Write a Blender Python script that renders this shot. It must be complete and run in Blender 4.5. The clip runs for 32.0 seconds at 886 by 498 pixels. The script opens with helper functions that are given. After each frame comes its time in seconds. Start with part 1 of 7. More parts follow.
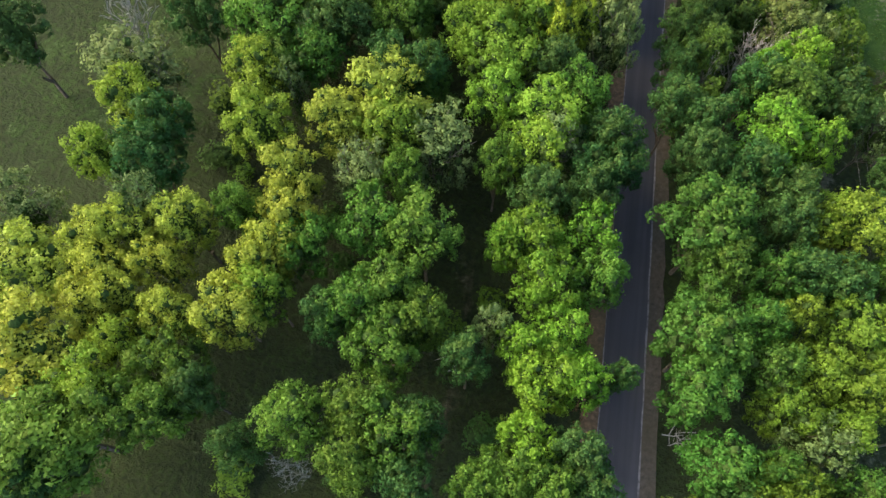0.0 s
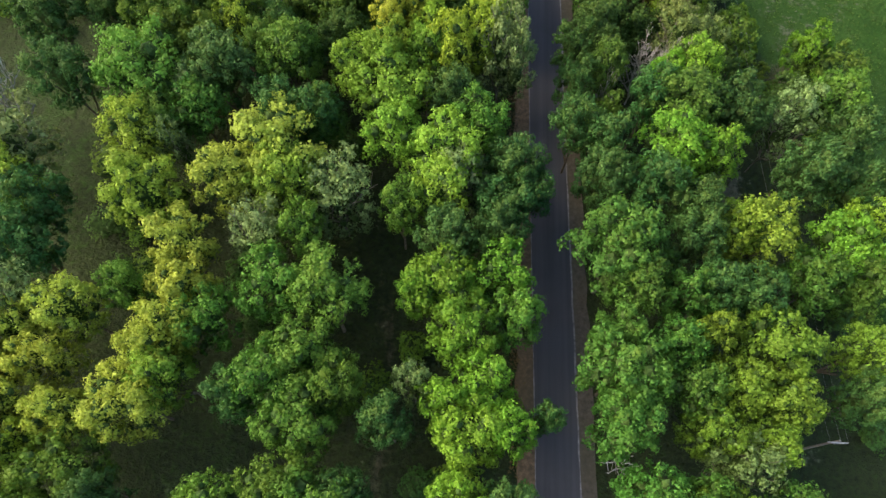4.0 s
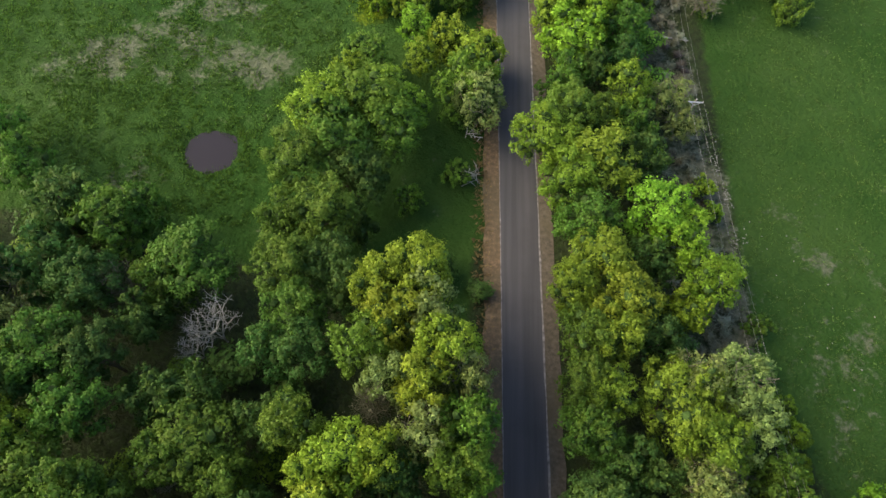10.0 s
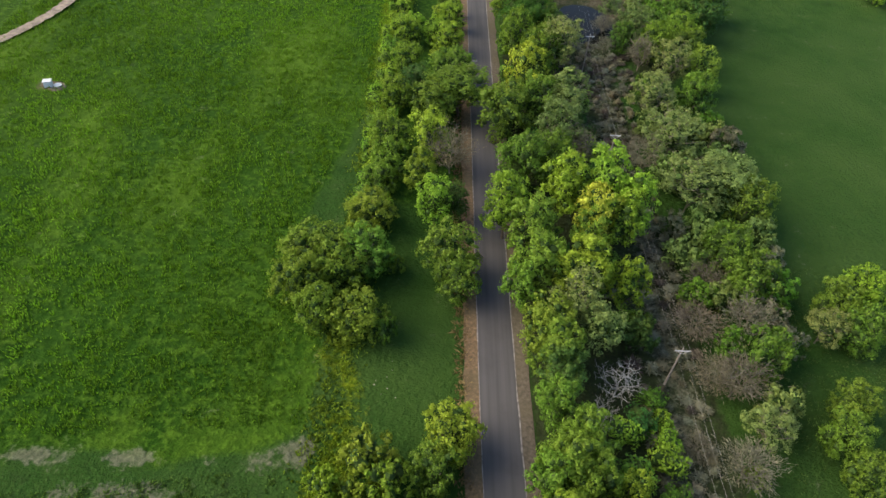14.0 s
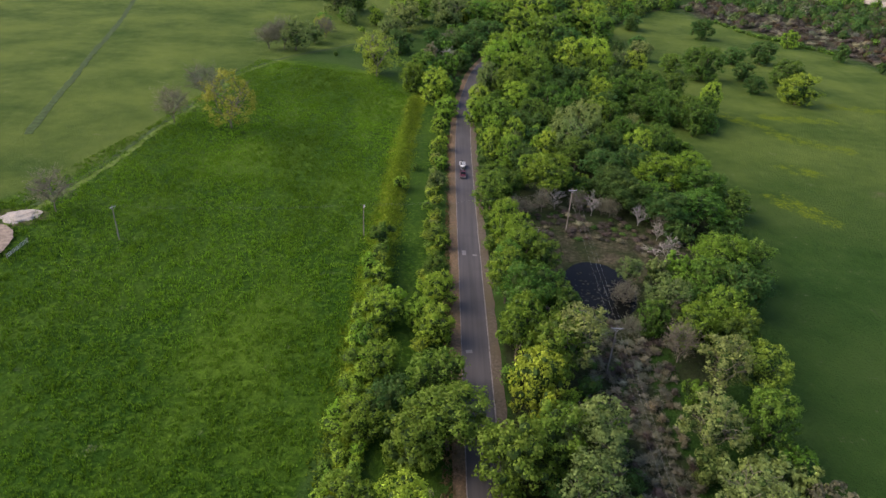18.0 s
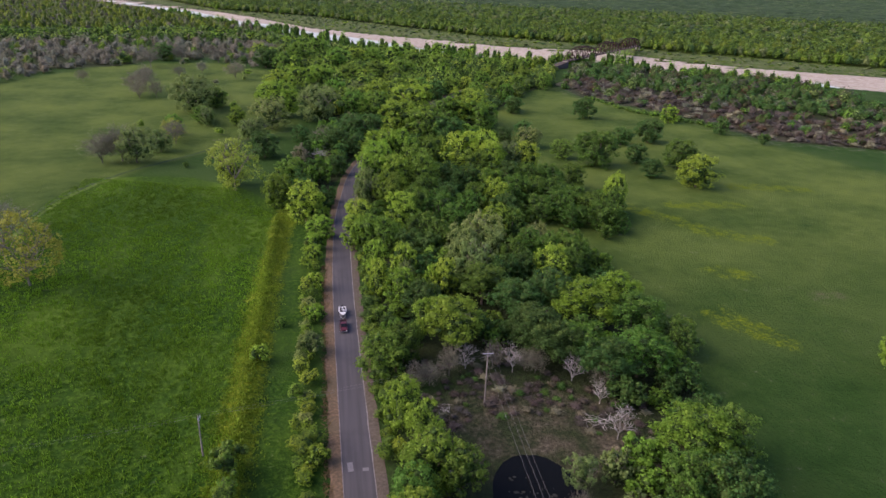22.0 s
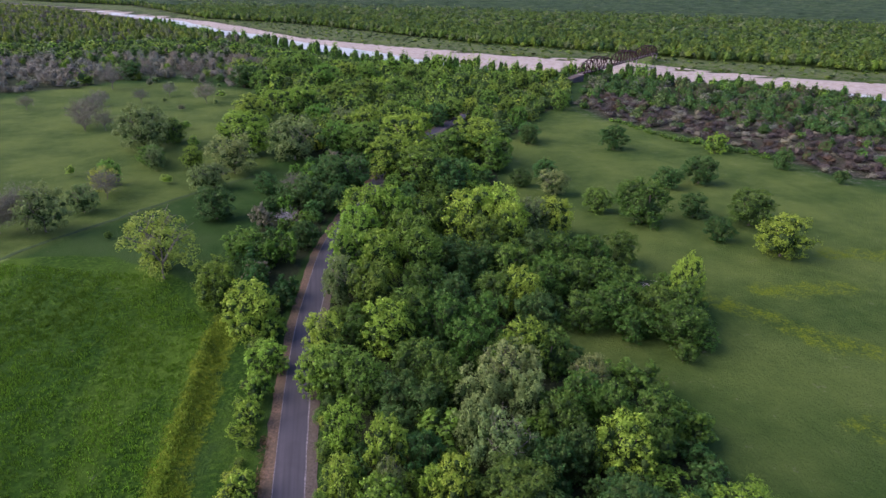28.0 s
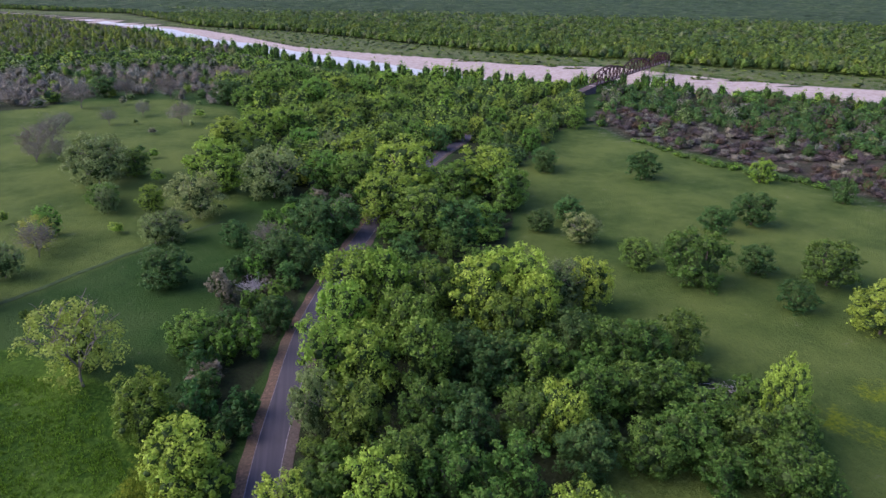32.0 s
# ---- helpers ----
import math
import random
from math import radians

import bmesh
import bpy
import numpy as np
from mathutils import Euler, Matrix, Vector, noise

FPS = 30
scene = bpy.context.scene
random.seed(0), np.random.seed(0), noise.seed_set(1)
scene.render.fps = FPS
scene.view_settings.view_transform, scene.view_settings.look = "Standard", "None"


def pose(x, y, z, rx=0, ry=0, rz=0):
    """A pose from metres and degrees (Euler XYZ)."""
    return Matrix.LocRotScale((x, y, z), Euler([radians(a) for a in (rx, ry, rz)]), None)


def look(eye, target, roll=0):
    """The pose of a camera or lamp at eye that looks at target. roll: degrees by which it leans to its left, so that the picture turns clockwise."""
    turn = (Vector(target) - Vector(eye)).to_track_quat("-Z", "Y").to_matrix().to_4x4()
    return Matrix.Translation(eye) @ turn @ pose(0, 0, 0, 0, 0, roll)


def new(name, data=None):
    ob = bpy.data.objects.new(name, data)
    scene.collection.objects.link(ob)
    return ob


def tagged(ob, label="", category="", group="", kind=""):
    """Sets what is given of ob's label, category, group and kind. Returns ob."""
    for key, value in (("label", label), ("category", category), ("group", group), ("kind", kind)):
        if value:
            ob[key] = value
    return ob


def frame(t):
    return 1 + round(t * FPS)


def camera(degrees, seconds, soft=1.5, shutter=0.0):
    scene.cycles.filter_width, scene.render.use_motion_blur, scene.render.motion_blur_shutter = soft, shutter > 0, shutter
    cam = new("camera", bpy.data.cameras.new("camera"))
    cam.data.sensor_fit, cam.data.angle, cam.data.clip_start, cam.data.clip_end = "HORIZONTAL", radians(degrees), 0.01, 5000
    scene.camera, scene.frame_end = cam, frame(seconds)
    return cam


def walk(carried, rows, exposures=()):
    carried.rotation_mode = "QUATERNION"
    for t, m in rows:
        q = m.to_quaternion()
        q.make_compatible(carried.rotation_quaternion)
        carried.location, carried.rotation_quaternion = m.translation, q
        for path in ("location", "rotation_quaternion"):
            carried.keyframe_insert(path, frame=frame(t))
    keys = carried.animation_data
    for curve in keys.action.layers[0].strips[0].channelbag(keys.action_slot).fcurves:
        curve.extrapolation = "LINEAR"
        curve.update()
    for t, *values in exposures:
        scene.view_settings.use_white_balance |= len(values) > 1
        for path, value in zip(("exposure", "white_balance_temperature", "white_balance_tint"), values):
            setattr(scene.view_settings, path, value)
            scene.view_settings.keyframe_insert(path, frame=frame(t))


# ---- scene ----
cam = camera(69.5, 32.0)
PATH = [
    (0, (-2.26, 0.04, 91.81), (-3.152, 3.985, 82.662), -1.47),
    (0.5, (-1.82, 0.12, 91.82), (-2.628, 4.071, 82.671), -1.24),
    (1, (-1.32, 0.11, 91.81), (-1.824, 4.109, 82.661), -0.08),
    (1.5, (-0.76, 0.04, 91.78), (-1.029, 4.060, 82.634), 0.85),
    (2, (-0.10, 0.02, 91.72), (-0.318, 4.052, 82.569), 1.35),
    (2.5, (0.64, 0.67, 91.63), (0.441, 4.654, 82.454), 1.60),
    (4.5, (2.48, 12.02, 90.50), (2.360, 16.082, 81.360), 1.74),
    (5, (2.49, 16.63, 90.15), (2.396, 20.729, 81.026), 2.00),
    (5.5, (2.40, 21.91, 89.78), (2.336, 26.035, 80.673), 2.49),
    (6, (2.31, 27.50, 89.43), (2.296, 31.649, 80.327), 3.07),
    (6.5, (2.36, 33.34, 89.11), (2.377, 37.517, 80.023), 3.65),
    (7, (2.41, 39.38, 88.86), (2.470, 43.577, 79.781), 4.13),
    (7.5, (2.44, 45.56, 88.63), (2.538, 49.784, 79.561), 4.62),
    (8, (2.40, 51.81, 88.45), (2.523, 56.049, 79.393), 5.00),
    (8.5, (2.35, 58.15, 88.26), (2.505, 62.404, 79.212), 5.39),
    (9, (2.26, 64.50, 88.05), (2.450, 68.778, 79.013), 5.77),
    (9.5, (2.20, 70.82, 87.84), (2.419, 75.130, 78.819), 6.04),
    (10, (2.27, 77.16, 87.61), (2.505, 81.507, 78.602), 6.22),
    (10.5, (2.34, 83.59, 87.45), (2.594, 88.056, 78.507), 6.23),
    (11, (2.48, 89.76, 87.36), (2.703, 94.833, 78.749), 5.66),
    (11.5, (2.63, 96.07, 87.21), (2.842, 101.662, 78.917), 5.30),
    (12, (2.77, 102.53, 87.05), (2.974, 108.520, 79.046), 5.04),
    (12.5, (2.84, 109.05, 86.95), (3.048, 115.337, 79.173), 4.93),
    (13, (2.94, 115.63, 86.87), (3.149, 122.212, 79.346), 4.63),
    (13.5, (2.99, 122.20, 86.83), (3.203, 129.063, 79.559), 4.44),
    (14, (3.00, 128.75, 86.83), (3.223, 135.873, 79.809), 4.27),
    (14.5, (3.04, 135.44, 86.82), (3.275, 142.802, 80.051), 4.10),
    (16.5, (3.31, 162.13, 86.91), (3.538, 170.300, 81.147), 4.41),
    (17, (3.37, 168.87, 86.91), (3.594, 177.223, 81.419), 4.18),
    (17.5, (3.48, 175.64, 86.94), (3.676, 184.169, 81.727), 3.84),
    (18, (3.64, 182.46, 87.00), (3.827, 191.160, 82.075), 3.61),
    (18.5, (3.86, 189.25, 87.06), (4.233, 198.109, 82.434), 3.38),
    (19, (4.17, 196.02, 87.15), (4.828, 205.023, 82.852), 3.05),
    (19.5, (4.63, 202.75, 87.25), (5.416, 211.829, 83.147), 2.93),
    (20, (5.35, 209.37, 87.29), (6.226, 218.536, 83.380), 2.72),
    (20.5, (6.32, 215.91, 87.41), (7.802, 225.002, 83.517), 2.70),
    (21, (7.32, 222.48, 87.50), (9.094, 231.528, 83.622), 2.59),
    (21.5, (8.63, 229.06, 87.64), (10.399, 238.099, 83.756), 2.39),
    (22, (10.00, 235.68, 87.76), (11.765, 244.725, 83.880), 2.29),
    (22.5, (11.38, 242.33, 87.83), (13.144, 251.379, 83.950), 2.19),
    (23, (12.72, 248.95, 87.93), (14.480, 257.997, 84.054), 2.19),
    (23.5, (14.00, 255.60, 88.03), (15.752, 264.647, 84.156), 2.09),
    (24, (15.18, 262.27, 88.15), (16.940, 271.316, 84.272), 1.99),
    (24.5, (16.33, 268.95, 88.26), (18.085, 278.005, 84.386), 1.89),
    (25, (17.48, 275.70, 88.35), (19.239, 284.751, 84.486), 1.89),
    (25.5, (18.56, 282.35, 88.46), (20.309, 291.408, 84.602), 1.79),
    (27.5, (22.85, 309.18, 88.88), (24.587, 318.252, 85.048), 1.59),
    (28, (23.90, 315.89, 89.01), (25.625, 324.961, 85.181), 1.49),
    (28.5, (24.89, 322.60, 89.14), (26.617, 331.681, 85.323), 1.39),
    (29, (25.89, 329.38, 89.26), (27.619, 338.461, 85.444), 1.39),
    (29.5, (26.87, 336.11, 89.37), (28.592, 345.201, 85.574), 1.29),
    (30, (27.85, 342.84, 89.49), (29.569, 351.932, 85.696), 1.19),
    (30.5, (28.83, 349.57, 89.59), (30.551, 358.667, 85.804), 1.09),
    (31, (29.80, 356.37, 89.71), (31.519, 365.467, 85.931), 0.99),
    (31.5, (30.71, 363.15, 89.85), (32.428, 372.250, 86.075), 0.89),
    (32, (31.60, 369.91, 89.96), (33.322, 379.013, 86.183), 0.99),
]
walk(cam, [(t, look(eye, target, roll)) for t, eye, target, roll in PATH],
     exposures=((0.0, 1.78, 6450, 12), (6.0, 1.73, 6500, 10), (10.0, 1.48, 6500, 10), (13.0, 1.28, 6500, 10), (17.0, 0.98, 6400, 18), (20.0, 0.85, 6200, 33), (24.0, 0.81, 5800, 37), (32.0, 0.86, 5350, 46)))


# ---- sky, sun ----
SUN_FROM = Vector((-0.80, 0.06, 0.58)).normalized()
world = bpy.data.worlds.new("sky")
world.use_nodes = True
scene.world = world
wn = world.node_tree.nodes
sky = wn.new("ShaderNodeTexSky")
sky.sky_type = "NISHITA"
sky.sun_disc = False
sky.sun_elevation = math.asin(SUN_FROM.z)
sky.sun_rotation = math.atan2(SUN_FROM.x, SUN_FROM.y)
sky.dust_density = 2.0
wn["Background"].inputs["Strength"].default_value = 0.13
world.node_tree.links.new(sky.outputs["Color"], wn["Background"].inputs["Color"])
sun_data = bpy.data.lights.new("sun", "SUN")
sun_data.energy = 2.1
sun_data.angle = radians(56.0)
sun_data.color = (1.0, 0.84, 0.52)
sun = new("sun", sun_data)
sun.matrix_basis = look(SUN_FROM * 900, (0, 0, 0))


# ---- materials ----
def material(name, rough=0.9):
    m = bpy.data.materials.new(name)
    m.use_nodes = True
    n, l = m.node_tree.nodes, m.node_tree.links
    b = n["Principled BSDF"]
    b.inputs["Roughness"].default_value = rough
    b.inputs["Specular IOR Level"].default_value = 0.25
    return m, n, l, b


def noise_node(n, l, scale, detail=4.0, coords=None, rough=0.55):
    t = n.new("ShaderNodeTexNoise")
    t.inputs["Scale"].default_value = scale
    t.inputs["Detail"].default_value = detail
    t.inputs["Roughness"].default_value = rough
    if coords is not None:
        l.new(coords, t.inputs["Vector"])
    return t.outputs["Fac"]


def ramp(n, l, fac, *stops):
    r = n.new("ShaderNodeValToRGB")
    e = r.color_ramp.elements
    while len(e) < len(stops):
        e.new(0.5)
    for el, (p, c) in zip(e, stops):
        el.position, el.color = p, (*c, 1)
    l.new(fac, r.inputs["Fac"])
    return r.outputs["Color"]


def mix(n, l, fac, a, b, how="MIX"):
    x = n.new("ShaderNodeMix")
    x.data_type, x.blend_type = "RGBA", how
    for sock, v in ((x.inputs["Factor"], fac), (x.inputs["A"], a), (x.inputs["B"], b)):
        if isinstance(v, (int, float)):
            sock.default_value = v
        elif isinstance(v, tuple):
            sock.default_value = (*v, 1)
        else:
            l.new(v, sock)
    return x.outputs["Result"]


def maths(n, l, how, a, b=0.0, clamp=False):
    x = n.new("ShaderNodeMath")
    x.operation, x.use_clamp = how, clamp
    for sock, v in zip(x.inputs, (a, b)):
        if isinstance(v, (int, float)):
            sock.default_value = v
        else:
            l.new(v, sock)
    return x.outputs["Value"]


def bump(n, l, b, height, strength=0.5, distance=0.1):
    k = n.new("ShaderNodeBump")
    k.inputs["Strength"].default_value = strength
    k.inputs["Distance"].default_value = distance
    l.new(height, k.inputs["Height"])
    l.new(k.outputs["Normal"], b.inputs["Normal"])


def position(n):
    return n.new("ShaderNodeNewGeometry").outputs["Position"]


def plain(name, colour, rough=0.7, scale=3.0, vary=0.25, metal=0.0):
    m, n, l, b = material(name, rough)
    f = noise_node(n, l, scale, 5.0, position(n))
    dark = tuple(c * (1 - vary) for c in colour)
    lite = tuple(min(1.0, c * (1 + vary)) for c in colour)
    l.new(ramp(n, l, f, (0.3, dark), (0.7, lite)), b.inputs["Base Color"])
    b.inputs["Metallic"].default_value = metal
    bump(n, l, b, f, 0.2, 0.02)
    return m


def leaf_material(name, through_share, joined=False, vary=1.1):
    """Leaves: the tree's own colour, varied leaf by leaf, tree by tree and in patches, yellower in places towards the
    top, with light coming through.
    """
    m, n, l, b = material(name, 0.6)
    b.inputs["Specular IOR Level"].default_value = 0.15
    info = n.new("ShaderNodeObjectInfo")
    geo = n.new("ShaderNodeNewGeometry")
    tint = n.new("ShaderNodeHueSaturation")
    own = n.new("ShaderNodeAttribute")
    own.attribute_name = "leaf_colour"
    l.new(own.outputs["Color"] if joined else info.outputs["Color"], tint.inputs["Color"])
    l.new(maths(n, l, "ADD", maths(n, l, "MULTIPLY", info.outputs["Random"], 0.03), 0.487), tint.inputs["Hue"])
    patch = noise_node(n, l, 0.35, 3.0, geo.outputs["Position"])
    v = maths(n, l, "ADD", maths(n, l, "MULTIPLY", geo.outputs["Random Per Island"], vary), 0.9 - vary / 2)
    v = maths(n, l, "MULTIPLY", v, maths(n, l, "ADD", maths(n, l, "MULTIPLY", patch, 0.7), 0.7))
    l.new(v, tint.inputs["Value"])
    yellow_share = maths(n, l, "MULTIPLY", maths(n, l, "MULTIPLY", maths(n, l, "SUBTRACT", patch, 0.48), 3.5, True), 0.12)
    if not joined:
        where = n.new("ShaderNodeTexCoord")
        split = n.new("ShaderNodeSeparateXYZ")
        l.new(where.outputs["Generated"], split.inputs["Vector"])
        # More yellow above 0.62 of the crown's height, broken up by noise.
        yellowish = maths(n, l, "MULTIPLY", maths(n, l, "SUBTRACT", split.outputs["Z"], 0.62), 2.4, True)
        yellowish = maths(n, l, "MULTIPLY", yellowish, maths(n, l, "MULTIPLY", maths(n, l, "SUBTRACT", noise_node(n, l, 0.8, 3.0, geo.outputs["Position"]), 0.40), 2.6, True))
        yellow_share = maths(n, l, "ADD", yellow_share, maths(n, l, "MULTIPLY", yellowish, 0.34))
    yellow = mix(n, l, yellow_share, tint.outputs["Color"], (0.26, 0.275, 0.026))
    l.new(yellow, b.inputs["Base Color"])
    back = n.new("ShaderNodeBsdfTranslucent")
    l.new(yellow, back.inputs["Color"])
    both = n.new("ShaderNodeMixShader")
    both.inputs["Fac"].default_value = through_share
    l.new(b.outputs["BSDF"], both.inputs[1])
    l.new(back.outputs["BSDF"], both.inputs[2])
    l.new(both.outputs["Shader"], n["Material Output"].inputs["Surface"])
    return m


def ground_material():
    m, n, l, b = material("ground_cover", 0.95)
    b.inputs["Specular IOR Level"].default_value = 0.06
    p = position(n)

    def layer(name):
        a = n.new("ShaderNodeAttribute")
        a.attribute_name = name
        s = n.new("ShaderNodeSeparateColor")
        l.new(a.outputs["Color"], s.inputs["Color"])
        return s.outputs

    one, two = layer("cover"), layer("wear")
    shade = n.new("ShaderNodeAttribute")
    shade.attribute_name = "cover"
    cover_alpha = shade.outputs["Alpha"]
    wide = noise_node(n, l, 0.025, 5.0, p)
    mid = noise_node(n, l, 0.16, 6.0, p, 0.65)
    fine = noise_node(n, l, 1.1, 6.0, p, 0.7)
    tuft = noise_node(n, l, 3.2, 4.0, p, 0.7)

    def ragged(mask, amount=0.7):
        s = maths(n, l, "ADD", mask, maths(n, l, "MULTIPLY", maths(n, l, "SUBTRACT", mid, 0.5), amount))
        s = maths(n, l, "ADD", s, maths(n, l, "MULTIPLY", maths(n, l, "SUBTRACT", fine, 0.5), amount * 0.6))
        return maths(n, l, "MULTIPLY", maths(n, l, "SUBTRACT", s, 0.35), 3.3, True)

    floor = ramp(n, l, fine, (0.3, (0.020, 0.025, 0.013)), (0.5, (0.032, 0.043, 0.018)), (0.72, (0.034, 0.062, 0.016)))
    meadow = ramp(n, l, mid, (0.28, (0.016, 0.050, 0.008)), (0.5, (0.026, 0.072, 0.012)), (0.75, (0.043, 0.090, 0.019)))
    meadow = mix(n, l, maths(n, l, "MULTIPLY", maths(n, l, "SUBTRACT", tuft, 0.36), 2.6, True), meadow, (0.019, 0.042, 0.007))
    meadow = mix(n, l, maths(n, l, "MULTIPLY", maths(n, l, "SUBTRACT", fine, 0.55), 3.0, True), meadow, (0.060, 0.112, 0.026))
    meadow = mix(n, l, maths(n, l, "MULTIPLY", maths(n, l, "SUBTRACT", wide, 0.40), 3.2, True), meadow, (0.045, 0.086, 0.019))
    lush = ramp(n, l, fine, (0.38, (0.006, 0.022, 0.0016)), (0.5, (0.018, 0.056, 0.004)), (0.62, (0.048, 0.112, 0.009)))
    lush = mix(n, l, maths(n, l, "MULTIPLY", mid, 0.45), lush, (0.020, 0.060, 0.004))
    lush = mix(n, l, maths(n, l, "MULTIPLY", maths(n, l, "SUBTRACT", wide, 0.42), 2.6, True), lush, (0.044, 0.094, 0.008))
    sweep_at = n.new("ShaderNodeMapping")
    sweep_at.inputs["Rotation"].default_value = (0, 0, 0.6)
    sweep_at.inputs["Scale"].default_value = (1.0, 0.4, 1.0)
    l.new(p, sweep_at.inputs["Vector"])
    clump = noise_node(n, l, 0.55, 3.0, p, 0.6)
    # Shading of the grass clumps put into colour: bright crests, dark troughs.
    lush = mix(n, l, maths(n, l, "MULTIPLY", maths(n, l, "SUBTRACT", clump, 0.49), 3.2, True), lush, (0.082, 0.160, 0.013))
    lush = mix(n, l, maths(n, l, "MULTIPLY", maths(n, l, "SUBTRACT", 0.47, clump), 3.6, True), lush, (0.018, 0.058, 0.004))
    sweep = noise_node(n, l, 0.045, 4.0, sweep_at.outputs["Vector"])
    lush = mix(n, l, maths(n, l, "MULTIPLY", maths(n, l, "SUBTRACT", sweep, 0.50), 4.0, True), lush, (0.080, 0.152, 0.013))
    lush = mix(n, l, maths(n, l, "MULTIPLY", maths(n, l, "SUBTRACT", 0.48, sweep), 4.0, True), lush, (0.026, 0.074, 0.006))
    pale = mix(n, l, fine, (0.082, 0.122, 0.021), (0.158, 0.208, 0.042))
    meadow = mix(n, l, maths(n, l, "MULTIPLY", cover_alpha, maths(n, l, "MULTIPLY", maths(n, l, "SUBTRACT", maths(n, l, "ADD", maths(n, l, "MULTIPLY", wide, 0.7), maths(n, l, "MULTIPLY", mid, 0.3)), 0.28), 2.2, True)), meadow, pale)
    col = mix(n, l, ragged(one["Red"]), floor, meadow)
    col = mix(n, l, ragged(one["Green"]), col, lush)
    dirt = ramp(n, l, fine, (0.3, (0.075, 0.056, 0.042)), (0.7, (0.17, 0.13, 0.10)))
    col = mix(n, l, ragged(one["Blue"]), col, dirt)
    dry = ramp(n, l, fine, (0.3, (0.072, 0.082, 0.046)), (0.7, (0.200, 0.190, 0.142)))
    col = mix(n, l, maths(n, l, "MULTIPLY", ragged(two["Red"], 2.2), 0.7), col, dry)
    flowers_and_lit_bank = ramp(n, l, fine, (0.35, (0.046, 0.096, 0.006)), (0.7, (0.180, 0.215, 0.010)))
    col = mix(n, l, ragged(two["Green"], 1.5), col, flowers_and_lit_bank)
    sand = ramp(n, l, mid, (0.28, (0.29, 0.235, 0.170)), (0.5, (0.42, 0.370, 0.295)), (0.75, (0.53, 0.480, 0.395)))
    col = mix(n, l, ragged(two["Blue"], 0.5), col, sand)
    l.new(col, b.inputs["Base Color"])
    h = maths(n, l, "ADD", maths(n, l, "MULTIPLY", fine, 0.7), maths(n, l, "MULTIPLY", tuft, 0.4))
    h = maths(n, l, "ADD", h, maths(n, l, "MULTIPLY", clump, 0.8))
    bump(n, l, b, h, 1.0, 0.6)
    return m


def asphalt_material():
    m, n, l, b = material("asphalt", 0.85)
    p = position(n)
    long = n.new("ShaderNodeMapping")
    long.inputs["Scale"].default_value = (1.0, 0.03, 1.0)
    l.new(p, long.inputs["Vector"])
    streak = noise_node(n, l, 0.9, 4.0, long.outputs["Vector"])
    grain = noise_node(n, l, 14.0, 5.0, p, 0.7)
    blot = noise_node(n, l, 0.12, 4.0, p)
    col = ramp(n, l, streak, (0.35, (0.045, 0.044, 0.050)), (0.65, (0.076, 0.073, 0.079)))
    col = mix(n, l, maths(n, l, "MULTIPLY", grain, 0.5), col, (0.11, 0.105, 0.105))
    col = mix(n, l, maths(n, l, "MULTIPLY", maths(n, l, "SUBTRACT", blot, 0.5), 2.0, True), col, (0.045, 0.043, 0.047))
    l.new(col, b.inputs["Base Color"])
    bump(n, l, b, grain, 0.3, 0.02)
    return m


def verge_material(name, shade=1.0):
    m, n, l, b = material(name, 0.95)
    p = position(n)
    f = noise_node(n, l, 1.6, 6.0, p, 0.7)
    w = noise_node(n, l, 0.09, 4.0, p)
    tones = [tuple(c * shade for c in t) for t in (((0.07, 0.054, 0.034), (0.155, 0.105, 0.062), (0.27, 0.175, 0.105)) if shade == 1.0 else ((0.10, 0.085, 0.064), (0.19, 0.158, 0.120), (0.28, 0.238, 0.185)))]
    col = ramp(n, l, f, (0.3, tones[0]), (0.52, tones[1]), (0.72, tones[2]))
    col = mix(n, l, maths(n, l, "MULTIPLY", maths(n, l, "SUBTRACT", w, 0.42), 3.0, True), col, (0.10, 0.085, 0.05))
    l.new(col, b.inputs["Base Color"])
    bump(n, l, b, f, 0.8, 0.15)
    return m


def water_material(name, colour, rough=0.06, gloss=0.5):
    m, n, l, b = material(name, rough)
    b.inputs["Specular IOR Level"].default_value = gloss
    b.inputs["Base Color"].default_value = (*colour, 1)
    bump(n, l, b, noise_node(n, l, 0.8, 3.0, position(n)), 0.05, 0.03)
    return m


def woods_material():
    """The far woods' canopy: each crown in its own tone."""
    m, n, l, b = material("woods_canopy", 0.9)
    b.inputs["Specular IOR Level"].default_value = 0.1
    p = position(n)
    a = n.new("ShaderNodeAttribute")
    a.attribute_name = "tone"
    wide = noise_node(n, l, 0.006, 4.0, p)
    fine = noise_node(n, l, 0.07, 7.0, p, 0.75)
    # Canopy tones carry extra blue: the haze of distance is put into the colour.
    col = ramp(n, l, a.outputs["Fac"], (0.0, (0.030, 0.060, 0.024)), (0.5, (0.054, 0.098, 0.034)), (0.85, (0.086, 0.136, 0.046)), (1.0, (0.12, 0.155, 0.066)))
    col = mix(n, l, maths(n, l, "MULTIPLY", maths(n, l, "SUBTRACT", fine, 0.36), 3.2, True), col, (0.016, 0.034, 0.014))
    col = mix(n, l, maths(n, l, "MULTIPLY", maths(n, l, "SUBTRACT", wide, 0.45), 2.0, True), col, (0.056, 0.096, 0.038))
    l.new(col, b.inputs["Base Color"])
    bump(n, l, b, fine, 1.0, 7.0)
    return m


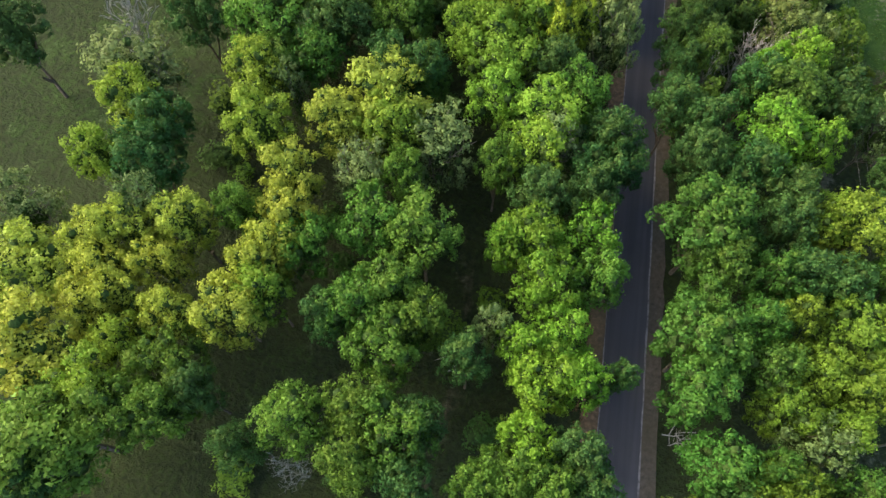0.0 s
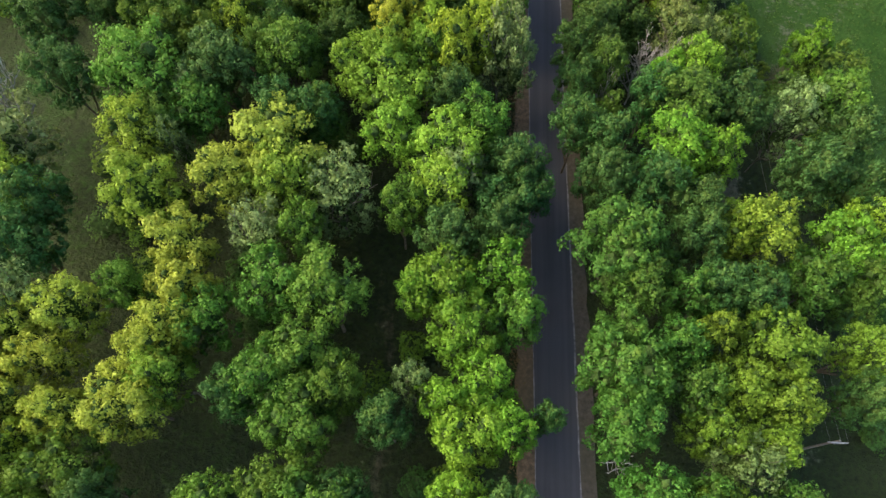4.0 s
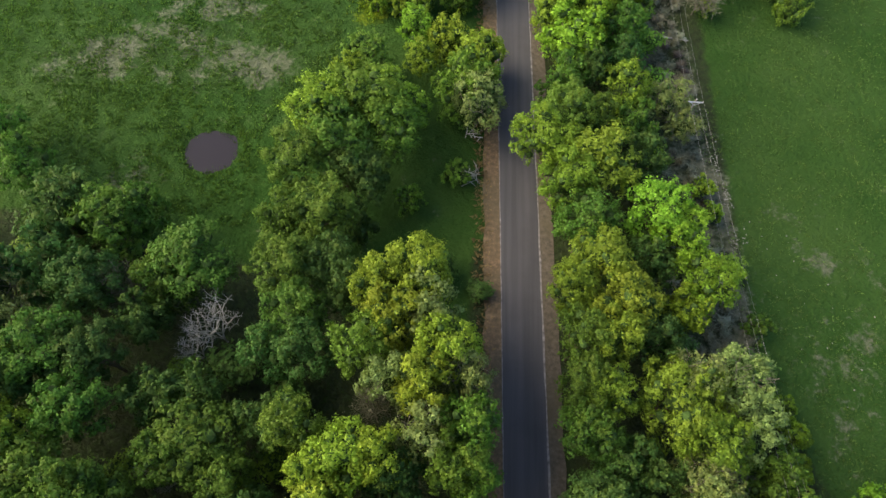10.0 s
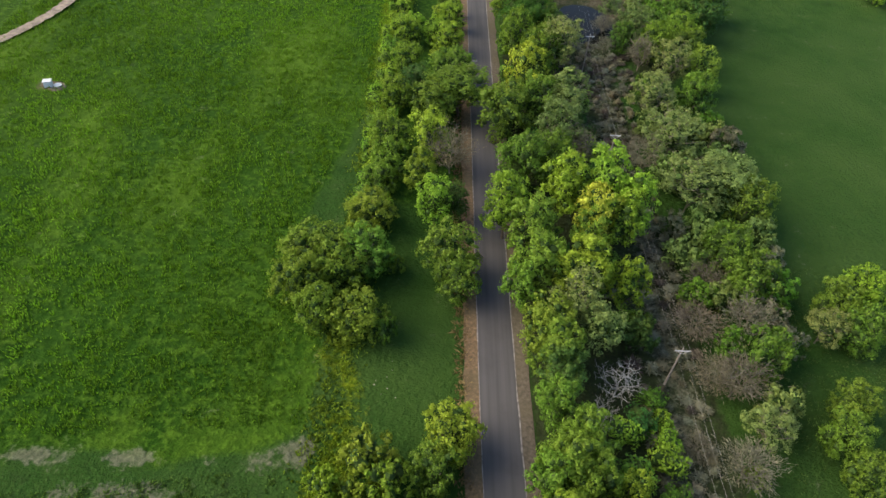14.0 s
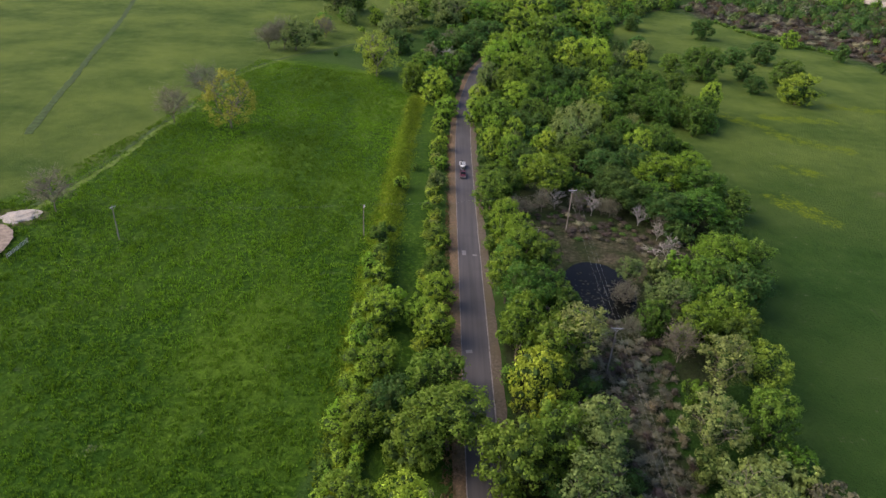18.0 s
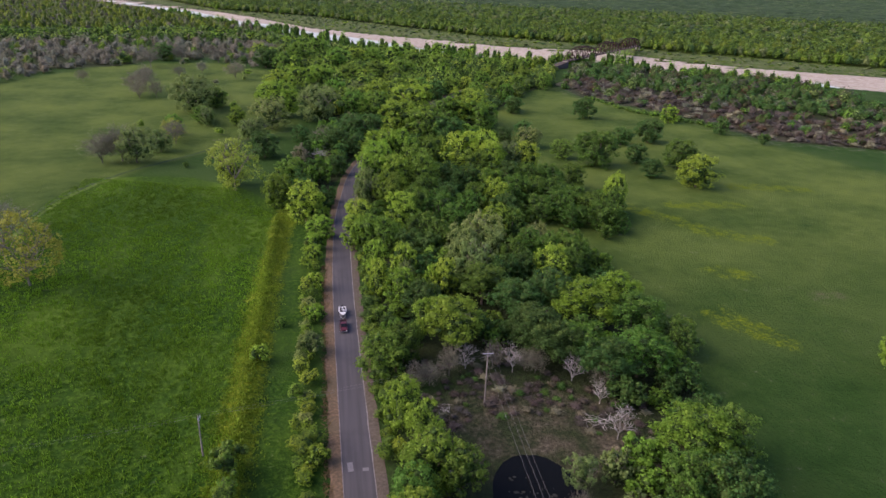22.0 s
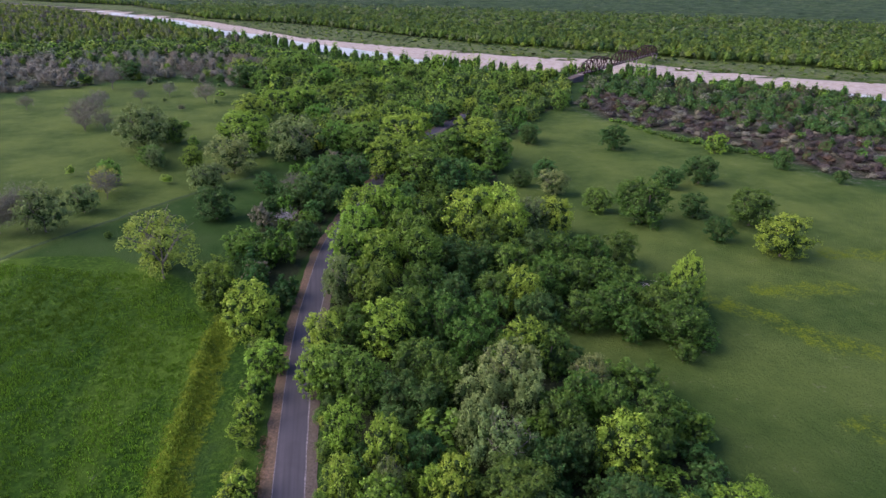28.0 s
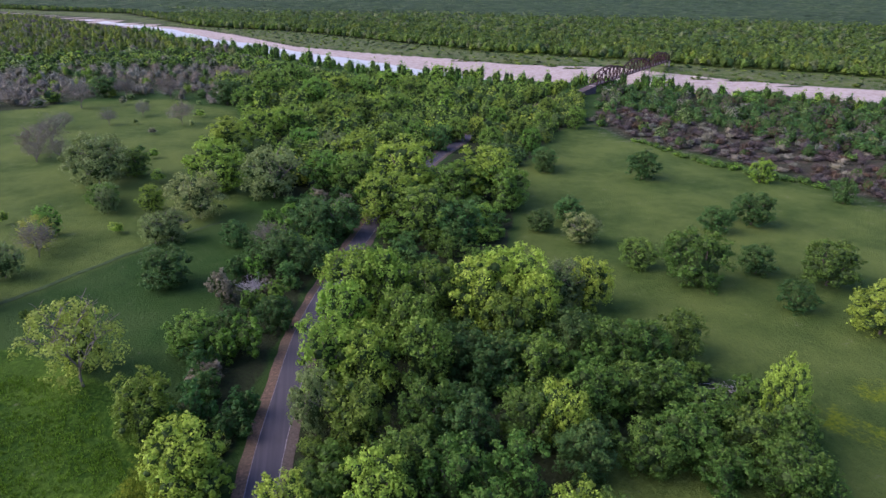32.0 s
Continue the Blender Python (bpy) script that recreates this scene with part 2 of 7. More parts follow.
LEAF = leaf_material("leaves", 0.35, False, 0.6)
LEAF_JOINED = leaf_material("leaves_of_the_woods", 0.35, True, 0.6)
GRASS_BLADE = leaf_material("grass_blades", 0.3, True, 0.5)
BARK = plain("bark", (0.13, 0.105, 0.08), 0.9, 2.0, 0.4)
PALE_BARK = plain("bleached_wood", (0.34, 0.325, 0.30), 0.85, 2.0, 0.35)
# Crown cores: the shade deep between the sprays is put into this dark green.
CROWN_SHADE = plain("crown_shade", (0.038, 0.072, 0.014), 0.95, 1.2, 0.5)
GREY_TWIG = plain("grey_twigs", (0.155, 0.140, 0.110), 0.9, 1.0, 0.35)
GROUND = ground_material()
ASPHALT = asphalt_material()
VERGE = verge_material("dry_verge")
BROWN_VERGE = verge_material("brown_verge", 0.55)
CHALK = plain("worn_edge_gravel", (0.20, 0.185, 0.18), 0.9, 1.5, 0.5)
MUDDY = water_material("muddy_water", (0.024, 0.019, 0.022), 0.3, 0.22)
DARK_WATER = water_material("dark_pond_water", (0.006, 0.007, 0.007), 0.05, 0.06)
# River's pale base colour stands in for the sky's reflection on the water.
RIVER_WATER = water_material("river_water", (0.43, 0.47, 0.37), 0.35)
WOODS = woods_material()
TRACK = plain("worn_pasture_track", (0.034, 0.066, 0.014), 0.95, 0.5, 0.45)
PALE_GRASS = plain("pale_pasture_grass", (0.088, 0.142, 0.018), 0.95, 0.6, 0.4)


# ---- parts ----
def part(name, bm, mat, parent=None, label=""):
    me = bpy.data.meshes.new(name)
    bm.to_mesh(me)
    bm.free()
    me.materials.append(mat)
    ob = new(name, me)
    if parent is not None:
        ob.parent = parent
    if label:
        ob["label"] = label
    return ob


def mesh_from(name, verts, faces, mat, smooth=False):
    me = bpy.data.meshes.new(name)
    me.from_pydata(verts, [], faces)
    me.materials.append(mat)
    if smooth:
        me.polygons.foreach_set("use_smooth", [True] * len(me.polygons))
    me.update()
    return me


def thing(name, x, y, z, label, category, group="", turn=0.0):
    e = new(name)
    e.matrix_basis = pose(x, y, z, 0, 0, turn)
    return tagged(e, label, category, group)


def box(bm, cx, cy, cz, sx, sy, sz, turn=0.0, bevel=0.0):
    m = pose(cx, cy, cz, 0, 0, turn) @ Matrix.Diagonal((sx, sy, sz, 1))
    g = bmesh.ops.create_cube(bm, size=1.0, matrix=m)
    if bevel:
        edges = list({e for v in g["verts"] for e in v.link_edges})
        bmesh.ops.bevel(bm, geom=edges, offset=bevel, segments=2, affect="EDGES")


def rod(bm, a, b, r1, r2=None, sides=8):
    a, b = Vector(a), Vector(b)
    d = b - a
    m = Matrix.Translation((a + b) / 2) @ d.to_track_quat("Z", "Y").to_matrix().to_4x4()
    bmesh.ops.create_cone(bm, cap_ends=True, segments=sides, radius1=r1, radius2=r1 if r2 is None else r2, depth=d.length, matrix=m)


# ---- plan of the ground ----
ROAD = [(19.6, -80), (18.9, -20), (18.4, 15), (17.7, 45), (17.0, 80), (16.4, 118), (15.8, 150), (15.2, 185), (14.9, 225), (14.5, 280), (14.2, 325), (13.9, 370),
        (14.1, 425), (15.0, 455), (16.6, 480), (19.3, 503), (23.0, 530), (31.5, 564), (44.0, 604), (62.0, 655), (84.0, 705), (108.0, 750),
        (137.0, 795), (172.0, 842), (207.0, 886), (244.0, 926), (284.0, 962)]


def smooth_line(points, step=3.0):
    """A curve through the points, sampled evenly."""
    p = np.array(points, float)
    s = np.concatenate(([0], np.cumsum(np.hypot(*np.diff(p, axis=0).T))))
    tang = np.gradient(p, s, axis=0)
    at = np.linspace(0, s[-1], int(s[-1] / step) + 1)
    k = np.clip(np.searchsorted(s, at, "right") - 1, 0, len(s) - 2)
    h = (s[k + 1] - s[k])[:, None]
    u = ((at - s[k])[:, None]) / h
    return ((2 * u**3 - 3 * u**2 + 1) * p[k] + (u**3 - 2 * u**2 + u) * h * tang[k]
            + (-2 * u**3 + 3 * u**2) * p[k + 1] + (u**3 - u**2) * h * tang[k + 1])


ROAD_LINE = smooth_line(ROAD)
RIVER_NEAR = ([-4000, -940, -700, -340, -163, -66, 0, 114, 200, 325, 375, 440, 511, 700, 1200, 4000], [5000, 2673, 2450, 1884, 1490, 1395, 1283, 1112, 1065, 1025, 966, 912, 850, 720, 500, -800])
RIVER_FAR = ([-4000, -950, -600, -237, -132, -9, 142, 219, 282, 414, 500, 550, 631, 900, 1400, 4000], [5400, 2740, 2400, 1960, 1780, 1512, 1365, 1314, 1240, 1200, 1075, 1022, 975, 830, 650, -500])
FAR_WOODS = ([-4000, -950, -555, -240, -18, 164, 276, 387, 500, 557, 640, 684, 900, 1400, 4000], [5600, 2900, 2663, 1990, 1826, 1561, 1377, 1305, 1210, 1141, 1090, 1034, 890, 720, -400])
WATER_FAR = ([-4000, -950, -597, -287, -157, -81, -6, 94, 158, 230, 375, 4000], [5380, 2714, 2390, 1950, 1660, 1569, 1422, 1288, 1168, 1066, 970, -790])


def inside(poly, x, y):
    """Which of the points lie in the polygon (arrays)."""
    hit = np.zeros(np.shape(x), bool)
    for (x0, y0), (x1, y1) in zip(poly, poly[1:] + poly[:1]):
        if y0 != y1:
            hit ^= ((y0 > y) != (y1 > y)) & (x < (x1 - x0) * (y - y0) / (y1 - y0) + x0)
    return hit


def from_line(pts, x, y):
    """Distance of the points from a polyline (arrays)."""
    d = np.full(np.shape(x), 1e9)
    for (x0, y0), (x1, y1) in zip(pts[:-1], pts[1:]):
        ux, uy = x1 - x0, y1 - y0
        k = np.clip(((x - x0) * ux + (y - y0) * uy) / (ux * ux + uy * uy), 0, 1)
        d = np.minimum(d, np.hypot(x - x0 - k * ux, y - y0 - k * uy))
    return d


def road_x(y):
    return np.interp(y, ROAD_LINE[:, 1], ROAD_LINE[:, 0])


SOUTH_WOOD = [(-75, -25), (70, -25), (62, 75), (50, 100), (48, 140), (-10, 112), (-40, 118), (-110, 130), (-110, 84), (-72, 84), (-54, 62), (-50, 40), (-60, 20), (-75, 18)]
ROADSIDE_WOOD = [(21, 100), (40, 100), (40, 200), (40, 260), (34, 300), (21, 300)]
POND_WOOD = [(54, 262), (70, 290), (85, 320), (95, 350), (98, 390), (97, 425), (25, 425), (22, 364), (62, 364), (70, 352), (68, 330), (60, 300)]
MIDDLE_WOOD = [(24, 425), (98, 396), (101, 430), (92, 439), (80, 446), (78, 466), (85, 474), (104, 472), (110, 462), (121, 447), (130, 463), (133, 476), (128, 487), (112, 504), (100, 515), (94, 532), (90, 566), (104, 605), (118, 645), (126, 686), (70, 660), (50, 600), (36, 560), (27, 520), (21, 480)]
BEND_WOOD = [(-5, 480), (8, 480), (14, 520), (24, 565), (40, 615), (60, 660), (30, 670), (10, 620), (-2, 560)]
NORTH_WOOD = [(10, 660), (62, 665), (105, 755), (160, 835), (235, 925), (262, 950), (235, 965), (150, 990), (60, 1040), (-30, 1070), (-60, 1010), (-30, 905), (-15, 790)]
CORNER_WOOD = [(72, 660), (126, 690), (142, 708), (158, 732), (188, 786), (220, 815), (262, 930), (240, 915), (170, 832), (115, 752)]
SCRUB = [(225, 815), (228, 762), (243, 732), (256, 708), (277, 662), (290, 600), (420, 540), (480, 700), (500, 845), (438, 905), (372, 955), (322, 1010), (290, 940)]
SCRUB_FRONT = [(225, 815), (228, 762), (243, 732), (256, 708), (277, 662), (290, 600), (420, 540), (440, 620), (355, 700), (315, 760), (292, 830), (262, 880)]
WEST_GREY = [(-40, 890), (-95, 955), (-150, 948), (-187, 932), (-214, 880), (-238, 816), (-262, 780), (-300, 760), (-420, 742), (-620, 860), (-480, 1090), (-300, 1120), (-160, 1180), (-70, 1160), (-20, 1040)]
WEST_WOOD = [(-40, 905), (-95, 1003), (-150, 990), (-186, 908), (-262, 875), (-420, 805), (-700, 900), (-420, 1240), (-180, 1350), (-60, 1280), (-10, 1180), (60, 1050), (-30, 1080)]
LUSH_FIELD = [(-13, 176), (-30, 171), (-50, 172), (-62, 165), (-110, 172), (-200, 200), (-260, 300), (-130, 345), (-112, 368), (-101, 430), (-100, 500), (-90, 537), (-66, 537),
              (-50, 533), (-28, 517), (-18, 505), (-9, 486), (-9, 400), (-10, 330), (-11, 282), (-16, 253), (-24, 212), (-14, 194)]
WEST_PASTURE = [(-130, 345), (-112, 368), (-101, 430), (-100, 500), (-70, 557), (-18, 626), (-4, 660), (-20, 800), (-36, 885), (-95, 950), (-150, 943), (-186, 927), (-212, 873), (-236, 810), (-260, 773), (-300, 752), (-420, 735), (-460, 420), (-300, 300)]
EAST_FIELD = [(52, 100), (49, 140), (48, 168), (57, 180), (66, 200), (72, 232), (70, 262), (72, 280), (82, 290), (92, 318), (99, 349), (102, 398), (104, 430), (94, 442), (82, 448), (80, 464), (86, 472), (104, 470), (110, 460), (123, 445), (133, 461), (137, 477), (131, 490), (115, 508), (103, 519), (97, 534), (94, 566), (108, 605), (121, 645), (128, 688),
              (143, 705), (160, 730), (190, 784), (222, 812), (219, 795), (223, 757), (239, 727), (252, 704), (273, 659), (281, 604), (300, 540), (330, 420), (330, 60), (90, 40), (60, 78)]
POND_CLEARING = [(-14, 172), (-15, 155), (-25, 139), (-23, 121), (-37, 119), (-42, 129), (-60, 132), (-80, 143), (-130, 150), (-110, 172), (-62, 165), (-50, 172), (-30, 171)]
WEST_GLADES = [[(-90, 41), (-100, 70), (-70, 84), (-54, 62), (-51, 44), (-58, 40)], [(-41, 20), (-38, 10), (-30, 9), (-19, 18), (-30, 23)], [(-12, 51), (-4, 52), (-5, 40), (-8, 28), (-5, 10), (-9, 4), (-11, 30)]]
ROADSIDE_GLADE = [(-4, 110), (9, 105), (10, 150), (10, 190), (8, 215), (-6, 215), (-10, 195), (-10, 178), (0, 160)]
BANK_FIELD = [(-8, 230), (8, 225), (9, 300), (8, 480), (-6, 482), (-6, 400), (-7, 320)]


def ground_height(x, y):
    """Level of the ground: a flat flood plain with the river's channel, two ponds, a bank beside the field."""
    x, y = np.asarray(x, float), np.asarray(y, float)
    z = 0.35 * np.sin(x * 0.031 + 1.0) * np.sin(y * 0.023) * np.clip(np.abs(x - road_x(y)) / 25 - 0.4, 0, 1)
    near, far = np.interp(x, *RIVER_NEAR), np.interp(x, *RIVER_FAR)
    k = np.minimum(y - near + 6, far - y + 25)
    z = z - 4.2 * np.clip(k / 20, 0, 1)
    d = np.hypot((x + 33.6) / 1.05, y - 134.7)
    z = z - 1.0 * np.clip((5.5 - d) / 3.2, 0, 1)
    z = z - 1.5 * np.clip(1.25 - np.hypot((x - 47.3) / 12, (y - 321) / 18.5), 0, 0.6)
    z = z + 1.5 * np.exp(-(((x + 9.5) / 2.2) ** 2)) * np.clip((y - 260) / 20, 0, 1) * np.clip((482 - y) / 10, 0, 1)
    z = z - 0.5 * np.exp(-(((x - 45) / 5) ** 2)) * np.clip((300 - y) / 30, 0, 1)
    return z


# ---- ground ----
def ground_sheet():
    def axis(*knots):
        """Coordinates from knot to knot, each with its own step."""
        out = []
        for (a, step), (c, _) in zip(knots[:-1], knots[1:]):
            out.append(np.linspace(a, c, max(2, int((c - a) / step)), endpoint=False))
        return np.concatenate(out + [[knots[-1][0]]])

    xs = axis((-4200, 250), (-1200, 60), (-320, 8), (-140, 2.3), (200, 6), (720, 40), (1300, 250), (4200, 1))
    ys = axis((-900, 100), (-45, 2.3), (620, 6), (1300, 14), (2100, 60), (2900, 250), (5600, 1))
    gx, gy = np.meshgrid(xs, ys)
    x, y = gx.ravel(), gy.ravel()
    z = ground_height(x, y)

    def soft(mask):
        g = mask.reshape(gx.shape).astype(float)
        for _ in range(1):
            g = (g + np.roll(g, 1, 0) + np.roll(g, -1, 0) + np.roll(g, 1, 1) + np.roll(g, -1, 1)) / 5
        return g.ravel()

    lush = soft(inside(LUSH_FIELD, x, y))
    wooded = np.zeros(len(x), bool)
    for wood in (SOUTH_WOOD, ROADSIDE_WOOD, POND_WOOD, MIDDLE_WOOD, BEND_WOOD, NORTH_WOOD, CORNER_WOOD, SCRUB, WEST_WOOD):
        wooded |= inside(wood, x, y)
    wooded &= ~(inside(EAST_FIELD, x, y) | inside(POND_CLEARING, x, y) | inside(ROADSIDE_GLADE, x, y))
    # Open ground west of the wood: its shade is painted by thinning the meadow mask.
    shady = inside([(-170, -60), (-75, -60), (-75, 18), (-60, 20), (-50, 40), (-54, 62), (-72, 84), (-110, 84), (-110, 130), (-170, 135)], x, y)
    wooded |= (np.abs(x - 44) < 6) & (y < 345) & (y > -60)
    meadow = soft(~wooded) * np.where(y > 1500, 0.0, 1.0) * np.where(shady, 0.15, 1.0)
    for g in WEST_GLADES:
        meadow = np.maximum(meadow, 0.38 * soft(inside(g, x, y)))
    lush = np.maximum(lush, 0.55 * soft(inside(BANK_FIELD, x, y)))
    meadow = meadow * (1 - 0.32 * soft(inside(POND_CLEARING, x, y)))
    lush = np.maximum(lush, 0.28 * soft(inside(POND_CLEARING, x, y)))
    rough = np.zeros(len(x))
    for i in np.nonzero(lush > 0.2)[0]:
        rough[i] = noise.noise((x[i] * 0.45, y[i] * 0.45, 3.0)) + 0.6 * noise.noise((x[i] * 0.16, y[i] * 0.16, 9.0))
    z = z + rough * 0.34 * lush
    near, far, woods = np.interp(x, *RIVER_NEAR), np.interp(x, *RIVER_FAR), np.interp(x, *FAR_WOODS)
    sand = np.clip((y - near + 2) / 6, 0, 1) * np.clip((far - y) / 12 + 0.5, 0, 1)
    meadow = np.maximum(meadow, np.clip((y - far) / 15, 0, 0.75) * np.clip((woods - y) / 15 + 1, 0, 1))
    track = np.maximum(np.clip(1.4 - from_line([(-158, 445), (-181, 526), (-200, 597), (-229, 689), (-256, 775)], x, y) / 1.6, 0, 1),
                       0.9 * np.clip(1.3 - from_line([(-110, 362), (-105, 418), (-100, 460), (-96, 507), (-80, 545), (-44, 593), (-11, 628)], x, y) / 1.3, 0, 1))
    meadow = meadow * (1 - 0.35 * track)
    dirt = 0.7 * np.clip(1.5 - np.hypot((x + 113) / 8.5, (y - 342) / 6), 0, 1)
    dirt = np.maximum(dirt, np.clip(1.6 - np.hypot((x - 50) / 20, (y - 340) / 13), 0, 0.42))
    meadow = meadow * (1 - 0.8 * np.clip(1.8 - np.hypot((x - 50) / 24, (y - 332) / 28), 0, 1))
    dirt = np.maximum(dirt, 0.45 * soft(inside(SCRUB_FRONT, x, y)))
    dirt = np.maximum(dirt, 0.8 * np.clip(1.5 - np.hypot((x + 92.5) / 3.0, (y - 267) / 2.2), 0, 1))
    dirt = np.maximum(dirt, 0.42 * np.clip(1.4 - from_line([(-8, 2), (-5, 18), (-6, 32), (-8, 44)], x, y) / 2.2, 0, 1))
    dirt = np.maximum(dirt, 0.4 * np.clip(1.4 - np.hypot((x - 165) / 14, (y - 392) / 9), 0, 1))
    strip = np.clip(1.3 - np.abs(x - np.interp(y, [60, 145, 170, 215, 270, 330], [46, 44, 42, 46, 46, 47])) / 4.5, 0, 1) * np.clip((345 - y) / 20, 0, 1) * np.clip((y - 40) / 20, 0, 1)
    dry = np.zeros(len(x))
    for cx, cy, rx, ry, most in ((-37, 165, 8, 3, 0.42), (-30, 153, 10, 5, 0.44), (-52, 154, 9, 4.5, 0.44), (-42, 157, 14, 6, 0.36), (-60, 150, 8, 5, 0.38), (-37, 150, 12, 4, 0.34), (-14.5, 174, 2.6, 2.4, 0.75), (-52.5, 171, 3.0, 1.6, 0.75), (-38, 171.5, 3.5, 0.8, 0.6)):
        dry = np.maximum(dry, 1.3 * most * np.clip(1.6 - np.hypot((x - cx) / rx, (y - cy) / ry), 0, 1))
    dry = np.maximum(dry, 0.36 * np.clip(1.4 - from_line([(-62, 166), (-51, 172), (-43, 172.5), (-28, 171), (-17, 171.5), (-12, 177)], x, y) / 1.1, 0, 1))
    dry = np.maximum(dry, 0.7 * np.clip(1.4 - from_line([(50, 104), (49.5, 122), (48, 140), (46.5, 162)], x, y) / 2.0, 0, 1))
    dry = np.maximum(dry, 0.55 * strip)
    dry = np.maximum(dry, 0.26 * np.clip(1.5 - np.hypot((x - 64) / 9, (y - 110) / 24), 0, 1))
    dry = np.maximum(dry, 0.55 * np.clip(1.4 - np.hypot((x + 44) / 5, (y - 128) / 5), 0, 1))
    # Bank's tall yellow-green grass, brightened in colour for the light on its slope.
    flowers_and_lit_bank = np.maximum(0.72 * np.clip(1.5 - from_line([(-10.2, 285), (-9.8, 364), (-9.2, 407), (-6.5, 484)], x, y) / 4.6, 0, 1), 0.5 * np.clip(1.4 - from_line([(-11, 180), (-10.5, 200), (-10, 235), (-10, 270)], x, y) / 2.6, 0, 1))
    flowers_and_lit_bank = np.maximum(flowers_and_lit_bank, 0.55 * np.clip(1.4 - from_line([(-10.5, 166), (-9.0, 174), (-8.5, 184), (-11, 194)], x, y) / 3.2, 0, 1))
    for streak in ([(140, 476), (150, 462), (158, 448), (174, 438)], [(205, 506), (240, 499)], [(122, 384), (133, 369)], [(141, 413), (146, 409)], [(160, 480), (190, 478)]):
        flowers_and_lit_bank = np.maximum(flowers_and_lit_bank, 0.49 * np.clip(1.5 - from_line(streak, x, y) / 6.5, 0, 1))
    pale = np.maximum(soft(inside(EAST_FIELD, x, y)) * np.clip((y - 330) / 120, 0, 1), soft(inside(WEST_PASTURE, x, y)))
    pale = np.maximum(pale, np.clip((y - far) / 15, 0, 1))
    dry = np.maximum(dry, 0.30 * np.clip(1.5 - from_line(SCRUB_FRONT[:7], x, y) / 14, 0, 1))
    dry = np.maximum(dry, 0.42 * np.clip((y - far) / 8, 0, 1) * np.clip((woods - y) / 15 + 0.4, 0, 1))
    isle = np.zeros(len(x))
    for cx, cy, rx, ry in ((357, 1190, 16, 9), (300, 1250, 22, 8), (335, 1215, 9, 12), (472, 1077, 15, 10), (508, 1058, 20, 9), (440, 1110, 9, 6), (235, 1285, 26, 8), (-166, 1650, 16, 30), (540, 1010, 20, 7)):
        isle = np.maximum(isle, np.clip(1.5 - np.hypot((x - cx) / rx, (y - cy) / ry), 0, 1))
    sandy = sand * (1 - 0.75 * isle)
    meadow = np.maximum(meadow, 0.8 * isle)

    fx, fy = len(xs), len(ys)
    i = (np.arange(fy - 1)[:, None] * fx + np.arange(fx - 1)).ravel()
    faces = np.stack((i, i + 1, i + 1 + fx, i + fx), 1)
    me = bpy.data.meshes.new("ground")
    me.from_pydata(np.stack((x, y, z), 1).tolist(), [], faces.tolist())
    me.polygons.foreach_set("use_smooth", [True] * len(me.polygons))
    for name, (r, g, b) in (("cover", (meadow, lush, dirt)), ("wear", (dry, flowers_and_lit_bank, sandy))):
        a = me.color_attributes.new(name, "FLOAT_COLOR", "POINT")
        a.data.foreach_set("color", np.stack((r, g, b, pale), 1).astype(np.float32).ravel())
    me.materials.append(GROUND)
    return tagged(new("ground", me), "flood plain of green pasture, dry grass and dark wood floor", "ground", kind="structure")


ground_sheet()


def strip_mesh(name, line, offset0, offset1, z0, mat, crown=0.0, ragged=0.0, cols=4, seed=0, follow=False):
    """A strip along a line, between two offsets to its right."""
    rnd = random.Random(seed)
    t = np.gradient(line, axis=0)
    t /= np.linalg.norm(t, axis=1)[:, None]
    n = np.stack((t[:, 1], -t[:, 0]), 1)
    verts, faces = [], []
    for i in range(len(line)):
        a, b = offset0 + rnd.uniform(-ragged, ragged), offset1 + rnd.uniform(-ragged, ragged)
        for j in range(cols + 1):
            u = j / cols
            o = a + (b - a) * u
            x, y = line[i] + n[i] * o
            verts.append((x, y, z0 + crown * (1 - (2 * u - 1) ** 2) + (float(ground_height(x, y)) if follow else 0.0)))
    for i in range(len(line) - 1):
        for j in range(cols):
            k = i * (cols + 1) + j
            faces.append((k, k + 1, k + cols + 2, k + cols + 1))
    me = mesh_from(name, verts, faces, mat, True)
    return new(name, me)


tagged(strip_mesh("road", ROAD_LINE, -3.0, 3.0, 0.10, ASPHALT, 0.06, 0.06, 6), "narrow worn grey asphalt country road without a centre line", "road", kind="structure")
tagged(strip_mesh("verge_west", ROAD_LINE, -5.5, -2.7, 0.07, VERGE, 0.05, 0.28, 3, 1), "strip of dry orange-brown grass along the road", "verge", kind="structure")
tagged(strip_mesh("verge_east", ROAD_LINE, 2.7, 5.3, 0.07, BROWN_VERGE, 0.05, 0.22, 3, 2), "strip of dry brown grass along the road", "verge", kind="structure")
tagged(strip_mesh("road_edge_west", ROAD_LINE, -3.07, -2.93, 0.125, CHALK, 0.01, 0.05, 1, 3), "pale worn gravel line at the asphalt's edge", "road edge", kind="structure")
tagged(strip_mesh("road_edge_east", ROAD_LINE, 2.9, 3.13, 0.125, CHALK, 0.01, 0.07, 1, 4), "pale worn gravel line at the asphalt's edge", "road edge", kind="structure")


FARM_TRACK = smooth_line([(-146, 405), (-158, 445), (-170, 488), (-181, 526), (-200, 597), (-229, 689), (-256, 775)], 4.0)
DITCH = smooth_line([(-118, 325), (-110, 362), (-107, 386), (-105, 418), (-100, 460), (-96, 507), (-80, 545), (-60, 572), (-44, 593), (-23, 617), (-11, 628)], 3.0)
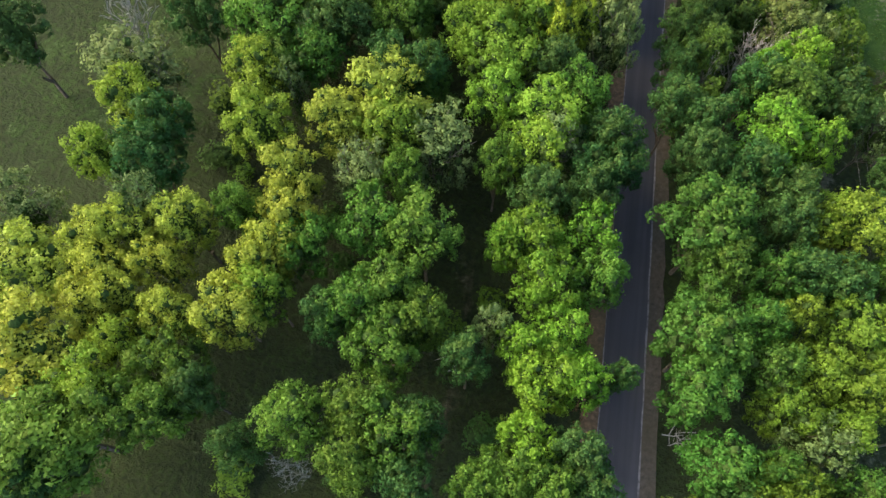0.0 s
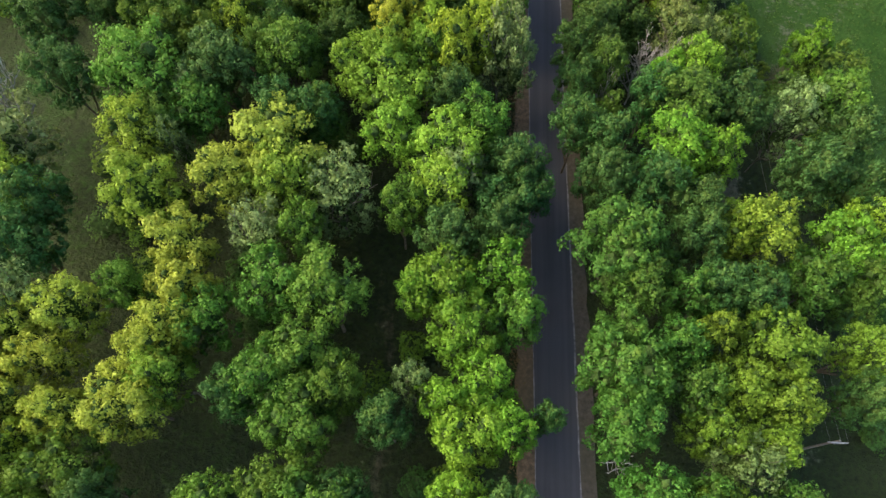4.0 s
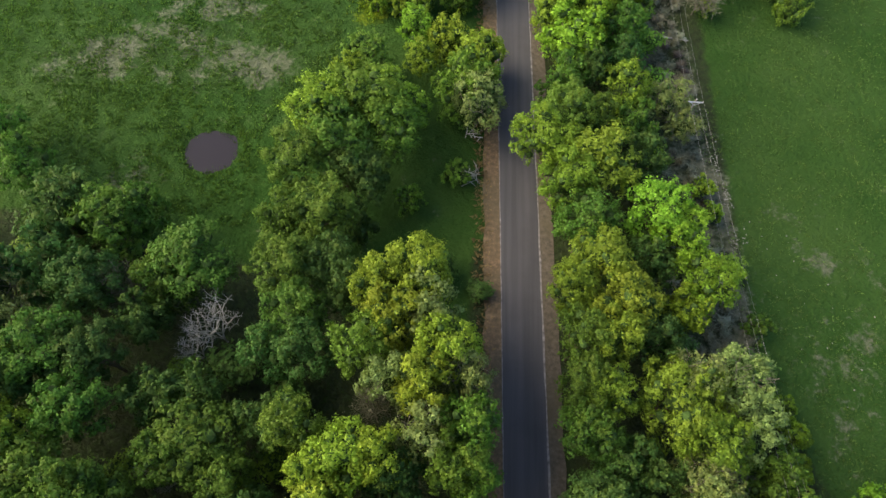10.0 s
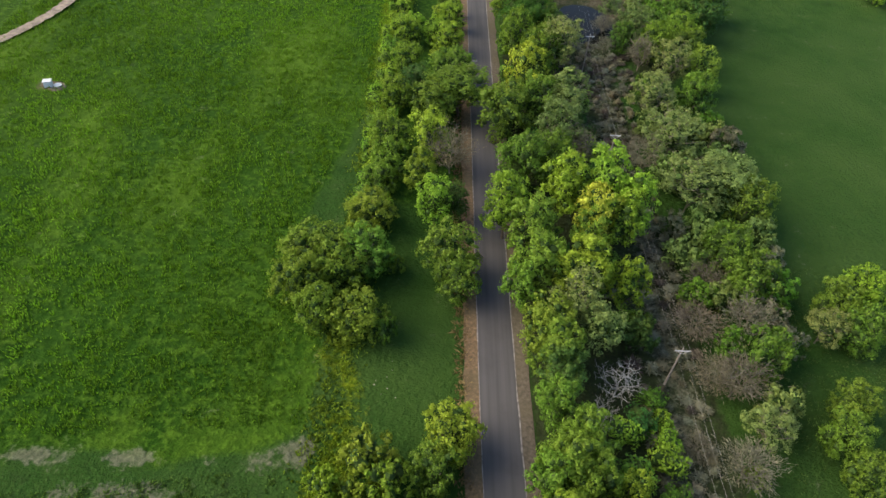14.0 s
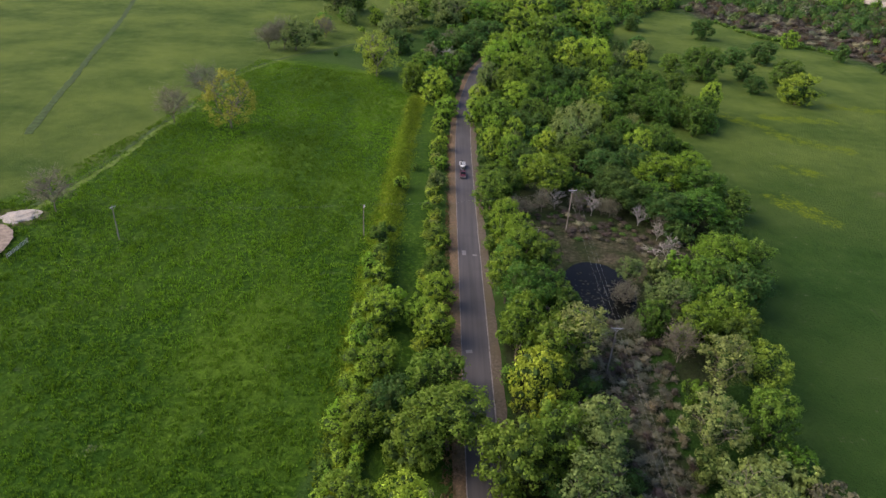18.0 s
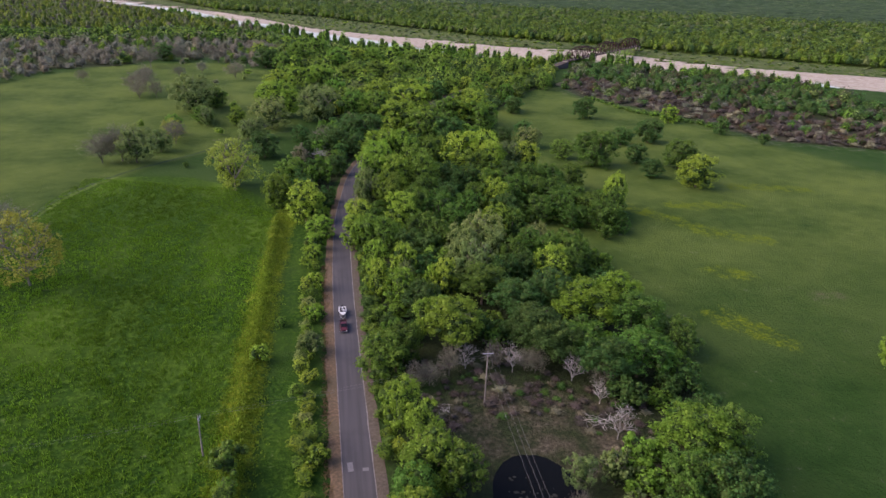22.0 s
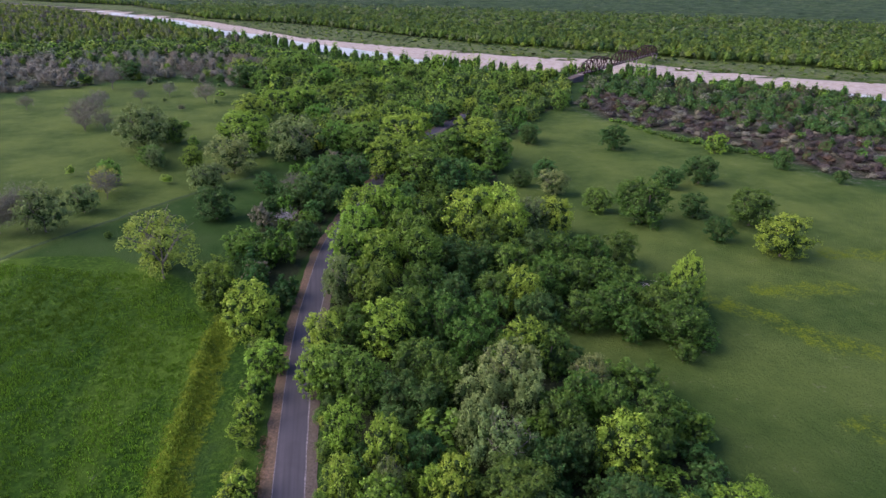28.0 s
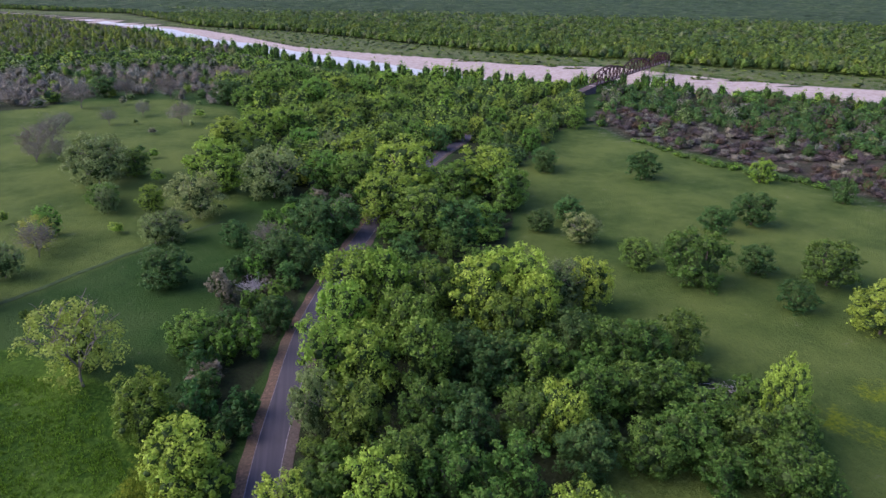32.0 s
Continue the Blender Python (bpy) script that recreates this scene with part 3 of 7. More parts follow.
tagged(strip_mesh("track_pasture", FARM_TRACK, -1.5, 1.5, 0.10, TRACK, 0.03, 0.5, 3, 6, True), "worn dark wheel track across the pasture", "track", kind="structure")
tagged(strip_mesh("track_field_edge", DITCH, -1.1, 0.9, 0.12, TRACK, 0.03, 0.4, 3, 7, True), "dark worn track along the field's edge", "track", kind="structure")
tagged(strip_mesh("field_margin", DITCH[:72], 0.8, 3.0, 0.09, PALE_GRASS, 0.06, 0.7, 3, 8, True), "pale grass margin between field and pasture", "grass", kind="structure")


def water_sheet(name, outline, z, mat, label):
    me = mesh_from(name, [(x, y, z) for x, y in outline], [tuple(range(len(outline)))], mat)
    return tagged(new(name, me), label, "water", kind="structure")


def blob(cx, cy, rx, ry, seed, wob=0.06, n=48):
    rnd = random.Random(seed)
    ph = [rnd.uniform(0, 6.28) for _ in range(4)]
    out = []
    for i in range(n):
        a = 2 * math.pi * i / n
        k = 1 + wob * sum(math.sin((j + 2) * a + ph[j]) / (j + 1) for j in range(4))
        out.append((cx + rx * k * math.cos(a), cy + ry * k * math.sin(a)))
    return out


water_sheet("water_stock_pond", blob(-33.6, 134.7, 4.75, 4.6, 2, 0.05), -0.42, MUDDY, "small round stock pond of muddy mauve-grey water")
water_sheet("water_wood_pond", blob(47.3, 321, 11.5, 19.0, 5, 0.12), -0.6, DARK_WATER, "still dark pond between trees, reflecting them")
def river_water():
    verts, faces = [], []
    for i, x in enumerate(np.linspace(-1500, 560, 420)):
        a, c = float(np.interp(x, *RIVER_NEAR)) - 10, float(np.interp(x, *WATER_FAR))
        c += 9 * noise.noise((x * 0.03, 0, 1)) + 4 * noise.noise((x * 0.11, 0, 5))
        verts += [(x, a, -3.6), (x, max(c, a + 1), -3.6)]
        if i:
            k = 2 * i
            faces.append((k - 2, k, k + 1, k - 1))
    return tagged(new("water_river", mesh_from("water_river", verts, faces, RIVER_WATER)), "shallow pale river braiding beside wide sand bars", "water", kind="structure")


river_water()


# ---- trees ----
LEAVES = {
    "L": (0.158, 0.290, 0.020), "Y": (0.222, 0.330, 0.027), "V": (0.158, 0.242, 0.020), "G": (0.120, 0.216, 0.022), "M": (0.084, 0.168, 0.020), "D": (0.055, 0.124, 0.024), "S": (0.268, 0.300, 0.038), "W": (0.170, 0.172, 0.122),
    "A": (0.362, 0.410, 0.042), "K": (0.085, 0.070, 0.060), "O": (0.176, 0.236, 0.062), "R": (0.165, 0.158, 0.100), "B": (0.160, 0.150, 0.110), "N": (0.080, 0.050, 0.032),
}
TREE_TEXT = {
    "L": ("tree", "tree with a dense crown of bright lime-green spring leaves"),
    "Y": ("tree", "tree with a yellow-green crown of young leaves"),
    "A": ("tree", "tree with a golden yellow-green crown of spring leaves"),
    "G": ("tree", "tree with a full mid-green leafy crown"),
    "M": ("tree", "tree with a broad deep green leafy crown"),
    "V": ("tree", "tree with an olive-yellow crown of young leaves"),
    "D": ("tree", "tree with a dense dark green crown"),
    "O": ("tree", "tree with a thin pale olive crown and grey twigs"),
    "R": ("tree", "nearly leafless tree with grey-brown twigs"),
    "S": ("tree", "tall tree with a thin yellow-olive crown showing its limbs"),
    "B": ("tree", "dead tree with bare bleached grey branches"),
    "N": ("tree", "rust-brown withered tree with dry foliage"),
}


BALLS = {}


def ball(level):
    """Directions and triangles of an even sphere."""
    if level not in BALLS:
        bm = bmesh.new()
        bmesh.ops.create_icosphere(bm, subdivisions=level, radius=1.0)
        BALLS[level] = (np.array([v.co[:] for v in bm.verts]), np.array([[v.index for v in f.verts] for f in bm.faces]))
        bm.free()
    return BALLS[level]


def crown_mesh(seed, level, leaves, leaf, bottom=0.42, masses=34, deep=0.52, core=0.82, twig=0.0):
    """A crown for a tree of radius 1 and height 1: billowing masses of foliage round a lumpy core, with leaf sprays all over."""
    rs = np.random.RandomState(seed)

    def scatter(n, low):
        d = rs.normal(0, 1, (n * 3, 3))
        d /= np.linalg.norm(d, axis=1)[:, None]
        return d[d[:, 2] > low][:n]

    big, size = scatter(masses, -0.75), rs.uniform(0.22, 0.46, masses)
    big_up = rs.uniform(0.55, 1.0, masses)
    small = scatter(masses * 5, -0.85)
    lobe_a = rs.uniform(0, 6.28, 3)

    def reach(d):
        """How far the foliage reaches in the directions d."""
        ang = np.arccos(np.clip(d @ big[: len(size)].T, -1, 1))
        k = np.sqrt(np.clip(1 - (ang / size) ** 2, 0, 1)) * big_up
        ang2 = np.arccos(np.clip(d @ small.T, -1, 1))
        k2 = np.sqrt(np.clip(1 - (ang2 / 0.17) ** 2, 0, 1))
        a = np.arctan2(d[:, 1], d[:, 0])
        plan = 1 + 0.10 * np.cos(2 * a + lobe_a[0]) + 0.08 * np.cos(3 * a + lobe_a[1]) + 0.05 * np.cos(5 * a + lobe_a[2])
        return (1.03 - deep + deep * k.max(1) + 0.10 * k2.max(1)) * plan

    mid = bottom + (1 - bottom) * 0.46

    def place(d, r):
        z = np.where(d[:, 2] > 0, d[:, 2] * (1 - mid) * 1.02, d[:, 2] * (mid - bottom))
        return np.stack((d[:, 0] * r, d[:, 1] * r, mid + z * r), 1)

    parts_v, parts_f, base = [], [], 0
    if core:
        d, tri = ball(level)
        parts_v.append(place(d, reach(d) * core * rs.uniform(0.93, 1.03, len(d))))
        parts_f.append(tri)
        base = len(d)
    d = scatter(leaves, -0.8)
    n = len(d)
    p = place(d, reach(d) * (1.06 - 0.22 * rs.uniform(0, 1, n) ** 1.6) if core else reach(d) * rs.uniform(0.5, 1.05, n))
    out = d + rs.normal(0, 0.55, d.shape) + np.array((0, 0, 0.35))
    out /= np.linalg.norm(out, axis=1)[:, None]
    a = d + rs.normal(0, 0.45, d.shape) + np.array((0, 0, 0.5)) if twig else np.cross(out, rs.normal(0, 1, d.shape))
    a /= np.linalg.norm(a, axis=1)[:, None]
    b = np.cross(out, a) * (twig or 1.0)
    s = (leaf * rs.uniform(0.55, 1.3, n))[:, None]
    flat = np.array((1, 1, 0.32))
    tri = np.stack((p + a * s * flat, p + (b * 0.75 - a * 0.5) * s * flat, p - (b * 0.75 + a * 0.5) * s * flat), 1).reshape(-1, 3)
    parts_v.append(tri)
    parts_f.append(np.arange(3 * n).reshape(-1, 3) + base)
    me = mesh_from("crown", np.concatenate(parts_v).tolist(), np.concatenate(parts_f).tolist(), LEAF)
    # The core faces take the dark colour that stands for shade inside the crown.
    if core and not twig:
        me.materials.append(CROWN_SHADE)
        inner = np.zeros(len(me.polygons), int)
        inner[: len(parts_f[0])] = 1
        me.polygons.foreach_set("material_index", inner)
    return me


def bough_crown(seed, boughs, level, leaves, leaf, bottom, aspect=2.6, sprays=8, core=0.49, droop=-0.7):
    """A crown of radius 1 and height 1: boughs spread about the stem, each a heap of leafy sprays over a small core
    with shade in its colour, with gaps between.
    """
    rs = np.random.RandomState(seed)
    flat = np.array((1.0, 1.0, 1.0 / aspect))
    half = (1 - bottom) * aspect / 2
    mid = (bottom + 1) / 2 * aspect

    def unit(v):
        return v / np.linalg.norm(v, axis=1)[:, None]

    i = np.arange(boughs) + 0.5
    up = 1 - (1 - droop) * i / boughs
    turn = i * 2.39996 + rs.normal(0, 0.35, boughs)
    d = unit(np.stack((np.cos(turn) * np.sqrt(1 - up**2), np.sin(turn) * np.sqrt(1 - up**2), up), 1) + rs.normal(0, 0.10, (boughs, 3)))
    size = rs.uniform(0.17, 0.38, boughs)
    reach = (1.0 - size) * rs.uniform(0.70, 1.08, boughs)
    centre = np.stack((d[:, 0] * reach, d[:, 1] * reach, mid + d[:, 2] * np.maximum(half - size, 0.1) * rs.uniform(0.75, 1.05, boughs)), 1)
    vs, fs, base = [], [], 0
    ball_v, ball_f = ball(level)
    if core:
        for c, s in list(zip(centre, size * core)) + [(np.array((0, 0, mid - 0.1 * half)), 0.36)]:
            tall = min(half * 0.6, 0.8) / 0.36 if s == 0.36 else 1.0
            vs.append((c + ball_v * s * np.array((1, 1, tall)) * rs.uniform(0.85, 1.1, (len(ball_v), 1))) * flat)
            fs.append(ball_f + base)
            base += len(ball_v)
    inner_faces = sum(len(f) for f in fs)
    n = boughs * sprays
    of = np.repeat(np.arange(boughs), sprays)
    v = unit(rs.normal(0, 0.75, (n, 3)) + d[of] * 0.7 + np.array((0, 0, 0.35)))
    small = size[of] * rs.uniform(0.30, 0.62, n)
    tip = centre[of] + v * (size[of] * rs.uniform(0.55, 1.18, n))[:, None]
    pick = rs.choice(n, leaves * 2, p=small**2 / (small**2).sum())
    w = unit(rs.normal(0, 0.8, (leaves * 2, 3)) + v[pick] * 0.6 + np.array((0, 0, 0.3)))
    p = tip[pick] + w * (small[pick] * rs.uniform(0.35, 1.25, leaves * 2))[:, None]
    near = np.full(len(p), 9.0)
    for j in range(boughs):
        gap = np.linalg.norm(p - centre[j], axis=1) / size[j]
        near = np.minimum(near, gap)
    ok = np.nonzero(near > 0.52)[0][:leaves]
    p, out = p[ok], unit(w[ok] + rs.normal(0, 0.28, (len(ok), 3)))
    if core:
        deep = unit(rs.normal(0, 1, (leaves // 7, 3)) + np.array((0, 0, 0.5)))
        inside = deep * np.array((0.44, 0.44, max(min(half * 0.7, 0.9), 0.44))) * rs.uniform(0.86, 1.25, (len(deep), 1)) + np.array((0, 0, mid - 0.1 * half))
        p, out = np.concatenate((p[len(deep):], inside)), np.concatenate((out[len(deep):], unit(deep + rs.normal(0, 0.35, deep.shape))))
    a = unit(np.cross(out, rs.normal(0, 1, out.shape)))
    b = np.cross(out, a)
    s = (leaf * rs.uniform(0.55, 1.35, len(p)))[:, None]
    vs.append((np.stack((p + a * s, p + (b * 0.7 - a * 0.5) * s, p - (b * 0.7 + a * 0.5) * s), 1) * flat).reshape(-1, 3))
    fs.append(np.arange(3 * len(p)).reshape(-1, 3) + base)
    me = mesh_from("crown", np.concatenate(vs).tolist(), np.concatenate(fs).tolist(), LEAF)
    me.materials.append(CROWN_SHADE)
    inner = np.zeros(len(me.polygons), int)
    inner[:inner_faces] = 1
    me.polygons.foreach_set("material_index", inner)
    return me


def branch_mesh(name, seed, mat, depth, trunk=0.42, spread=1.0, thick=0.045, top=1.0, sides=5, reach=0.97):
    """A trunk with limbs that fork: radius about 1, height 1."""
    rnd = random.Random(seed)
    verts, faces = [], []

    def tube(a, b, r1, r2, n):
        d = (b - a).normalized()
        u = d.orthogonal().normalized()
        w = d.cross(u)
        k = len(verts)
        for p, r in ((a, r1), (b, r2)):
            for i in range(n):
                t = 2 * math.pi * i / n
                q = p + (u * math.cos(t) + w * math.sin(t)) * r
                verts.append((q.x, q.y, q.z * 1.0))
        for i in range(n):
            faces.append((k + i, k + (i + 1) % n, k + n + (i + 1) % n, k + n + i))

    def grow(p, d, length, r, level):
        n = max(3, sides - level)
        mid = p + d * length * 0.5 + Vector((rnd.gauss(0, 1), rnd.gauss(0, 1), 0)) * length * 0.07
        end = p + d * length + Vector((rnd.gauss(0, 1), rnd.gauss(0, 1), 0)) * length * 0.08
        tube(p, mid, r, r * 0.8, n)
        tube(mid, end, r * 0.8, r * 0.6, n)
        if level >= depth:
            return
        kids = 5 if level == 0 else rnd.choice((2, 3, 3))
        turn = rnd.uniform(0, 6.28)
        for i in range(kids):
            a = turn + 2 * math.pi * i / kids + rnd.uniform(-0.5, 0.5)
            side = Vector((math.cos(a), math.sin(a), 0)) * spread
            nd = (d * rnd.uniform(0.35, 0.8) + side * rnd.uniform(0.6, 1.0) + Vector((0, 0, 0.12))).normalized()
            start = end if rnd.random() < 0.7 else mid
            grow(start, nd, length * rnd.uniform(0.62, 0.85) if level else rnd.uniform(0.42, 0.58), r * (rnd.uniform(0.5, 0.62) if level == 0 else rnd.uniform(0.6, 0.76)), level + 1)

    grow(Vector((0, 0, -0.03)), Vector((0, 0, 1)), trunk, thick, 0)
    lim = max(v[2] for v in verts)
    wide = max(math.hypot(v[0], v[1]) for v in verts)
    verts = [(x / wide * reach, y / wide * reach, (z / lim * top) if z > 0 else z) for x, y, z in verts]
    return mesh_from(name, verts, faces, mat)


TRUNKS = [branch_mesh("trunk", 40 + i, BARK, 1, 0.45, 1.0, 0.06, 0.68, reach=0.42) for i in range(4)]
FULL = [bough_crown(100 + i, 26 + i % 4, 1, 5600, 0.046, 0.36, 4.1) for i in range(9)]
LOWER = [bough_crown(150 + i, 22 + i % 4, 1, 3500, 0.056, 0.06, 3.2) for i in range(8)]
BIG = [bough_crown(170 + i, 40, 1, 7500, 0.038, 0.18, 2.8) for i in range(4)]
THIN = [bough_crown(200 + i, 24, 1, 3600, 0.047, 0.18, 3.6, 7, 0.35) for i in range(5)]
OPEN = [bough_crown(220 + i, 26, 1, 4200, 0.044, -0.06, 2.1, 7, 0.4, -0.9) for i in range(4)]
AIRY = [bough_crown(240 + i, 30, 1, 3000, 0.040, -0.02, 2.3, 6, 0.0, -0.9) for i in range(3)]
SPARSE = [crown_mesh(300 + i, 3, 2200, 0.11, 0.10, core=0.0, twig=0.2) for i in range(3)]
TWIGS = [branch_mesh("trunk", 60 + i, GREY_TWIG, 4, 0.3, 1.0, 0.04, sides=4) for i in range(3)]
DEAD = [branch_mesh("trunk", 70 + i, PALE_BARK, 5, 0.30, 1.1, 0.046, sides=4) for i in range(3)]
MIDDLE = [bough_crown(400 + i, 14, 1, 1300, 0.085, -0.05, 2.2, 6) for i in range(6)]
GROVE = [bough_crown(450 + i, 26 + i % 3, 1, 3900, 0.050, -0.10, 2.3, 8, 0.56, -0.92) for i in range(7)]
SHRUB = [bough_crown(500 + i, 12, 1, 1200, 0.085, -0.15, 1.7, 6, 0.8, -0.2) for i in range(5)]
UNDER = [crown_mesh(700 + i, 2, 820, 0.093, 0.12, masses=20) for i in range(4)]
FAR = [crown_mesh(800 + i, 2, 290, 0.135, -0.15, masses=16, deep=0.46, core=0.84) for i in range(6)]
WISP = [crown_mesh(900 + i, 2, 160, 0.30, -0.15, masses=12, deep=0.5, core=0.72, twig=0.36) for i in range(6)]
LEAN = [crown_mesh(820 + i, 2, 130, 0.19, -0.1, masses=14, deep=0.46, core=0.84) for i in range(5)]
tree_rnd = random.Random(11)
PLACED = []


def crown_for(kind, x, y, height, radius):
    if kind == "S":
        return tree_rnd.choice(AIRY)
    if kind == "R":
        return tree_rnd.choice(SPARSE)
    if height < 9.0:
        return tree_rnd.choice(SHRUB)
    if kind == "O":
        return tree_rnd.choice(THIN if y < 395 else OPEN)
    if radius > 7.2 and y < 430:
        return tree_rnd.choice(BIG)
    if y > 395 or height < 2.7 * radius:
        return tree_rnd.choice(GROVE)
    return tree_rnd.choice(FULL if y < 139 and height > 15 else LOWER)


def tree(kind, x, y, height, radius, *lobes):
    """One tree at its place: a trunk with limbs under a crown of one or more lobes, or a bare skeleton."""
    rnd = tree_rnd
    z = float(ground_height(x, y)) - 0.1
    category, label = TREE_TEXT[kind]
    name = {"B": "dead_tree", "R": "bare_tree", "N": "withered_tree"}.get(kind, "tree")
    if height < 9.0 and kind not in "BR":
        name = category = "shrub"
        label = label.replace("tree with", "shrub with")
    e = new(name)
    e.matrix_basis = pose(x, y, z, rnd.uniform(-2, 2), rnd.uniform(-2, 2), 0)
    tagged(e, label, category)
    trunks = DEAD if kind == "B" else TWIGS if kind in "ROS" else TRUNKS
    k = rnd.uniform(0.85, 1.2) * (1.15 if y > 120 else 1.0) * (1.04 if kind in "YLA" and y > 395 else (0.92 if y < 560 else 1.12) if kind in "GMD" and y > 300 else 1.0)
    warm = rnd.uniform(0.88, 1.04) * (0.98 if y > 300 else (1.0 if kind == "A" else 0.93) if y < 75 else 1.07)
    for i, (dx, dy, tall, wide) in enumerate(((0.0, 0.0, height, radius),) + lobes):
        PLACED.append((x + dx, y + dy, wide))
        size = Matrix.Diagonal((wide, wide, tall, 1))
        if i == 0:
            trunk = new("trunk", rnd.choice(trunks))
            trunk.parent = e
            trunk.matrix_basis = pose(0, 0, 0, 0, 0, rnd.uniform(0, 360)) @ size
        if kind != "B":
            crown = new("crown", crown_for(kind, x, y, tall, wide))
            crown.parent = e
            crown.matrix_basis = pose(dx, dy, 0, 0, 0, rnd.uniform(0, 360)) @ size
            r, g, b = LEAVES[kind]
            own = k * rnd.uniform(0.94, 1.06)
            own *= 0.92 if 75 < y < 300 else 1.0
            crown.color = (r * own * warm, g * own, b * own * (1.3 if y < 75 else 1.12), 1)
    return e


# single trees, by where they stand: kind, place, height, radius, and further lobes of the crown
# the wood at the road, south
tree('G', -43.7, 66.7, 23.6, 7.6)
tree('O', -61.1, 53.1, 23.6, 7.2)
tree('A', -22.6, 54.4, 23.5, 7.0, (-6.0, -4.3, 22.1, 4.9))
tree('M', 23.9, 42.4, 23.5, 6.6, (2.3, -4.4, 22.0, 4.3), (8.3, -5.9, 21.6, 3.7))
tree('Y', -7.3, 66.0, 22.6, 5.9, (-5.7, 4.0, 21.6, 4.4))
tree('D', -32.8, 67.8, 22.4, 5.7)
tree('M', 35.5, 66.4, 22.4, 5.6)
tree('M', 23.9, 26.9, 23.1, 5.6, (-0.2, -6.4, 22.6, 4.7), (2.7, -14.6, 22.4, 4.4), (7.9, -2.4, 21.9, 3.9), (7.0, 3.6, 21.6, 3.6), (-0.2, 4.6, 21.4, 3.4))
tree('L', 33.0, 57.9, 22.6, 5.6, (5.6, -0.4, 21.3, 3.6))
tree('Y', 0.2, 55.7, 22.6, 5.6, (-0.8, -6.1, 22.0, 4.6), (-7.6, 1.8, 21.7, 4.4))
tree('O', -13.8, 49.2, 22.6, 5.5)
tree('Y', -39.0, 46.2, 22.6, 5.4, (-3.2, 9.3, 22.0, 4.8))
tree('G', -12.7, 33.9, 22.7, 5.3, (-6.8, 0.4, 22.4, 4.9), (-14.4, -4.1, 21.9, 4.1))
tree('Y', -20.8, 49.7, 22.4, 5.3)
tree('V', 42.4, 45.6, 22.6, 5.3, (-3.0, 1.1, 21.4, 3.6))
tree('L', 51.8, 44.2, 22.6, 5.2, (5.3, 4.2, 21.9, 4.3))
tree('B', -67.0, 64.0, 22.1, 5.2)
tree('V', 42.2, 30.7, 22.7, 5.2, (0.0, -6.2, 22.2, 4.3), (-5.4, -5.1, 21.9, 3.9), (-8.6, -10.0, 21.6, 3.4), (-2.6, -11.3, 21.6, 3.4), (-7.4, 1.3, 21.3, 3.2))
tree('Y', -58.8, 47.1, 22.3, 5.1)
tree('L', 1.4, 35.9, 22.6, 5.1, (2.5, -5.4, 22.4, 4.8), (6.7, 1.9, 22.1, 4.6), (-3.7, -0.6, 21.0, 2.9))
tree('D', -53.5, 38.3, 22.4, 5.1, (0.1, 6.6, 21.9, 4.4))
tree('G', -10.4, 8.8, 23.0, 5.0, (-4.7, 2.3, 22.4, 4.4), (-3.8, -3.7, 22.4, 4.2))
tree('G', -14.3, 19.2, 22.7, 5.0, (-4.5, 4.0, 22.6, 4.8), (-0.4, 7.4, 22.4, 4.8), (3.6, 4.1, 21.9, 3.9))
tree('D', 50.0, 56.1, 22.1, 4.9, (6.8, 5.7, 21.9, 4.6), (7.1, -2.0, 21.6, 4.0))
tree('O', 3.0, 52.2, 22.1, 4.9)
tree('D', 42.0, 66.7, 22.0, 4.9)
tree('G', -23.7, 71.2, 21.9, 4.9)
tree('D', -56.4, 66.2, 21.9, 4.8)
tree('A', -34.8, 19.8, 22.6, 4.8, (-6.9, -1.8, 21.6, 3.5))
tree('O', -22.5, 42.7, 22.1, 4.7)
tree('G', 55.3, 67.9, 21.9, 4.7)
tree('L', 5.1, 19.4, 22.6, 4.7, (1.2, 5.3, 22.0, 4.1), (-0.9, -8.1, 22.0, 3.8), (4.6, 0.2, 21.6, 3.4), (-3.6, 2.8, 21.3, 3.1))
tree('G', -42.8, 5.1, 22.8, 4.7, (3.9, 6.8, 22.4, 4.4), (4.8, 1.0, 22.4, 4.3), (-5.4, -1.9, 22.4, 4.2))
tree('A', -33.0, 40.1, 22.1, 4.7, (2.0, -5.8, 22.0, 4.3), (1.1, -10.3, 21.9, 4.1), (-0.2, -14.4, 21.9, 4.0))
tree('O', 49.8, 65.3, 21.9, 4.7)
tree('A', -54.7, 25.8, 22.3, 4.6, (3.6, 2.0, 21.9, 4.0))
tree('M', 48.9, 39.8, 22.1, 4.6, (6.3, -1.1, 21.9, 4.1))
tree('D', 9.4, 48.1, 22.0, 4.5, (1.1, 6.3, 21.9, 4.5), (-1.4, -4.5, 21.6, 3.9), (2.9, 2.0, 21.1, 3.4))
tree('Y', -48.0, 8.5, 22.6, 4.5, (1.2, 5.6, 21.6, 3.4))
tree('G', -22.7, 8.5, 22.6, 4.5)
tree('G', 5.0, 61.1, 21.7, 4.5)
tree('D', 28.8, 53.0, 21.9, 4.5, (-6.4, 0.6, 21.6, 4.0), (5.9, -2.7, 21.6, 4.0), (5.0, -8.2, 21.6, 3.9))
tree('O', -50.9, 31.9, 22.0, 4.3)
tree('D', 1.4, 65.7, 21.6, 4.3)
tree('A', -44.8, 30.7, 22.0, 4.3, (-0.9, -6.3, 21.6, 3.6))
tree('D', -23.1, 61.5, 21.6, 4.2, (5.2, -0.5, 21.3, 3.7))
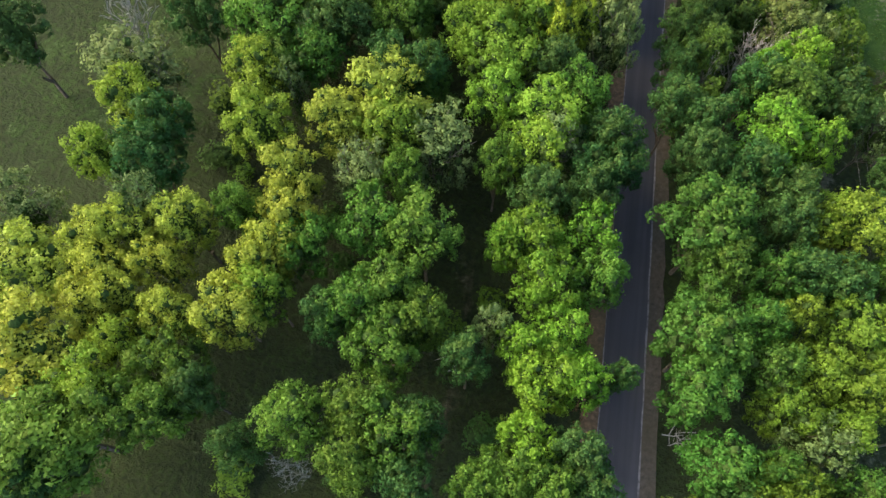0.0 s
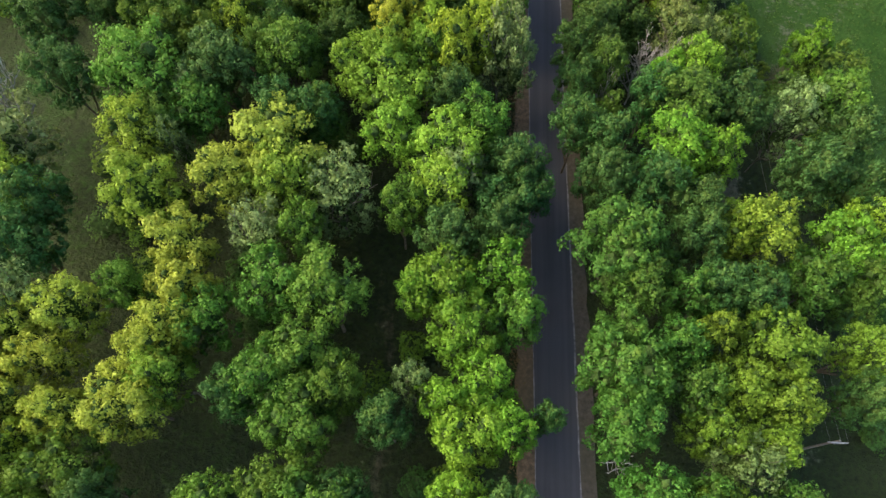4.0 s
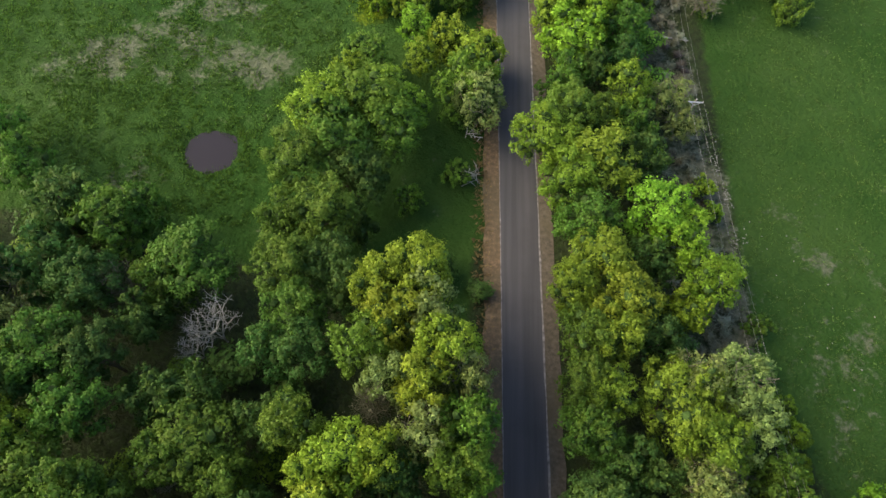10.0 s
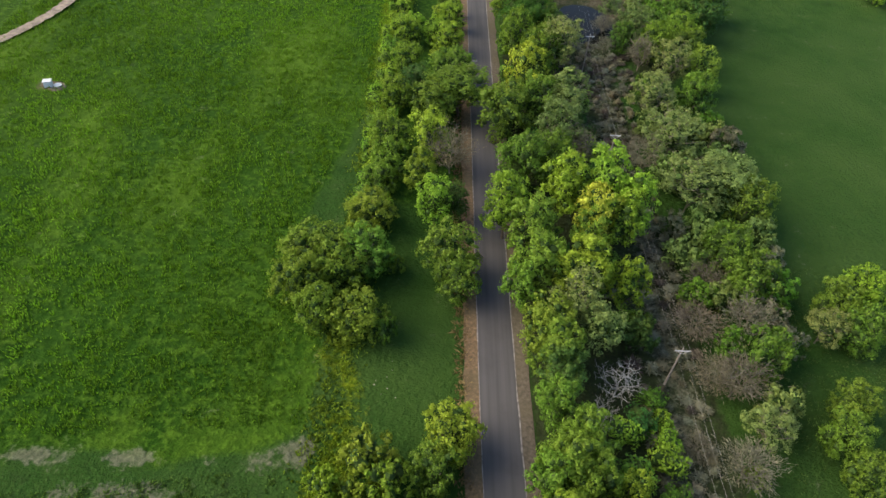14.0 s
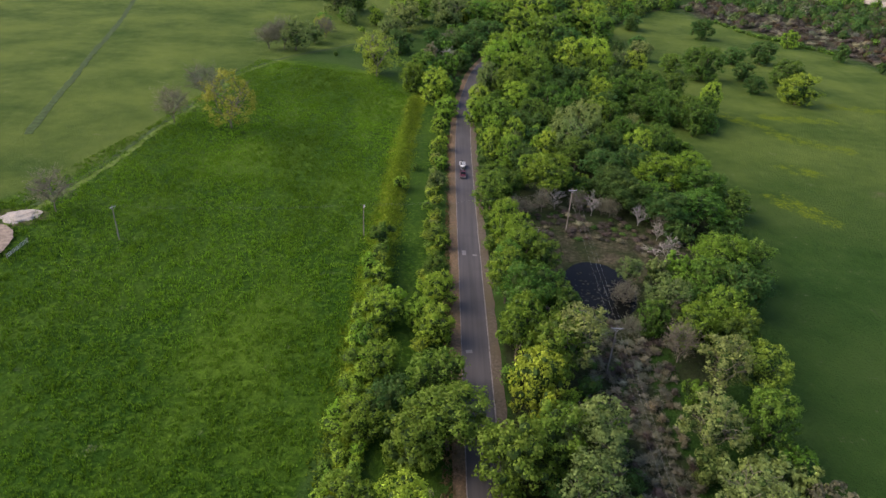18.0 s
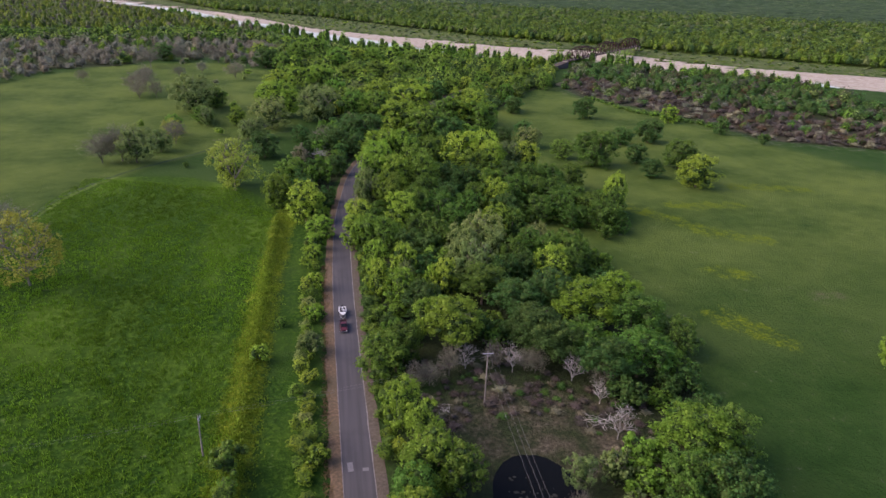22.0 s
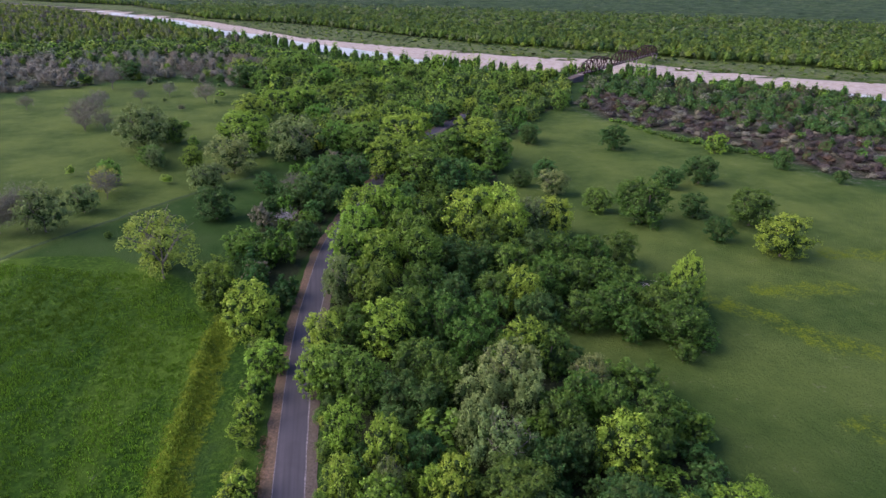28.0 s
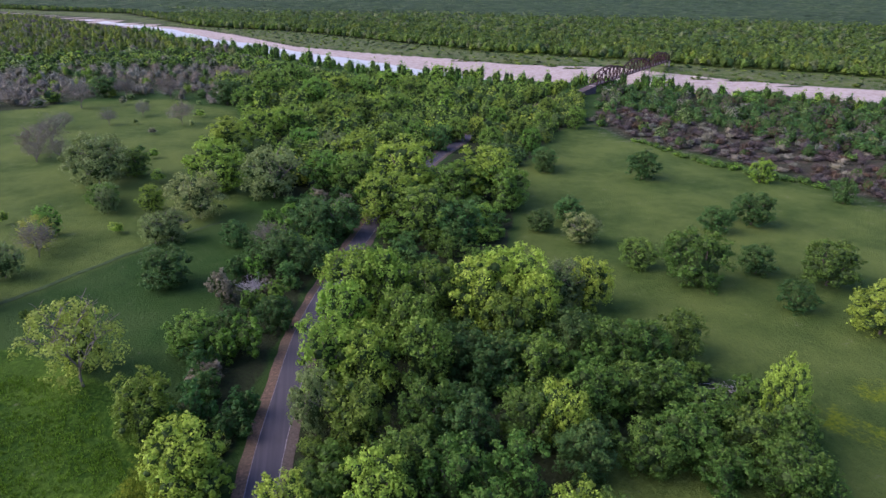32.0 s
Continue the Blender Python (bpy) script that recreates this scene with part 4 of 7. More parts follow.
tree('D', 36.0, 38.0, 21.9, 4.1, (4.4, -0.9, 21.9, 4.1))
tree('D', 1.8, 43.0, 21.7, 4.1)
tree('O', 36.7, 16.4, 22.1, 4.1)
tree('Y', -60.7, 38.0, 21.7, 4.1)
tree('G', 10.5, 32.7, 21.9, 4.1)
tree('D', 9.5, 11.0, 22.1, 4.0, (2.7, -3.2, 21.6, 3.2))
tree('M', 41.1, 12.2, 22.1, 4.0, (1.0, -3.6, 21.4, 3.0))
tree('A', -52.2, 16.1, 22.0, 4.0, (-0.2, 4.7, 21.9, 3.9), (3.5, 2.1, 21.9, 3.8))
tree('D', 19.4, 63.0, 21.4, 3.9, (4.1, -3.8, 21.4, 3.9))
tree('Y', -30.7, 22.9, 21.9, 3.9)
tree('G', 3.1, 6.8, 22.1, 3.9, (4.6, -0.9, 22.1, 3.9), (-3.1, -2.1, 21.9, 3.5))
tree('D', 29.9, 68.2, 21.3, 3.8)
tree('B', -22.3, 3.0, 22.0, 3.7)
tree('G', -17.8, 42.5, 21.4, 3.6)
tree('V', 53.5, 31.5, 21.6, 3.6)
tree('V', 31.0, 8.3, 21.9, 3.6, (2.9, 3.0, 21.7, 3.5), (5.2, -0.2, 21.6, 3.3))
tree('V', 45.9, 8.8, 21.9, 3.6)
tree('D', -8.4, 4.7, 21.9, 3.5, (-0.2, 6.6, 21.6, 3.3))
tree('G', -4.9, 47.7, 21.3, 3.5)
tree('D', -3.9, 18.8, 21.6, 3.4)
tree('G', -37.7, 33.1, 21.3, 3.3)
tree('D', -35.7, 8.9, 21.6, 3.3)
tree('D', -22.5, 21.0, 21.4, 3.3)
tree('D', 52.4, 25.1, 21.4, 3.3)
tree('M', 32.3, 13.5, 21.4, 3.1)
tree('D', -28.0, 4.4, 21.4, 3.0)
tree('V', 22.6, 6.3, 21.4, 3.0)
tree('O', -37.4, 55.5, 20.8, 2.9)
tree('D', 27.6, 8.4, 21.3, 2.9)
tree('O', -1.5, 24.2, 21.0, 2.8)
tree('O', -36.7, 63.6, 20.6, 2.7)
tree('D', 14.3, 21.2, 20.4, 2.0)
# the wood beside the stock pond
tree('D', -48.2, 118.5, 15.0, 6.3, (0.4, -8.6, 16.0, 6.0), (6.9, -11.3, 16.0, 4.7))
tree('G', -8.9, 137.5, 17.0, 5.9, (3.9, -4.8, 16.0, 5.3))
tree('O', 40.5, 98.5, 19.0, 4.6, (1.6, -5.0, 18.0, 4.4))
tree('V', 33.5, 95.5, 18.5, 5.4, (3.6, -4.6, 17.0, 4.6))
tree('O', 36.7, 83.1, 18.0, 4.5, (3.5, -1.8, 17.0, 4.1))
tree('M', 46.0, 83.2, 15.0, 4.8, (0.6, 5.0, 13.5, 3.4))
tree('L', 52.0, 97.5, 4.0, 1.9)
tree('G', 52.5, 93.0, 4.5, 2.0)
tree('L', 52.2, 88.6, 4.5, 1.8)
tree('G', 53.0, 84.0, 5.0, 2.2)
tree('M', 53.6, 79.0, 6.0, 2.4)
tree('M', 63.0, 81.0, 13.0, 5.4)
tree('R', 57.0, 82.5, 6.0, 3.4)
tree('M', -36.2, 62.3, 20.5, 4.6, (-5.2, -2.3, 20.0, 4.2))
tree('M', -18.6, 60.8, 20.0, 4.2)
tree('Y', -3.4, 72.6, 21.0, 4.4)
tree('M', 24.2, 67.2, 15.0, 4.2)
tree('R', 21.6, 72.0, 12.0, 4.0)
tree('M', -27.7, 110.5, 16.0, 5.7, (-4.1, -2.2, 15.0, 3.9))
tree('V', 26.4, 128.7, 17.0, 5.7, (-8.1, 4.3, 17.0, 4.8), (-4.9, -3.1, 17.0, 4.3))
tree('M', -12.5, 130.9, 18.0, 5.7, (-4.8, -3.6, 16.0, 4.7))
tree('M', -23.3, 87.7, 16.0, 5.4, (4.2, -3.7, 16.0, 3.6), (-3.4, -2.0, 16.0, 3.2))
tree('M', -41.2, 116.6, 15.0, 5.4, (2.9, 2.2, 14.0, 3.8))
tree('M', -42.5, 97.8, 17.0, 5.2, (5.4, -6.7, 17.0, 4.7))
tree('D', -8.8, 126.4, 15.0, 5.2)
tree('L', 34.4, 121.5, 17.0, 5.1, (2.9, -2.8, 16.0, 4.1))
tree('V', 27.4, 108.3, 18.0, 5.1, (-3.3, 5.2, 18.0, 4.8), (-1.1, -4.9, 18.0, 3.8), (-6.1, 1.7, 17.0, 3.6))
tree('M', -38.6, 82.5, 20.0, 5.1, (-2.2, -3.4, 20.0, 4.6), (1.8, -8.3, 20.0, 4.5), (7.0, -1.4, 19.0, 4.4), (-3.2, -8.2, 20.0, 4.1), (4.4, -0.4, 20.0, 4.0))
tree('M', -12.2, 119.4, 16.0, 5.0, (-5.8, -0.5, 15.0, 3.8))
tree('M', -63.0, 131.8, 13.0, 4.8, (5.2, -5.7, 13.0, 4.7))
tree('M', -15.7, 110.1, 17.0, 4.8, (2.4, -6.0, 17.0, 4.4))
tree('O', -52.7, 105.6, 18.0, 4.8, (2.5, -5.4, 18.0, 4.5))
tree('B', 30.6, 77.5, 18.0, 4.8)
tree('Y', -14.7, 135.2, 18.0, 4.8)
tree('M', 21.6, 137.3, 16.0, 4.7)
tree('O', 2.2, 103.8, 22.0, 4.7)
tree('B', -24.9, 103.0, 15.0, 4.6)
tree('Y', 0.8, 107.9, 22.0, 4.6, (-2.6, -5.8, 21.0, 4.2), (-4.4, -1.2, 21.0, 4.1))
tree('M', 24.4, 120.2, 16.0, 4.6)
tree('O', 8.0, 74.1, 25.0, 4.6, (2.2, -2.1, 24.0, 3.3))
tree('D', 33.2, 132.0, 15.0, 4.5)
tree('D', -37.8, 98.1, 16.0, 4.5, (4.2, 5.6, 14.0, 3.8))
tree('Y', -5.3, 86.9, 22.0, 4.4, (-2.5, -1.9, 22.0, 3.5), (3.7, 0.2, 22.0, 3.3))
tree('L', 38.9, 111.6, 16.0, 4.4, (-2.2, -3.4, 15.0, 3.7))
tree('G', 6.9, 86.9, 20.0, 4.4, (1.2, 3.6, 22.0, 3.8), (2.2, -2.0, 18.0, 3.2))
tree('D', 31.6, 104.3, 15.0, 4.3)
tree('L', 36.9, 74.5, 20.0, 4.2, (-3.5, -1.3, 19.0, 3.2))
tree('Y', -33.3, 77.3, 20.0, 4.2)
tree('M', 22.6, 103.1, 17.0, 4.2)
tree('D', 22.4, 83.1, 17.0, 4.2, (5.0, 5.6, 15.0, 4.0), (1.4, -5.3, 17.0, 3.7), (8.7, 3.8, 14.0, 3.6), (-3.1, -4.3, 18.0, 3.5))
tree('O', 2.6, 90.2, 22.0, 4.1, (-4.6, 6.0, 21.0, 3.5))
tree('D', -12.1, 99.4, 16.0, 4.1, (-5.3, -0.1, 15.0, 3.8))
tree('D', 32.8, 115.3, 14.0, 4.1)
tree('Y', 4.6, 75.5, 24.0, 4.1, (-4.7, -3.2, 24.0, 3.7), (-7.3, 1.3, 22.0, 3.6))
tree('O', 35.7, 97.6, 19.0, 4.0)
tree('D', -29.8, 93.1, 14.0, 4.0, (4.8, 0.8, 15.0, 4.0))
tree('G', -5.2, 99.4, 20.0, 4.0)
tree('M', 22.9, 91.3, 16.0, 4.0, (-0.6, 5.2, 17.0, 3.7))
tree('D', -45.7, 93.9, 16.0, 4.0)
tree('D', -26.8, 77.6, 18.0, 4.0)
tree('D', -10.9, 111.7, 16.0, 3.9, (2.7, -3.5, 16.0, 3.8))
tree('Y', 5.6, 98.9, 24.0, 3.9, (-2.6, -4.1, 23.0, 3.8))
tree('M', -23.3, 74.5, 19.0, 3.9, (-4.7, -1.6, 20.0, 3.8))
tree('Y', -46.8, 86.4, 19.0, 3.7, (-2.8, 6.4, 19.0, 3.6), (4.0, 0.2, 19.0, 3.4))
tree('D', 0.2, 84.3, 19.0, 3.7)
tree('L', 58.6, 83.3, 15.0, 3.7)
tree('D', -15.8, 80.4, 16.0, 3.7, (-2.8, -3.1, 16.0, 3.7))
tree('Y', -9.9, 71.9, 22.0, 3.7, (2.3, 2.9, 21.0, 3.1))
tree('O', 36.0, 86.4, 17.0, 3.7)
tree('O', 7.6, 96.1, 22.0, 3.6)
tree('D', -16.1, 90.6, 15.0, 3.6)
tree('M', 23.5, 74.5, 19.0, 3.5)
tree('M', -11.2, 89.8, 20.0, 3.5)
tree('A', -9.4, 77.6, 23.0, 3.5, (1.5, 3.3, 23.0, 3.3), (3.6, 1.0, 22.0, 3.2))
tree('D', 42.9, 77.1, 15.0, 3.4)
tree('V', 26.0, 95.9, 17.0, 3.4)
tree('D', 53.4, 75.6, 12.0, 3.3)
tree('D', 19.0, 71.9, 18.0, 3.2)
tree('R', -37.7, 107.8, 14.0, 3.1)
tree('B', 34.7, 78.7, 17.0, 3.1)
tree('B', -27.0, 100.1, 13.0, 3.0)
tree('D', -7.5, 119.3, 8.0, 2.9)
tree('R', -3.2, 93.3, 20.0, 2.7)
tree('G', -1.0, 126.1, 6.0, 2.6)
tree('G', 6.1, 131.7, 5.0, 2.5)
tree('M', 50.1, 108.7, 5.0, 2.4)
tree('B', 24.8, 71.7, 18.0, 2.4)
tree('L', 52.1, 93.8, 5.0, 2.3)
tree('L', 45.5, 132.0, 5.0, 2.3)
tree('L', 51.8, 89.7, 5.0, 2.2)
tree('L', 46.1, 127.5, 5.0, 2.0)
tree('B', -27.4, 84.1, 15.0, 2.0)
# roadside trees past the pond
tree('L', 23.4, 154.7, 17.0, 5.9, (3.5, 4.2, 16.0, 3.9))
tree('G', 6.6, 145.4, 14.0, 5.7)
tree('Y', 8.9, 151.9, 12.0, 5.0, (-5.1, 5.5, 10.0, 4.0), (-9.9, 0.5, 9.0, 3.3))
tree('M', -10.1, 151.9, 10.0, 4.6)
tree('M', 22.4, 140.1, 15.0, 4.5, (-0.2, 6.8, 15.0, 4.0), (4.0, -1.0, 15.0, 3.9), (10.7, -0.7, 14.0, 3.8))
tree('O', 8.6, 141.3, 14.0, 4.5)
tree('O', 39.5, 145.0, 11.0, 4.4, (2.6, -3.5, 9.0, 3.1))
tree('M', 32.7, 158.7, 14.0, 4.3)
tree('V', 31.4, 144.9, 15.0, 4.3)
tree('D', 32.1, 152.6, 13.0, 4.1, (-5.5, -3.1, 14.0, 3.7))
tree('V', 21.5, 161.1, 16.0, 4.0)
tree('Y', -5.9, 144.8, 11.0, 3.9, (3.9, -4.1, 11.0, 3.5), (-3.2, -4.8, 12.0, 3.5))
tree('L', -2.4, 159.5, 9.0, 3.1)
tree('Y', -12.6, 149.2, 9.0, 3.1)
tree('R', 42.8, 150.8, 7.0, 3.0)
# both sides of the power line strip
tree('G', 8.5, 263.8, 13.0, 8.1, (10.8, -8.5, 15.0, 7.0), (17.6, -4.1, 15.0, 6.5), (-5.9, -3.3, 12.0, 6.4), (-2.1, 13.3, 12.0, 6.3))
tree('O', 56.5, 231.8, 14.0, 7.3, (6.8, 1.5, 14.0, 7.0))
tree('O', 54.9, 247.7, 15.0, 6.8)
tree('O', 34.7, 286.3, 17.0, 6.8)
tree('G', 29.5, 283.9, 16.0, 6.7)
tree('Y', 37.2, 227.6, 19.0, 6.7, (-7.6, -0.7, 18.0, 5.5), (4.4, -6.5, 18.0, 4.9), (1.3, -10.0, 17.0, 4.6))
tree('V', -17.1, 210.8, 11.0, 6.6, (4.7, -4.6, 11.0, 5.4), (-2.1, -7.8, 11.0, 5.1))
tree('O', 32.6, 260.6, 16.0, 6.6)
tree('G', 21.8, 236.3, 15.0, 6.4, (6.2, 2.5, 14.0, 5.2))
tree('G', 66.8, 227.2, 13.0, 6.2)
tree('B', 34.0, 185.9, 9.0, 6.2)
tree('Y', 25.1, 274.4, 16.0, 6.1)
tree('R', 6.7, 240.7, 13.0, 6.0)
tree('O', 30.1, 248.5, 15.0, 6.0)
tree('O', 55.2, 265.3, 14.0, 6.0)
tree('R', 49.9, 199.1, 7.0, 5.9)
tree('O', 63.7, 281.8, 15.0, 5.8)
tree('G', -9.0, 210.0, 11.0, 5.7)
tree('G', 7.0, 210.5, 13.0, 5.7, (1.3, -6.2, 11.0, 4.3))
tree('G', 60.6, 206.8, 13.0, 5.7, (-1.9, 7.0, 13.0, 5.2))
tree('V', -8.7, 222.3, 9.0, 5.5)
tree('Y', 29.9, 204.7, 17.0, 5.5)
tree('G', 66.8, 267.9, 14.0, 5.4)
tree('R', 49.8, 244.7, 12.0, 5.4)
tree('G', 21.7, 215.5, 16.0, 5.4, (-0.3, -10.1, 16.0, 5.3), (-2.9, -14.9, 14.0, 3.5))
tree('L', 17.4, 220.7, 16.0, 5.3)
tree('V', -8.3, 195.5, 10.0, 5.2, (-6.6, 1.4, 10.0, 4.3))
tree('V', -7.0, 248.6, 10.0, 5.2)
tree('D', -1.8, 270.1, 10.0, 5.2)
tree('Y', 1.7, 246.5, 13.0, 5.1)
tree('G', 71.1, 281.0, 14.0, 5.1)
tree('R', 54.4, 210.1, 7.0, 5.0)
tree('V', -5.3, 281.2, 10.0, 4.8)
tree('R', 57.5, 198.7, 11.0, 4.8)
tree('A', 33.7, 218.1, 18.0, 4.8)
tree('Y', 7.1, 175.0, 11.0, 4.8)
tree('R', 52.6, 186.5, 11.0, 5.4)
tree('G', 77.2, 198.1, 10.0, 4.7, (-1.7, 6.2, 10.0, 4.6))
tree('V', -6.2, 238.2, 10.0, 4.7)
tree('G', 24.0, 169.0, 15.0, 4.7, (2.7, 4.6, 14.0, 4.2), (-0.4, 10.1, 13.0, 4.1), (2.8, -2.2, 14.0, 3.6), (-3.1, -2.1, 14.0, 3.5))
tree('L', 80.3, 206.7, 11.0, 4.6)
tree('R', 49.8, 188.7, 7.0, 4.5)
tree('G', 57.9, 191.2, 12.0, 4.5)
tree('G', 23.5, 188.1, 15.0, 4.5, (-1.2, 4.9, 15.0, 4.5))
tree('O', 27.2, 197.5, 16.0, 4.5, (3.3, -4.5, 14.0, 4.4))
tree('V', -7.0, 265.3, 9.0, 4.5)
tree('R', 49.6, 172.1, 10.0, 5.0)
tree('R', 35.1, 245.4, 12.0, 4.3)
tree('V', -3.9, 171.2, 8.0, 4.3)
tree('B', 29.5, 179.2, 9.0, 4.2)
tree('G', 66.4, 178.4, 9.0, 4.1, (3.3, 5.4, 9.0, 4.0), (0.7, -6.5, 9.0, 3.5))
tree('D', 24.2, 185.0, 13.0, 4.1)
tree('Y', 3.6, 222.8, 14.0, 4.0)
tree('G', 32.5, 214.1, 15.0, 3.8)
tree('G', 5.3, 169.4, 10.0, 3.8)
tree('O', 54.6, 178.2, 9.0, 3.8)
tree('L', 37.8, 203.2, 14.0, 3.8)
tree('O', 71.3, 198.2, 9.0, 3.8)
tree('V', 0.6, 231.4, 14.0, 3.7)
tree('V', -0.9, 167.7, 8.0, 3.6)
tree('G', -8.1, 233.0, 9.0, 3.6)
tree('D', 38.3, 195.4, 8.0, 3.5)
tree('D', 7.6, 225.5, 10.0, 3.4)
tree('R', 44.5, 176.8, 4.0, 3.3)
tree('V', -5.4, 166.8, 6.0, 2.8)
tree('L', -9.5, 167.3, 7.0, 2.8)
tree('Y', 31.5, 166.7, 12.0, 2.7)
tree('V', -3.5, 210.0, 5.0, 2.3)
tree('G', -3.6, 194.3, 7.0, 2.2)
tree('L', 51.7, 171.7, 4.0, 2.1)
tree('Y', 39.6, 180.3, 4.0, 1.9)
# round the dark pond and along the bank
tree('L', 77.6, 379.6, 15.0, 9.4, (10.9, 5.3, 15.0, 7.7))
tree('M', 89.2, 373.3, 14.0, 8.4, (9.7, -7.4, 10.5, 6.4))
tree('V', 39.9, 371.7, 16.0, 8.1, (-4.1, 5.2, 15.0, 5.4))
tree('M', 83.2, 356.9, 13.0, 8.1, (-12.1, 8.3, 13.0, 7.0))
tree('V', 78.7, 324.0, 15.0, 8.0)
tree('D', 60.9, 370.5, 13.0, 7.8, (3.6, -5.8, 12.0, 7.3), (13.0, -15.6, 12.0, 7.3))
tree('M', 53.8, 397.5, 13.0, 7.7)
tree('D', 71.1, 389.5, 14.0, 7.4, (-10.7, -3.1, 13.0, 7.3))
tree('M', 25.8, 302.5, 17.0, 7.3, (6.7, -3.9, 15.0, 5.1))
tree('D', 78.8, 312.6, 14.0, 6.9)
tree('V', 27.2, 326.6, 14.0, 6.8)
tree('M', 85.9, 326.0, 14.0, 6.7)
tree('G', 21.5, 363.1, 13.0, 6.4)
tree('V', 69.5, 301.5, 14.0, 6.3, (-7.3, -5.2, 13.0, 5.2), (2.1, -4.7, 13.0, 5.0))
tree('M', 72.4, 315.6, 13.0, 6.3)
tree('D', 34.6, 391.6, 12.0, 5.9)
tree('V', 30.4, 399.2, 13.0, 5.6)
tree('O', 58.7, 305.9, 13.0, 5.5)
tree('B', 68.5, 335.4, 8.8, 5.4)
tree('M', 27.2, 369.6, 12.0, 5.2)
tree('V', 22.2, 311.0, 16.0, 5.1)
tree('V', 22.8, 289.2, 17.0, 5.1)
tree('R', 58.2, 291.6, 12.0, 5.0)
tree('Y', 5.3, 294.6, 10.0, 4.9, (-3.1, 4.9, 9.0, 3.8))
tree('V', 24.2, 344.9, 13.0, 4.9, (3.6, -6.8, 12.0, 4.1))
tree('M', 32.3, 323.3, 13.0, 4.8)
tree('M', 70.0, 291.9, 13.0, 4.8)
tree('M', 22.7, 319.3, 13.0, 4.7)
tree('Y', -6.6, 298.4, 9.0, 4.6)
tree('R', 52.1, 314.5, 7.2, 4.4)
tree('R', 32.1, 359.1, 7.1, 4.4)
tree('Y', 6.3, 308.7, 10.0, 4.3)
tree('R', 56.3, 362.5, 7.0, 4.1)
tree('M', -9.8, 334.5, 6.5, 4.0)
tree('M', 54.9, 301.1, 10.0, 4.0)
tree('O', 54.5, 322.1, 9.0, 3.8)
tree('O', 4.7, 377.0, 5.9, 3.6)
tree('M', 5.4, 318.4, 9.0, 3.6)
tree('O', 62.4, 323.3, 8.0, 3.6)
tree('R', 50.2, 300.4, 6.0, 3.5)
tree('L', 34.5, 289.7, 14.0, 3.3)
tree('Y', -4.3, 305.7, 7.0, 3.3)
tree('Y', 5.6, 393.8, 5.1, 3.1)
tree('Y', -11.4, 321.6, 5.1, 3.1)
tree('Y', -8.2, 315.3, 5.0, 3.0)
tree('Y', -7.4, 374.2, 4.4, 2.7)
tree('Y', 6.6, 336.1, 4.3, 2.6)
tree('G', -3.3, 391.1, 3.0, 1.7)
# at the east pasture
tree('Y', 152.3, 349.4, 12.0, 6.3)
tree('R', 45.0, 381.5, 8.0, 4.6)
# the middle wood and the pastures beside it
tree('Y', 68.0, 658.4, 27.6, 16.9)
tree('O', -75.0, 687.5, 25.6, 15.6)
tree('Y', 103.9, 650.2, 25.4, 15.5)
tree('Y', -20.0, 672.9, 25.3, 15.5)
tree('O', 7.4, 658.5, 24.7, 15.1)
tree('Y', 54.8, 620.0, 22.7, 13.9)
tree('G', 68.7, 601.8, 21.7, 13.3)
tree('G', 89.5, 642.8, 20.4, 12.5, (19.7, -9.7, 20.1, 12.3))
tree('G', 43.2, 664.6, 20.0, 12.3, (-12.1, 5.9, 19.1, 11.7))
tree('M', 150.7, 545.2, 19.9, 12.1)
tree('O', -21.1, 634.7, 19.9, 12.1)
tree('S', -28.8, 512.9, 24.0, 11.5)
tree('Y', 84.9, 530.8, 24.0, 11.4, (-11.7, -5.1, 24.0, 10.2), (0.7, -13.0, 22.0, 7.4))
tree('Y', 38.1, 537.8, 23.0, 10.4, (8.0, -2.2, 23.0, 9.0))
tree('Y', 185.6, 505.5, 16.9, 10.3)
tree('D', 80.9, 595.5, 16.9, 10.3)
tree('M', 194.2, 537.1, 16.6, 10.2)
tree('D', 34.9, 606.2, 16.0, 9.8, (-9.5, 1.0, 16.0, 9.8))
tree('D', 192.8, 667.6, 15.7, 9.6)
tree('D', 14.5, 574.9, 15.2, 9.3, (10.2, -4.3, 12.6, 7.7))
tree('D', 205.3, 594.6, 15.1, 9.2)
tree('G', 60.0, 531.7, 21.0, 9.0)
tree('D', -20.5, 568.4, 14.5, 8.9)
tree('Y', 29.9, 500.7, 22.0, 8.8, (8.7, -4.0, 21.0, 8.7))
tree('D', 62.5, 503.4, 15.0, 8.5, (8.1, -5.7, 15.0, 8.3))
tree('G', 76.5, 513.0, 19.0, 8.5)
tree('G', 49.7, 515.3, 21.0, 8.3)
tree('Y', 34.4, 517.9, 22.0, 8.3)
tree('D', 91.7, 504.8, 15.0, 8.3)
tree('G', 51.2, 499.1, 20.0, 8.2)
tree('M', 99.8, 498.9, 15.0, 8.2, (7.5, -0.9, 15.0, 7.8), (21.4, 4.1, 14.0, 7.6))
tree('O', 126.4, 586.1, 13.1, 8.0)
tree('Y', 2.0, 472.3, 17.0, 7.8)
tree('G', 79.3, 494.2, 16.0, 7.8)
tree('M', 114.6, 452.7, 13.0, 7.6, (-10.8, 3.6, 9.9, 6.1), (7.3, 9.2, 15.0, 5.9), (5.5, -2.8, 9.0, 5.0))
tree('V', -9.7, 493.9, 15.0, 7.6, (1.2, -4.3, 13.0, 6.4))
tree('G', -5.3, 524.4, 12.4, 7.6)
